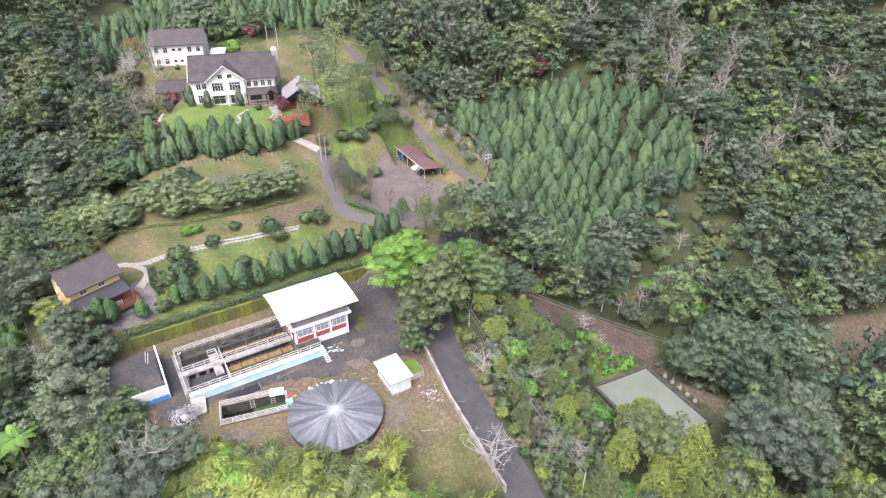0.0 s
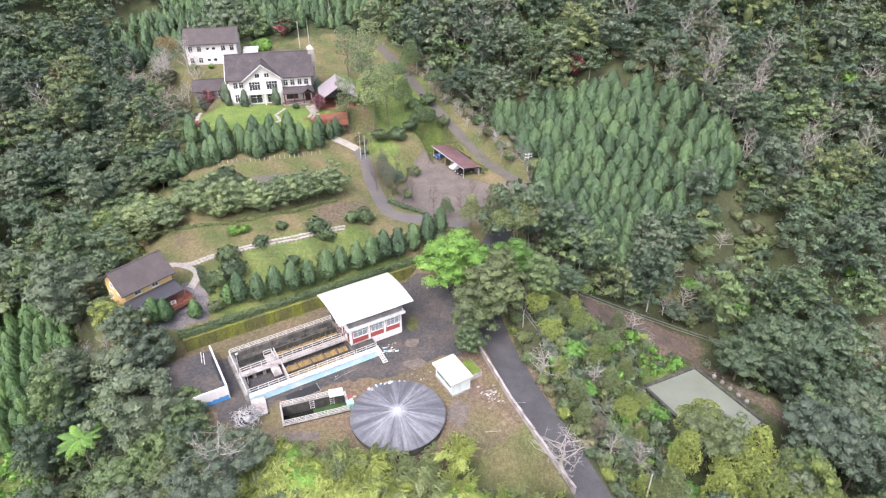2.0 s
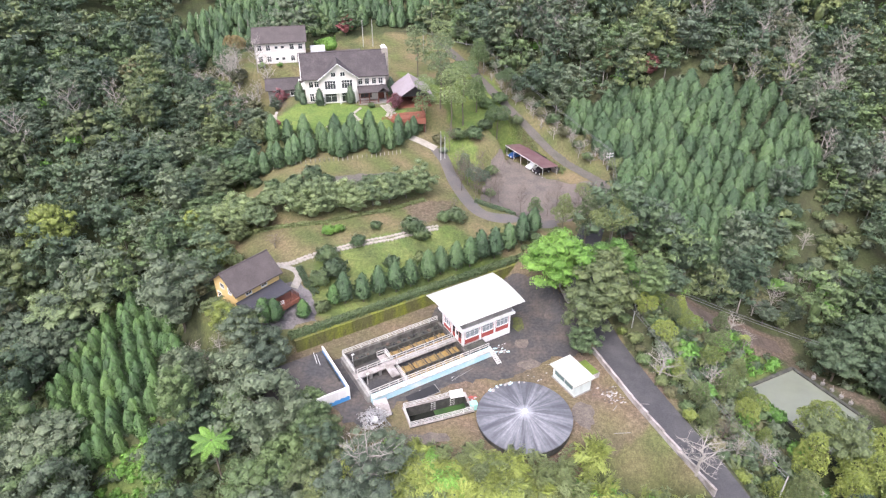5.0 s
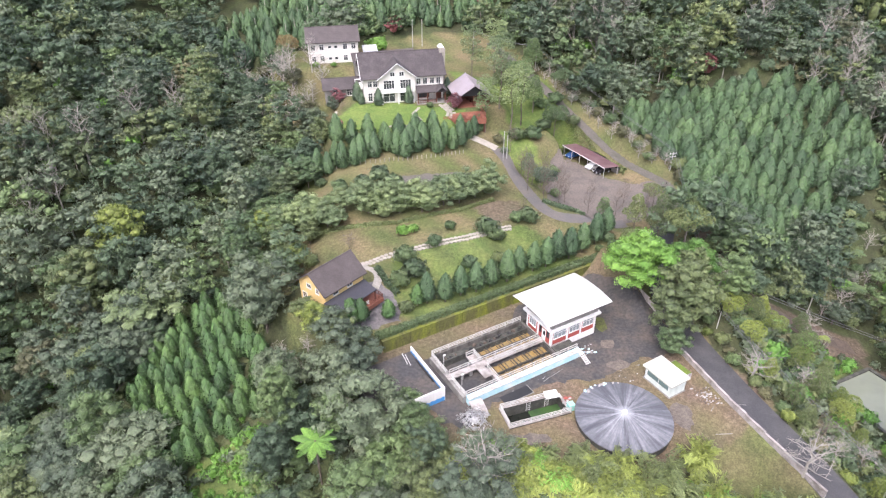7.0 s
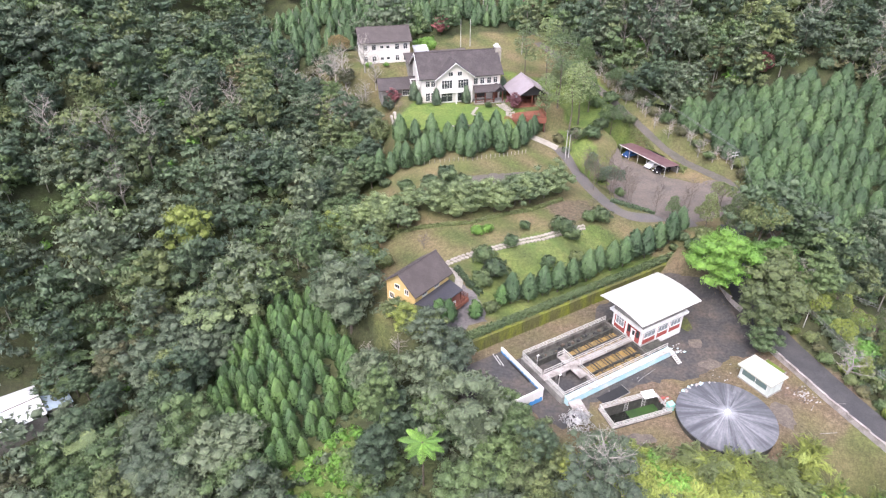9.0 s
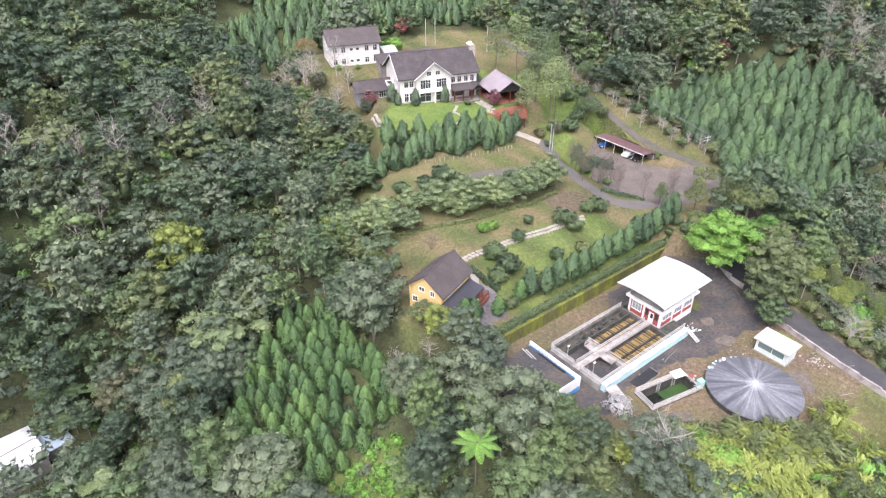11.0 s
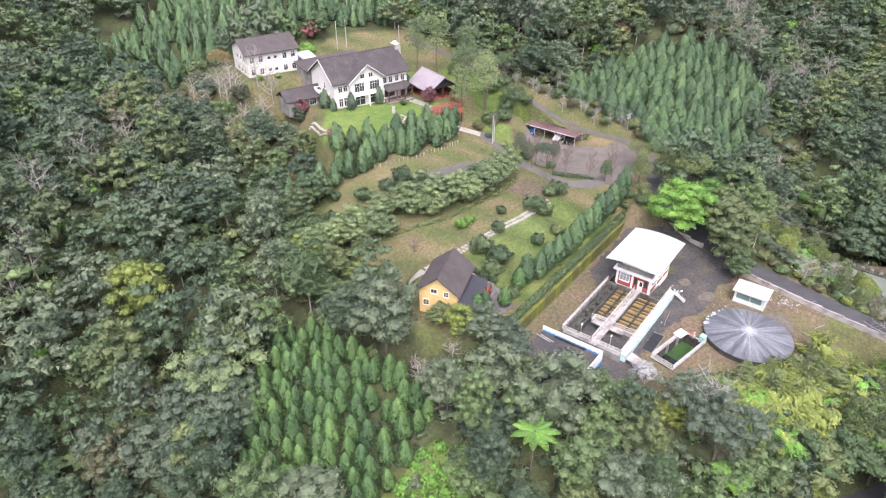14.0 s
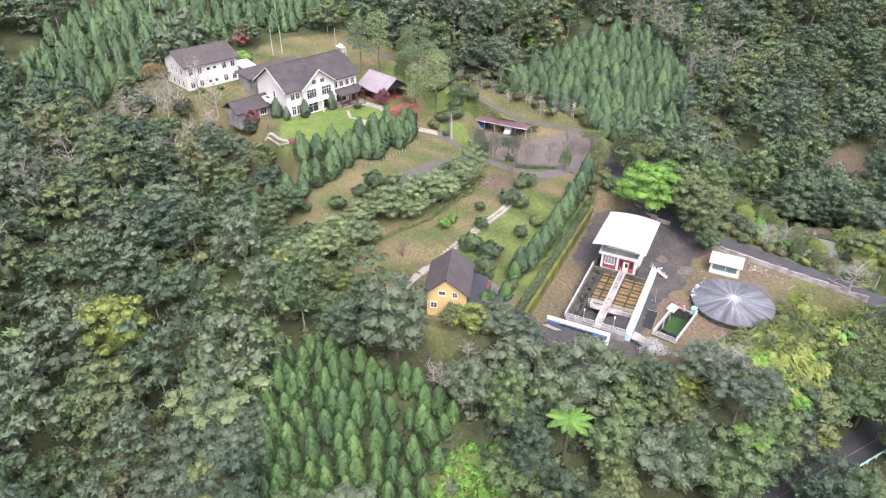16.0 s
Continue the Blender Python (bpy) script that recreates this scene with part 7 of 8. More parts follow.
for x, y, k, lf in ((-68, 128.5, 1.3, "deep"), (-63, 124, 1.8, "mid"), (-58, 123.5, 1.7, "deep"), (-54.5, 124.5, 2.0, "deep"), (-51.5, 122.5, 1.5, "deep"), (-70, 122.5, 1.8, "deep"), (-65, 120.5, 1.5, "mid"),
                    (-48.2, 99.7, 1.9, "deep"), (-46.4, 96.2, 2.1, "deep"), (-48.8, 94.2, 1.7, "deep"), (-42.9, 103.5, 1.3, "mid"), (-33.0, 107.5, 2.0, "deep"), (-31.2, 106.2, 1.6, "deep"), (-24.6, 112.6, 1.8, "deep"), (-27, 112, 1.4, "mid"),
                    (-36.5, 99.5, 1.3, "mid"), (-31, 101.5, 1.3, "olive"), (-70, 107, 2.2, "yellow"), (-66.5, 104, 1.6, "olive"), (-59, 105.5, 1.5, "rust"), (-40, 108, 1.1, "mid"), (-49, 107, 1.2, "lime"), (-47, 107.5, 1.0, "lime"),
                    (-44.6, 91.2, 1.3, "mid"), (-47.5, 88.3, 1.2, "olive"), (-25, 118, 1.1, "rust"), (-22, 104.5, 0.9, "mid"), (-17, 128, 1.2, "mid"), (-19, 136, 1.4, "deep"), (-16, 139.5, 1.5, "mid"), (-24, 146, 1.9, "deep"), (-20, 147, 2.0, "mid"),
                    (-17, 151, 1.8, "deep"), (-44.5, 151.3, 0.9, "mid"), (-66, 152.5, 1.2, "rust"), (-66.5, 142, 0.9, "rust"), (-64.8, 140, 0.9, "pink"), (-74.5, 170.5, 0.8, "lime"), (-70, 170.6, 0.75, "lime"), (-13, 161, 1.9, "mid"), (-9, 155, 1.5, "olive"),
                    (-27.5, 59.0, 1.2, "grey"), (-6, 57.5, 1.3, "lime"), (-30, 58.5, 1.2, "lime"), (-59.5, 186, 2.6, "lime"), (-61.5, 187, 2.0, "lime")):
    if lf == "rust":
        bare_tree(4 + int(4 * RNG.random()), x, y, 2.2 * k, 1.3 * k, "leafless brown shrub on the terrace", BARK)
        continue
    tree("bush", int(RNG.random() * 3), "hedge" if lf == "deep" else lf, x, y, k, {"deep": "dark green rounded garden shrub", "mid": "mid green rounded shrub", "lime": "bright green leafy shrub", "pink": "pink flowering garden shrub"}.get(lf, "straggly olive and brown shrub"), "shrub", name="shrub")
for x, y, k, lf in ((-63.2, 83.0, 0.5, "olive"), (-61.0, 80.5, 0.6, "yellow"), (-57.5, 79.2, 0.62, "olive"), (-54, 79.5, 0.5, "olive"), (-68, 88.5, 0.5, "rust"), (-69.5, 94, 0.6, "olive"), (-72, 100, 0.7, "olive"), (-71, 108, 0.65, "olive"), (-76, 113, 0.8, "mid"),
                    (-71, 130, 0.8, "mid"), (-72, 138, 0.85, "deep"), (-70, 145, 0.7, "olive"), (-73, 152, 0.75, "grey"), (-75, 159, 0.6, "rust"), (-68.5, 156.5, 0.4, "grey"), (-80, 166, 0.6, "rust"), (-86, 178, 0.7, "grey"),
                    (-76, 127, 0.8, "olive"), (-73, 109.5, 0.7, "olive"), (-79, 121, 0.85, "mid"), (-80.5, 134, 0.9, "grey"), (-77.5, 115, 0.75, "yellow"), (-70.5, 104, 0.55, "yellow"), (-74.5, 122, 0.7, "mid"), (-78, 139, 0.8, "deep"), (-74, 131, 0.65, "olive"), (-81, 127, 0.9, "deep"), (-69.5, 100, 0.6, "olive"), (-75, 104, 0.7, "mid"), (-77, 145, 0.75, "mid"), (-74, 148.5, 0.6, "grey"), (-80, 109, 0.8, "grey"), (-67.5, 110.5, 0.5, "olive")):
    tree("broad", int(RNG.random() * 6), lf, x, y, k, "leafy tree at the edge of the garden", group="garden edge trees")
for x, y, k in ((-56.2, 84.2, 0.86), (-54.6, 84.9, 0.8), (-50.2, 86.2, 0.66), (-45.6, 89.8, 0.7)):
    tree("ovate", 1, "young", x, y, k * 1.15, "bright green pointed conifer beside the cottage", "conifer", name="conifer", squash=0.85)
for x, y, k in ((-37.5, 141.8, 0.8), (-35.5, 143.0, 0.72), (-34.2, 144.8, 0.8), (-33.0, 146.8, 0.7)):
    tree("slim", 1, "cedar", x, y, k, "dense green conifer in front of the timber deck", "conifer", name="conifer")
for x, y, k in ((-56.9, 152.4, 0.62), (-49.7, 153.9, 0.64), (-62.3, 155.5, 0.7), (-61.0, 152.9, 0.45), (-40.4, 160.6, 0.66)):
    tree("slim", 2, "deep", x, y, k * 1.15, "slim dark clipped cypress against the villa", "cypress", name="cypress")
for x, y, k in ((-67.5, 157.5, 0.42), (-38.6, 149.8, 0.42), (-56, 196, 0.55), (-30, 205, 0.6), (24, 162, 0.6)):
    tree("broad", 2, "pink", x, y, k, "small pink-red flowering tree", name="blossom_tree")
tree("airy", 0, "amber", -82.5, 175.5, 0.72, "amber autumn tree beside the guest house")
for x, y, k, lf in ((-73.2, 153.8, 0.5, "mid"), (-75.5, 157, 0.55, "grey"), (-78.5, 163.5, 0.6, "olive"), (-84, 166.5, 0.75, "mid"), (-89.5, 168.5, 0.85, "deep"), (-95, 170.5, 0.9, "deep"), (-87.5, 189, 0.6, "grey"), (-101, 184, 0.8, "mid")):
    tree("broad", int(RNG.random() * 6), lf, x, y, k, "leafy tree on the slope beside the villa", group="garden edge trees")
for i, (x, y, k) in enumerate(((-28.0, 151.5, 1.15), (-25.5, 147, 1.1), (-31.5, 146.5, 0.9), (-28, 171, 1.1), (-22.5, 152, 1.0), (-34, 170, 1.0))):
    pine = thing("pine", "tall thin pine with a bare trunk and open crown", "tree", pose(x, y, ground_at(x, y) - 0.3, 0, 0, 60 * i) @ Matrix.Diagonal((k, k, k, 1)), "tall pines by the pavilion")
    if i == 0:
        r = np.random.default_rng(77)
        PINE_TRUNK = limb_mesh(r, 15, 2.4, 0.2, 9, 0.4, low=0.62)
        PINE_CROWN = leaf_mesh("crown", lobe_crown([(2.5 * math.cos(2.4 * j) * (1.15 - 0.06 * j) * (0.3 + r.random()), 2.5 * math.sin(2.4 * j) * (1.15 - 0.06 * j) * (0.3 + r.random()), 8.2 + 0.52 * j + 0.4 * r.normal(), 1.7, 1.7, 0.75) for j in range(14)], 6.5, 0.44, 0.22, r, low=-0.7, tilt=0.9), [LEAF["pale"]])
    part("trunk", PINE_TRUNK, None, pine)
    part("crown", PINE_CROWN, None, pine)


def hedge(name, label, line, width, height, leaf, base=None):
    """A clipped hedge: leaves over a long box."""
    rng = np.random.default_rng(len(label))
    P, N = [], []
    for (ax, ay), (bx, by) in zip(line, line[1:]):
        L = math.hypot(bx - ax, by - ay)
        n = int(L * (width + 2 * height) * 60)
        s, side = rng.random(n), rng.random(n) * (width + 2 * height)
        top = (side > height) & (side < height + width)
        off = np.where(top, side - height - width / 2, np.where(side <= height, -width / 2, width / 2)) + 0.09 * rng.normal(size=n)
        h = np.where(top, height, np.where(side <= height, side, side - height - width)) + 0.07 * rng.normal(size=n)
        tx, ty = (bx - ax) / L, (by - ay) / L
        x, y = ax + (bx - ax) * s - ty * off, ay + (by - ay) * s + tx * off
        z = (ground_height(x, y) if base is None else base) + h
        P.append(np.stack([x, y, z], -1))
        sg = np.where(top, 0, np.sign(off))
        N.append(np.stack([-ty * sg, tx * sg, np.where(top, 1.0, 0.1)], -1))
    me = leaf_mesh(name, leaf_faces(np.concatenate(P), np.concatenate(N), 0.36, 0.24, rng, 0.6), [LEAF[leaf]])
    return tagged(new(name, me), label, "hedge")


hedge("hedge", "long clipped green hedge along the top of the retaining wall", [site(-6.5, -6.9), site(43.5, -6.9)], 1.1, 0.9, "hedge", base=2.3)
hedge("hedge", "clipped hedge beside the cottage garden", [(-53.2, 98.2), (-50.8, 93.5), (-49.0, 91.5)], 0.8, 0.8, "hedge")
hedge("hedge", "low hedge at the foot of the pale tree row", [(-72, 113.5), (-58, 111), (-50, 110.2), (-38, 114), (-31, 119.5)], 0.6, 0.4, "olive")
hedge("hedge", "low hedge beside the parking area", [(-20.5, 121.5), (-17, 119.2), (-12.5, 117.2)], 0.8, 0.6, "deep")

hedge("hedge", "low grassy hedge between the lane and the carport", [(-12.5, 158.5), (-6, 150), (1.0, 139.5)], 0.9, 0.5, "olive")
for i in range(26):
    y = 137 + 1.55 * i
    x = float(np.interp(y, [p[1] for p in LANE[7:]], [p[0] for p in LANE[7:]])) + 3.0 + 2.6 * (0.5 + 0.5 * math.sin(2.7 * i))
    if not inside(CEDARS_EAST, np.array([x]), np.array([y]))[0]:
        bare_tree(i % 4, x, y, 2.6 + 1.4 * math.sin(1.9 * i) ** 2, 1.9, "leafless brown brush on the bank above the lane", BARK)

POND_WEEDS = [(24, 95.5), (32, 97.5), (38.5, 94.5), (28, 89)]
WEEDS = [(-80, 67.5), (-70, 71.5), (-65, 67), (-69, 58), (-80, 56)]

for i in range(17):
    y = 57 + 2.2 * i
    x = float(np.interp(y, [p[1] for p in sorted(LANE, key=lambda p: p[1])], [p[0] for p in sorted(LANE, key=lambda p: p[1])])) + 4.0 + 0.7 * math.sin(2.3 * i)
    tree("bush", i % 3, ("olive", "yellow", "mid", "rust")[i % 4], x, y, 0.8 + 0.35 * math.sin(1.7 * i) ** 2, "straggly olive shrub on the lane's verge", "shrub", name="shrub")
for i, (x, y, a, b) in enumerate(spaced(FERN_SLOPE, 3.6, 37, 0.28)):
    if a < 0.2:
        bare_tree(i % 4, x, y, 3.5 + 3.0 * b, 2.2 + 1.2 * b, "leafless brown sapling on the ferny slope", BARK)
    elif a < 0.42:
        tree("broad", i % 6, ("olive", "mid", "grey")[int(3 * b)], x, y, 0.45 + 0.2 * b, "small leafy tree on the ferny slope", group="trees on the ferny slope")
    else:
        tree("bush", i % 3, ("mid", "olive", "grey", "rust", "weed")[int(5 * b)], x, y, 1.2 + 0.8 * b, "tangled shrub on the ferny slope", "shrub", name="shrub")
SCRUB = [(4.5, 101), (6.0, 90), (9, 74), (14, 60), (17, 53), (30, 58), (27, 72), (24, 84), (23, 94), (14, 98)]
for i, (x, y, a, b) in enumerate(spaced(SCRUB, 4.4, 27, 0.25)):
    if along(LANE, np.array([x]), np.array([y]))[0][0] < 3.6:
        continue
    if a < 0.13:
        bare_tree(i % 4, x, y, 3.5 + 2.5 * b, 2.0 + 1.2 * b, "leafless reddish brown sapling in the scrub", BARK)
    elif a < 0.7:
        tree("airy", i % 2, "yellow" if b < 0.6 else "olive", x, y, 0.34 + 0.25 * b, "open yellow green sapling in the scrub", group="scrub saplings")
    else:
        tree("bush", i % 3, ("olive", "yellow", "weed")[int(b * 3)], x, y, 1.1 + 0.8 * b, "straggly olive and brown shrub", "shrub", name="shrub")

# ---- the woods ----
def in_woods(x, y):
    keep = ~inside(SPUR, x, y) & ~inside(POND_OPEN, x, y)
    for dx, dy in ((0, 4.5), (3, 2), (-3, 2)):
        keep &= ~inside(SPUR, x + dx, y + dy) | (y > 90)
    keep &= ~inside(CEDARS_EAST, x, y) & ~inside(CEDARS_WEST, x, y)
    keep &= along(LANE, x, y)[0] > np.where(y < 95, 7.5, 4.2)
    keep &= along(VALLEY_ROAD, x, y)[0] > 4.6
    keep &= along(TRACK, x, y)[0] > 5
    keep &= ~inside([(-140, 74), (-124, 74), (-119, 79), (-122, 86), (-131, 88), (-141, 84)], x, y)
    keep &= ~inside(WEEDS, x, y)
    keep &= ~inside([(70, 92), (92, 90), (97, 106), (72, 104)], x, y)
    keep &= ~inside(SCRUB, x, y)
    keep &= ~inside(NORTH_CONIFERS, x, y) & ~inside(FERN_SLOPE, x, y)
    return keep


def scatter(x0, x1, y0, y1, gap, seed):
    rng = np.random.default_rng(seed)
    gx, gy = np.meshgrid(np.arange(x0, x1, gap), np.arange(y0, y1, gap * 0.87))
    gx = gx + (np.arange(gx.shape[0]) % 2)[:, None] * gap / 2
    x, y = (gx + gap * 0.3 * rng.normal(size=gx.shape)).ravel(), (gy + gap * 0.3 * rng.normal(size=gx.shape)).ravel()
    keep = in_woods(x, y)
    return x[keep], y[keep], rng


SPECIES = [("broad", "deep", 0.24), ("broad", "mid", 0.15), ("broad", "grey", 0.22), ("tall", "deep", 0.1), ("tall", "olive", 0.07), ("flat", "grey", 0.08), ("broad", "olive", 0.08), ("flat", "mid", 0.04), ("tall", "mid", 0.03)]
SHARES = np.cumsum([s[2] for s in SPECIES]) / sum(s[2] for s in SPECIES)
WOOD_LABEL = {"deep": "dark green broadleaf forest tree", "mid": "mid green broadleaf forest tree", "grey": "grey green broadleaf forest tree", "olive": "olive green broadleaf forest tree",
              "yellow": "yellowish green broadleaf forest tree", "rust": "brown-leaved broad forest tree"}


def near_part(x, y):
    """The stretch of the plan next to the flight line, where single trees can be told apart."""
    return (y < 96) & (x > -122) & (x < 66)


NEAR = [(-96.9, 97.5, "flat", "pale", 1.2), (66.5, 97.5, "flat", "weed", 0.95)]
for x, y, kind, leaf, k in NEAR:
    tree(kind, 0, leaf, x, y, k, "wide-spreading pale green tree in the woods", group="forest trees")
xs, ys, rng = scatter(-150, 90, 36, 122, 6.0, 11)
for x, y in zip(xs, ys):
    if not near_part(x, y):
        continue
    kind, leaf, _ = SPECIES[int(np.searchsorted(SHARES, rng.random()))]
    n = len([1 for k in KINDS if k[0] == kind])
    k = 0.7 + 0.62 * rng.random()
    if x > 12 and y < 70 and rng.random() < 0.75:
        leaf = "olive" if rng.random() < 0.35 else "yellow"
    if kind == "tall":
        k *= 0.8
    if -60 < x < -15 and 52 < y < 72:
        k *= 0.62
    tree(kind, int(rng.random() * n), leaf, x, y, k, WOOD_LABEL.get(leaf, "leafy green forest tree"), group="forest trees", squash=0.85 + 0.6 * rng.random())


for x, y, a, b in spaced(BANK, 3.9, 19, 0.25):
    g = ground_at(x, y)
    if y > 49.5 and x > -31:
        continue
    tree("broad" if a < 0.6 else "airy", int(b * 2), ("mid", "olive", "grey", "olive", "mid", "yellow")[int(b * 6)] if x > -40 else ("grey", "olive", "mid")[int(b * 3)], x, y, min(1.2, max(0.32, (2.6 - g) / 10.5)), "leafy tree on the steep bank below the yard", group="trees on the steep bank")


def far_woods():
    """The rest of the forest: too many trees to count, in one mesh."""
    far = {}
    for i in range(6):
        r = np.random.default_rng(600 + i)
        far["broad", i] = pad_crown(r, 4.1, 4.6, 0.85 + 0.14 * (i % 3), 22 + i, 26, 0.64, 0.36, size=(0.24, 0.4), inner=(7, 3), top=0.35, heart=0.26, fine=(4, 2))
        far["broad far", i] = pad_crown(r, 4.3, 4.4, 0.9 + 0.14 * (i % 3), 18 + i, 17, 0.86, 0.48, size=(0.26, 0.42), inner=(6, 3), top=0.35, heart=0.26, fine=(4, 2))
    for i in range(4):
        r = np.random.default_rng(700 + i)
        far["tall", i] = pad_crown(r, 3.1, 7.2, 1.7, 23 + i, 24, 0.64, 0.36, size=(0.26, 0.42), inner=(6, 4), heart=0.26, fine=(4, 2))
        far["tall far", i] = pad_crown(r, 3.3, 7.0, 1.7, 19 + i, 16, 0.86, 0.48, size=(0.28, 0.46), inner=(6, 3), heart=0.26, fine=(4, 2))
    for i in range(3):
        r = np.random.default_rng(800 + i)
        far["pointed", i] = tuft_crown(r, 7.6, 2.25, 52, 6, 0.8, 0.44, 0.04, 1.7, 7, 4)
    names = ["deep", "mid", "grey", "olive", "cedar", "rust"]
    V, S, O = [], [], []
    x, y, rng = scatter(-230, 190, 34, 232, 6.2, 12)
    keep = ~near_part(x, y) & (x > -75 - 0.75 * y) & (x < 15 + 1.05 * y)
    x, y = x[keep], y[keep]
    z = ground_height(x, y)
    conifers = [(p, q) for p, q, *_ in spaced(NORTH_CONIFERS, 3.4, 23, 0.25)]
    pointed = np.concatenate([np.zeros(len(x), bool), np.ones(len(conifers), bool)])
    x, y = np.concatenate([x, [c[0] for c in conifers]]), np.concatenate([y, [c[1] for c in conifers]])
    z = ground_height(x, y)
    ux, uy, _ = scatter(-22, 112, 146, 192, 6.4, 29)
    x, y, pointed = np.concatenate([x, ux]), np.concatenate([y, uy]), np.concatenate([pointed, np.zeros(len(ux), bool)])
    low = np.arange(len(x)) >= len(x) - len(ux)
    z = ground_height(x, y)
    for px, py, pz, spire, small in zip(x, y, z, pointed, low):
        kind = "pointed" if spire else ("tall" if rng.random() < (0.5 if py > 150 and px > -20 else 0.3) else "broad")
        slot = 4 if spire else int(np.searchsorted([0.38, 0.58, 0.84, 0.975], rng.random()))
        slot = 5 if slot == 4 and not spire else slot
        kind += " far" if py > 168 and not spire else ""
        k = (0.7 + 0.7 * rng.random() ** 1.5) * (0.72 if spire else 0.55 if small else 1.0)
        v = far[kind, int(rng.random() * len([1 for f in far if f[0] == kind]))]
        a = rng.random() * 6.283
        c, s = math.cos(a) * k, math.sin(a) * k
        V.append(np.stack([v[:, 0] * c - v[:, 1] * s + px, v[:, 0] * s + v[:, 1] * c + py, v[:, 2] * k * (0.9 + 0.3 * rng.random()) + pz, v[:, 3] * c / k - v[:, 4] * s / k, v[:, 3] * s / k + v[:, 4] * c / k, v[:, 5]], -1))
        S.append(np.full(len(v) // 3, slot))
        O.append(np.full(len(v) // 3, rng.random()))
    me = leaf_mesh("far_woods", np.concatenate(V), [LEAF[n] for n in names], np.concatenate(S))
    me.attributes.new("tone", "FLOAT", "FACE").data.foreach_set("value", np.concatenate(O).astype(np.float32))
    tagged(new("far_woods", me), "dense mixed broadleaf forest covering the hillsides", "forest", kind="stuff")
    tv, tq = [], []
    for px, py, pz in zip(x, y, z):
        if rng.random() < 0.5:
            w, h = 0.14, 6.0
            k = len(tv)
            tv += [(px - w, py, pz - 1), (px + w, py - w, pz - 1), (px + w * 0.6, py - w * 0.6, pz + h), (px - w * 0.6, py, pz + h), (px, py + w, pz - 1), (px, py + w * 0.6, pz + h)]
            tq += [(k, k + 1, k + 2, k + 3), (k + 1, k + 4, k + 5, k + 2), (k + 4, k, k + 3, k + 5)]
    tagged(new("far_trunks", mesh_of("far_trunks", tv, tq, [PALE_BARK])), "pale trunks standing in the far forest", "tree trunks", kind="stuff")


def undergrowth():
    rng = np.random.default_rng(31)
    tpl = []
    for i in range(4):
        r = np.random.default_rng(900 + i)
        tpl.append(dome_crown(r, 1.7, 0.7, 0.7, 64, 0.6, 0.4, 9, grain=(6, 2), low=-0.1))
    names = ["mid", "olive", "grey", "weed", "rust", "deep", "yellow"]
    V, S = [], []
    x, y, _ = scatter(-135, 85, 40, 112, 3.5, 13)
    fx, fy, _ = scatter(-190, -72, 95, 175, 4.2, 14)
    ex, ey, _ = scatter(-25, 120, 108, 215, 4.6, 15)
    x, y = np.concatenate([x, fx, ex]), np.concatenate([y, fy, ey])
    extra = [(a, b) for a, b, *_ in spaced(WEEDS, 1.7, 17)] + [(a, b) for a, b, *_ in spaced(POND_WEEDS, 1.5, 12)] + [(a, b) for a, b, *_ in spaced(CEDARS_WEST, 2.3, 6)] + [(a, b) for a, b, *_ in spaced([(-40, 60), (-34, 58.5), (-14, 56.5), (2, 54), (4, 51), (-30, 55), (-40, 56)], 2.0, 18)] + [(a, b) for a, b, *_ in spaced([(4.5, 104), (6.0, 90), (8.5, 74), (13.5, 60), (17, 52), (24, 56), (27, 72), (26, 88), (14, 95)], 1.75, 16)]
    x, y = np.concatenate([x, [e[0] for e in extra]]), np.concatenate([y, [e[1] for e in extra]])
    z = ground_height(x, y)
    west, weedy = inside(CEDARS_WEST, x, y), inside(WEEDS, x, y) | inside(POND_WEEDS, x, y) | ((y < 62) & (x > -41) & (x < 5) & (y > 51 - 0.12 * x))
    for px, py, pz, w, wd in zip(x, y, z, west, weedy):
        v = tpl[int(rng.random() * 4)]
        k = (0.6 + 0.95 * rng.random()) * (1.5 if py > 122 else 1.0) * (0.5 if w else 0.75 if wd else 1.0)
        a = rng.random() * 6.283
        c, s = math.cos(a) * k, math.sin(a) * k
        V.append(np.stack([v[:, 0] * c - v[:, 1] * s + px, v[:, 0] * s + v[:, 1] * c + py, v[:, 2] * k + pz - 0.2, v[:, 3] * c / k - v[:, 4] * s / k, v[:, 3] * s / k + v[:, 4] * c / k, v[:, 5]], -1))
        slot = (3 if px < -60 or px > 20 else 6) if wd and rng.random() < 0.85 else (3 if rng.random() < 0.15 else 5) if w else int(np.searchsorted([0.3, 0.5, 0.7, 0.76, 0.84], rng.random()))
        S.append(np.full(len(v) // 3, slot))
    me = leaf_mesh("undergrowth", np.concatenate(V), [LEAF[n] for n in names], np.concatenate(S))
    tagged(new("undergrowth", me), "tangled green undergrowth beneath the trees", "undergrowth", kind="stuff")


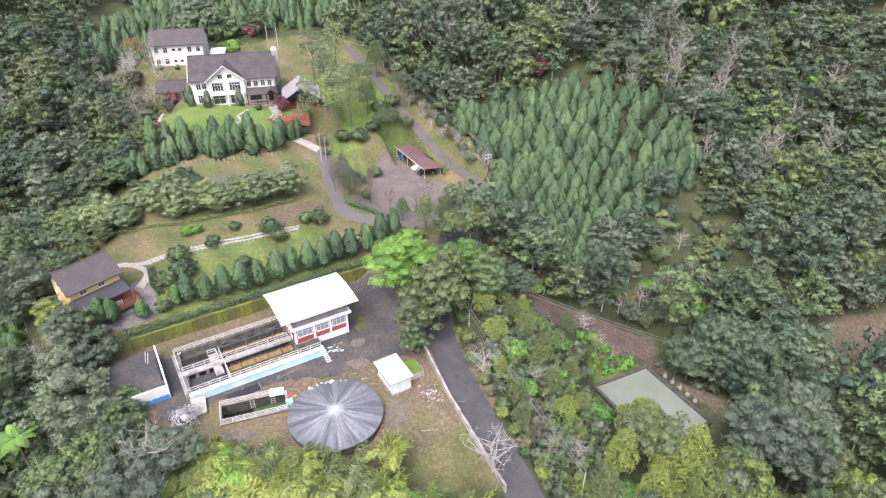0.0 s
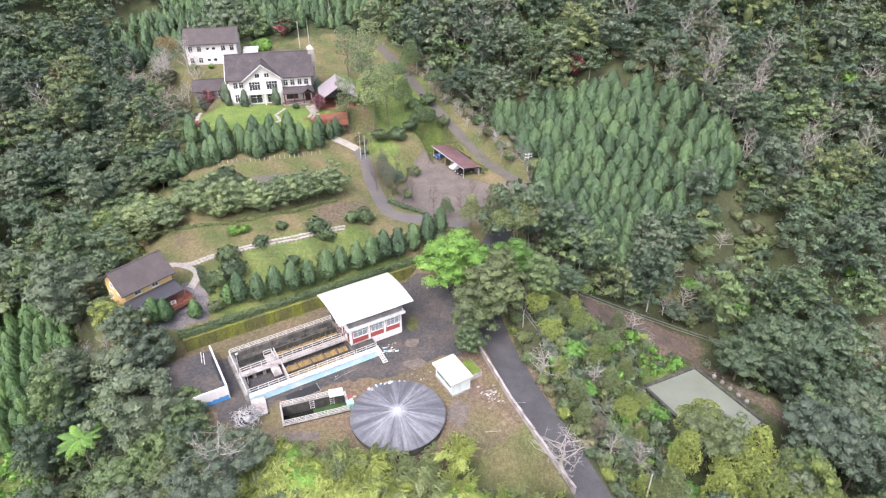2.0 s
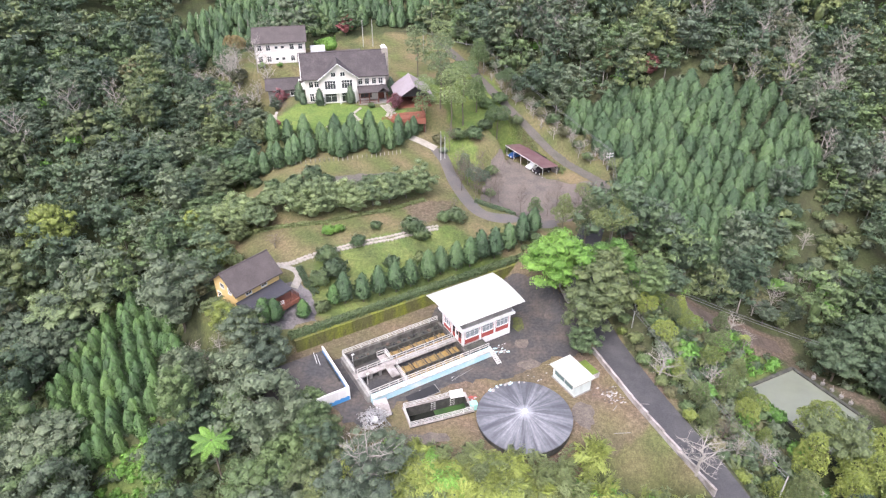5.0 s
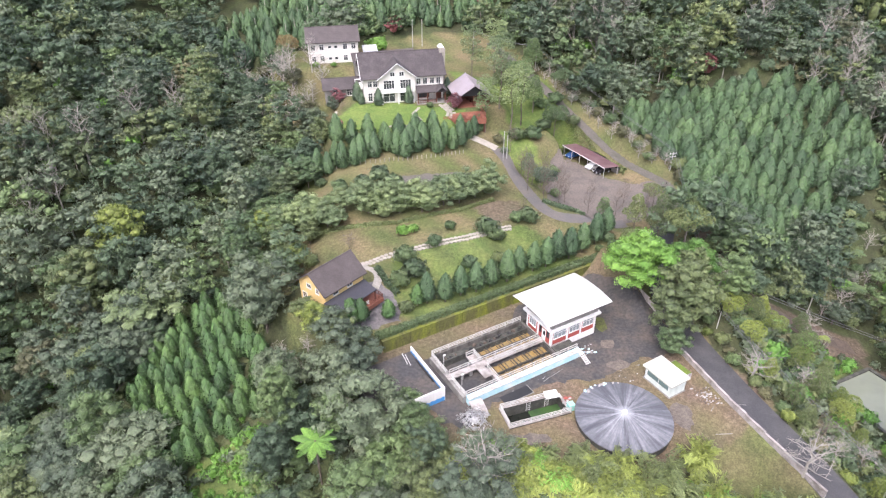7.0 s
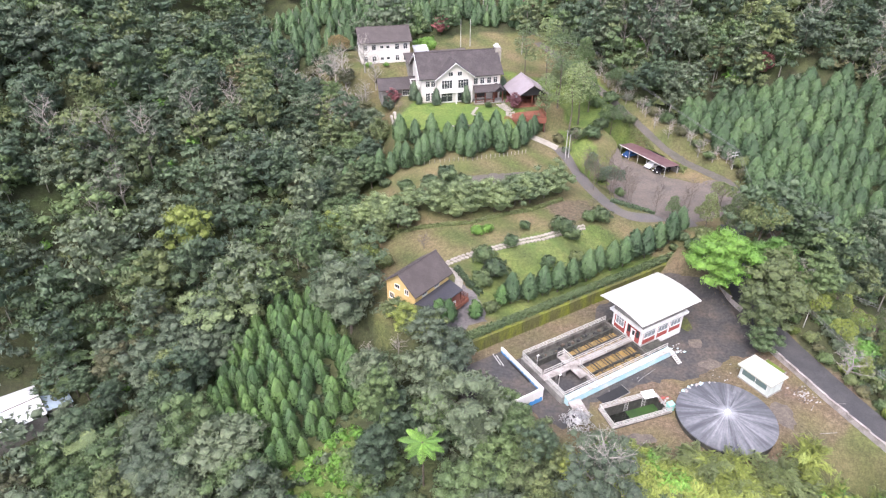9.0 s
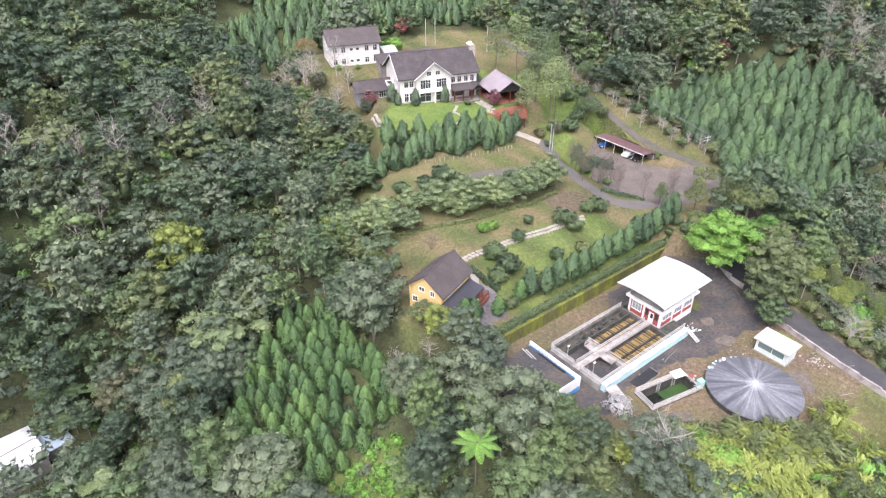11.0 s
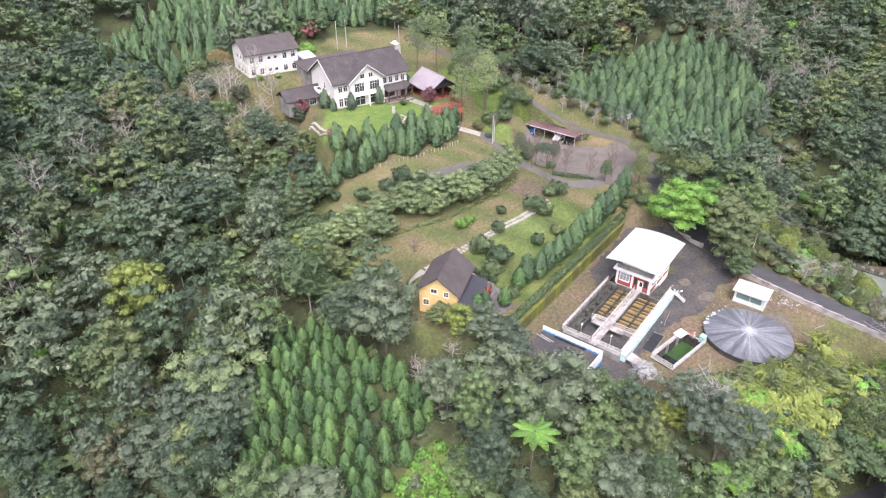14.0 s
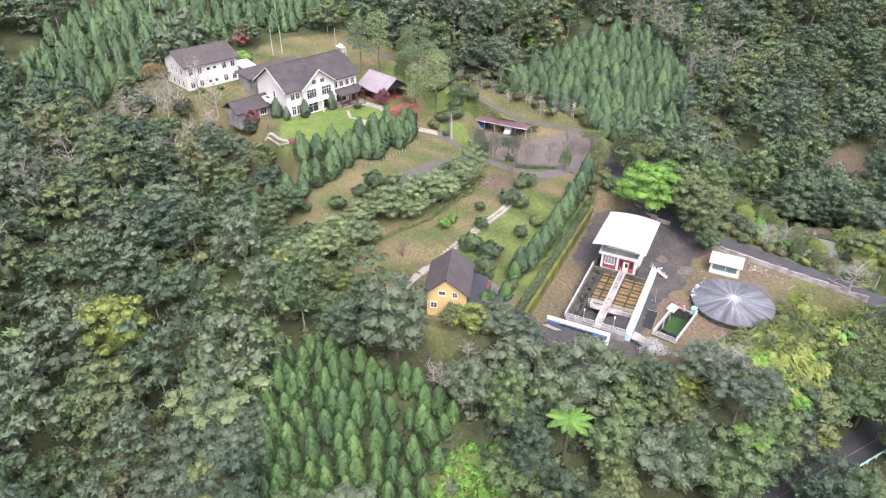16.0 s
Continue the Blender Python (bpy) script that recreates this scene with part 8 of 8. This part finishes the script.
def bamboo():
    """The feathery yellow-green thicket along the yard's lower edge: arching culms hung with narrow leaves."""
    rng = np.random.default_rng(41)
    line = [(6, 48.0), (-4, 50.3), (-12, 51.8), (-20, 53.2), (-27, 54.8), (-33, 56.3)]
    P, T, N, S = [], [], [], []
    clumps = []
    for i in range(120):
        s = (len(line) - 1) * rng.random() ** 0.85
        a, b = line[int(s)], line[int(s) + 1]
        clumps.append((a[0] + (b[0] - a[0]) * (s % 1) + 1.5 * rng.normal(), a[1] + (b[1] - a[1]) * (s % 1) + 2.4 * rng.normal(), int(rng.random() * 5)))
    for cx, cy, slot in clumps:
        g = ground_at(cx, cy)
        tall = min(9.0, max(2.6, 2.8 - g))
        for k in range(13):
            n = 96
            way = 6.283 * rng.random()
            h, lean = tall * (0.65 + 0.45 * rng.random()), (0.25 + 0.35 * rng.random()) * min(tall, 5.0)
            u = 0.3 + 0.75 * rng.random(n) ** 0.8
            out = np.array([math.cos(way), math.sin(way)])
            run, rise = lean * u**2.2, h * (1.35 * u - 0.42 * u**3)
            away = rng.normal(size=(n, 3)) * np.array([0.3, 0.3, 0.22]) * (1.15 - 0.6 * np.abs(u - 0.6))[:, None]
            P.append(np.stack([cx + out[0] * (run + 0.4), cy + out[1] * (run + 0.4), g + rise], -1) + away)
            T.append(np.stack([out[0] * (0.4 + u), out[1] * (0.4 + u), 0.7 - 1.3 * u], -1) + 0.45 * rng.normal(size=(n, 3)))
            N.append(np.stack([out[0] * u * 0.7, out[1] * u * 0.7, np.ones(n)], -1) + 0.8 * away)
            S.append(np.full(n, slot))
    p, t, nor = np.concatenate(P), np.concatenate(T), np.concatenate(N)
    t /= np.linalg.norm(t, axis=1)[:, None]
    nor /= np.linalg.norm(nor, axis=1)[:, None]
    b = np.cross(nor + 0.5 * rng.normal(size=nor.shape), t)
    b /= np.linalg.norm(b, axis=1)[:, None]
    L = 0.54 * (0.7 + 0.6 * rng.random((len(p), 1)))
    faces = np.stack([p - t * L - b * 0.12, p - t * L * 0.6 + b * 0.12, p + t * L], 1).reshape(-1, 3)
    me = leaf_mesh("bamboo_thicket", lit_by(faces, nor, 0.5), [LEAF["yellow"], LEAF["olive"], LEAF["yellow"], LEAF["weed"], LEAF["yellow"]], np.concatenate(S))
    tagged(new("bamboo_thicket", me), "feathery yellow green bamboo thicket below the yard", "bamboo", kind="stuff")


far_woods()
undergrowth()
bamboo()

# ---- pond, paths, poles and cables ----
def build_pond():
    p = thing("pond", "milky green square fish pond with a stone edge", "pond", pose(0, 0, 0), kind="structure")
    part("water", slab([(x, y, -14.15) for x, y in POND_EDGE], 0.6), POND, p)
    for (ax, ay), (bx, by) in zip(POND_EDGE, POND_EDGE[1:] + POND_EDGE[:1]):
        d = math.hypot(bx - ax, by - ay)
        e = part("edge", boxes((-0.2, d + 0.2, -0.15, 0.45, -1.4, 0.28)), DARK_CONCRETE, p)
        e.matrix_basis = pose(ax, ay, -14.15, 0, 0, math.degrees(math.atan2(by - ay, bx - ax)))
    ax, ay, bx, by = *POND_EDGE[1], *POND_EDGE[2]
    for i in range(5):
        s = 0.2 + 0.12 * i
        x, y = ax + (bx - ax) * s + 1.6, ay + (by - ay) * s + 0.7
        pot = thing("planter", "round weathered planter with a small bare shrub", "planter", pose(x, y, -14.45), "planters beside the pond")
        part("pot", rods(((0, 0, -0.5), (0, 0, 0.35), 0.38), sides=12), CONCRETE, pot)
        part("shrub", limb_mesh(np.random.default_rng(i), 1.4, 0.7, 0.05, 7, 0.2, "shrub", PALE_BARK), None, pot)


def stone_path(name, line, width, label):
    """Flat stones laid along a line, each its own piece."""
    t = thing(name, label, "path", pose(0, 0, 0), kind="structure")
    rng = random.Random(len(line))
    shared = []
    for k in range(4):
        bm = bmesh.new()
        n = 7
        ring = []
        for i in range(n):
            a = 2 * math.pi * i / n
            r = 0.36 + 0.1 * rng.random()
            ring.append((r * math.cos(a), r * math.sin(a), 0.0))
        solid(bm, ring, 0.25)
        me = bpy.data.meshes.new("flagstone")
        bm.to_mesh(me)
        bm.free()
        me.materials.append(STONE)
        shared.append(me)
    pts = [Vector(p) for p in line]
    for a, b in zip(pts, pts[1:]):
        n = max(1, int((b - a).length / 0.72))
        side = Vector((-(b - a).y, (b - a).x)).normalized()
        m = max(1, round(width / 0.75))
        for i in range(n):
            for j in range(m):
                p = a.lerp(b, (i + 0.5 * (j % 2)) / n) + side * (width * ((j + 0.5) / m - 0.5)) + Vector((0.05 * rng.random(), 0.05 * rng.random()))
                s = part("flagstone", shared[rng.randrange(4)], None, t)
                s.matrix_basis = pose(p.x, p.y, ground_at(p.x, p.y) + 0.1 + 0.03 * rng.random(), 0, 0, 360 * rng.random())


def build_pole(name, label, x, y, height, lean=(0, 0), arms=1, turn=0, r=0.13):
    z = ground_at(x, y)
    p = thing(name, label, "utility pole", pose(x, y, z, lean[0], lean[1], turn))
    bm = bmesh.new()
    rod(bm, (0, 0, -0.5), (0, 0, height), r, 10, r * 0.65)
    part("shaft", bm, POLE_GREY, p)
    for k in range(arms):
        arm = part("cross_arm", boxes((-0.9, 0.9, -0.05, 0.05, height - 0.5 - 0.7 * k, height - 0.38 - 0.7 * k)), STEEL, p)
        for x_ in (-0.8, 0.0, 0.8):
            part("insulator", rods(((x_, 0, height - 0.38 - 0.7 * k), (x_, 0, height - 0.2 - 0.7 * k), 0.05)), WHITE, arm)
    return p


def cable(name, a, b, sag, r=0.035, n=18):
    cu = bpy.data.curves.new(name, "CURVE")
    cu.dimensions, cu.bevel_depth, cu.bevel_resolution = "3D", r, 1
    sp = cu.splines.new("POLY")
    sp.points.add(n)
    for i in range(n + 1):
        s = i / n
        q = Vector(a).lerp(Vector(b), s) - Vector((0, 0, 4 * sag * s * (1 - s)))
        sp.points[i].co = (*q, 1)
    cu.materials.append(CABLE)
    return tagged(new(name, cu), "dark power cable strung between poles", "cable")


build_pond()
stone_path("garden_path", [(-59.5, 98.3), (-52, 101.2), (-45.8, 102.8), (-37, 105.6), (-28, 110.0)], 1.5, "pale stone-paved garden path")
stone_path("villa_path", [(-67.2, 149.5), (-66.3, 143.5), (-64.5, 139.8)], 1.3, "pale stone path curving round the lawn")
stone_path("lawn_path", [(-47.2, 150.8), (-48.5, 147), (-46.6, 143.5), (-49.0, 139.8), (-54, 139.2)], 1.0, "narrow pale path through the lawn")
stone_path("terrace_path", [(-41.5, 153), (-39.5, 148.5), (-39.8, 145)], 2.2, "broad pale path to the deck")
sheet("cottage_patio", ragged([(-54.5, 93.5), (-52.4, 94.5), (-50.0, 91.5), (-48.6, 88.5), (-48.4, 86.0), (-52.0, 84.2), (-55.5, 82.8), (-57.0, 84.2), (-55.2, 87)], 0.8, 0.35), CRAZY, "dark crazy-paved patio beside the cottage", "patio", 0.08)
ribbon("cottage_walk", [(-53, 92.5), (-52, 96), (-54, 98.5), (-58.5, 99)], 1.4, STONE, "curved pale walk to the cottage", "path", lift=0.12)
ribbon("west_path", [(-60, 98.3), (-66, 96), (-72, 96)], 1.8, STONE, "pale path beyond the cottage", "path", lift=0.1)
sheet("terrace_gravel", ragged([(-52, 124.5), (-42, 127.2), (-34, 129.8), (-31.5, 127), (-40, 123.3), (-50, 121.8)], 0.8, 0.3), LANE_DIRT, "grey gravel patch on the terrace", "gravel", 0.09)
picket_line = [(-70, 134.2), (-64, 132.2), (-56, 130.6), (-49, 130.8), (-42, 133.6), (-36, 137)]
fence = thing("fence", "row of small pale pickets below the conifer screen", "fence", pose(0, 0, 0))
picket = bpy.data.meshes.new("picket")
pb = boxes((-0.06, 0.06, -0.06, 0.06, -0.3, 0.85))
pb.to_mesh(picket)
pb.free()
picket.materials.append(STONE)
for (ax, ay), (bx, by) in zip(picket_line, picket_line[1:]):
    for i in range(7):
        x, y = ax + (bx - ax) * i / 7, ay + (by - ay) * i / 7
        part("picket", picket, None, fence).location = (x, y, ground_at(x, y))
build_pole("utility_pole", "leaning pale concrete utility pole beside the lane", 10.2, 136.4, 10.4 - ground_at(10.2, 136.4), (-3, 3), 2, 20)
for x, y, h in ((-27.8, 137.0, 7.0), (-26.9, 138.0, 5.6), (-50.2, 189.5, 7.5), (-47.5, 189.8, 7.5), (-33, 187, 7.0), (-16.3, 178.5, 6.4)):
    build_pole("utility_pole", "pale concrete utility pole", x, y, h, (0, 0), 0, 30, 0.11)
top = (10.9, 137.2, 10.4)
POLE_TOP = (4.4, 86.2, 4.8)
for dx in (-0.3, 0.25):
    cable("power_cable", (top[0] + dx, top[1], top[2]), (-16.3 + dx, 178.5, ground_at(-16.3, 178.5) + 6.1), 0.6)
    cable("power_cable", (-16.3 + dx, 178.5, ground_at(-16.3, 178.5) + 6.1), (-33 + dx, 187, ground_at(-33, 187) + 6.6), 0.5)
    cable("power_cable", (top[0] + dx, top[1], top[2]), (POLE_TOP[0] + dx, POLE_TOP[1], POLE_TOP[2]), 1.0)
    cable("power_cable", (POLE_TOP[0] + dx, POLE_TOP[1], POLE_TOP[2]), (19.5 + dx, 58.9, -2.2), 0.5)
    cable("power_cable", (7.5 + dx, 95.0 + dx, 5.6), (45 + dx, 95.2 + dx, -10.6), 0.5)
build_pole("utility_pole", "concrete pole half hidden in the trees beside the lane", 4.4, 86.2, 4.8 - ground_at(4.4, 86.2), (0, 0), 0, 10, 0.08)
build_pole("utility_pole", "concrete pole half hidden in the trees beside the lane", 7.5, 95.0, 5.8 - ground_at(7.5, 95.0), (0, 0), 0, 10)
build_pole("utility_pole", "concrete pole half hidden in the scrub below the lane", 19.5, 58.9, -2.1 - ground_at(19.5, 58.9), (0, 0), 0, 10)
rail = thing("guard_rail", "pale green steel guard rail along the valley road", "guard rail", pose(0, 0, 0))
for (ax, ay, az), (bx, by, bz) in zip(VALLEY_ROAD[1:], VALLEY_ROAD[2:]):
    d = math.hypot(bx - ax, by - ay)
    n = int(d / 2)
    nx, ny = (by - ay) / d, -(bx - ax) / d
    part("beam", rods(((ax + nx * 2.6, ay + ny * 2.6, az + 0.75), (bx + nx * 2.6, by + ny * 2.6, bz + 0.75), 0.13)), MINT, rail)
    for i in range(n):
        s = i / n
        x, y = ax + (bx - ax) * s + nx * 2.6, ay + (by - ay) * s + ny * 2.6
        q = part("post", boxes((-0.07, 0.07, -0.07, 0.07, -0.8, 0.95)), WHITE, rail)
        q.location = (x, y, az + (bz - az) * s)
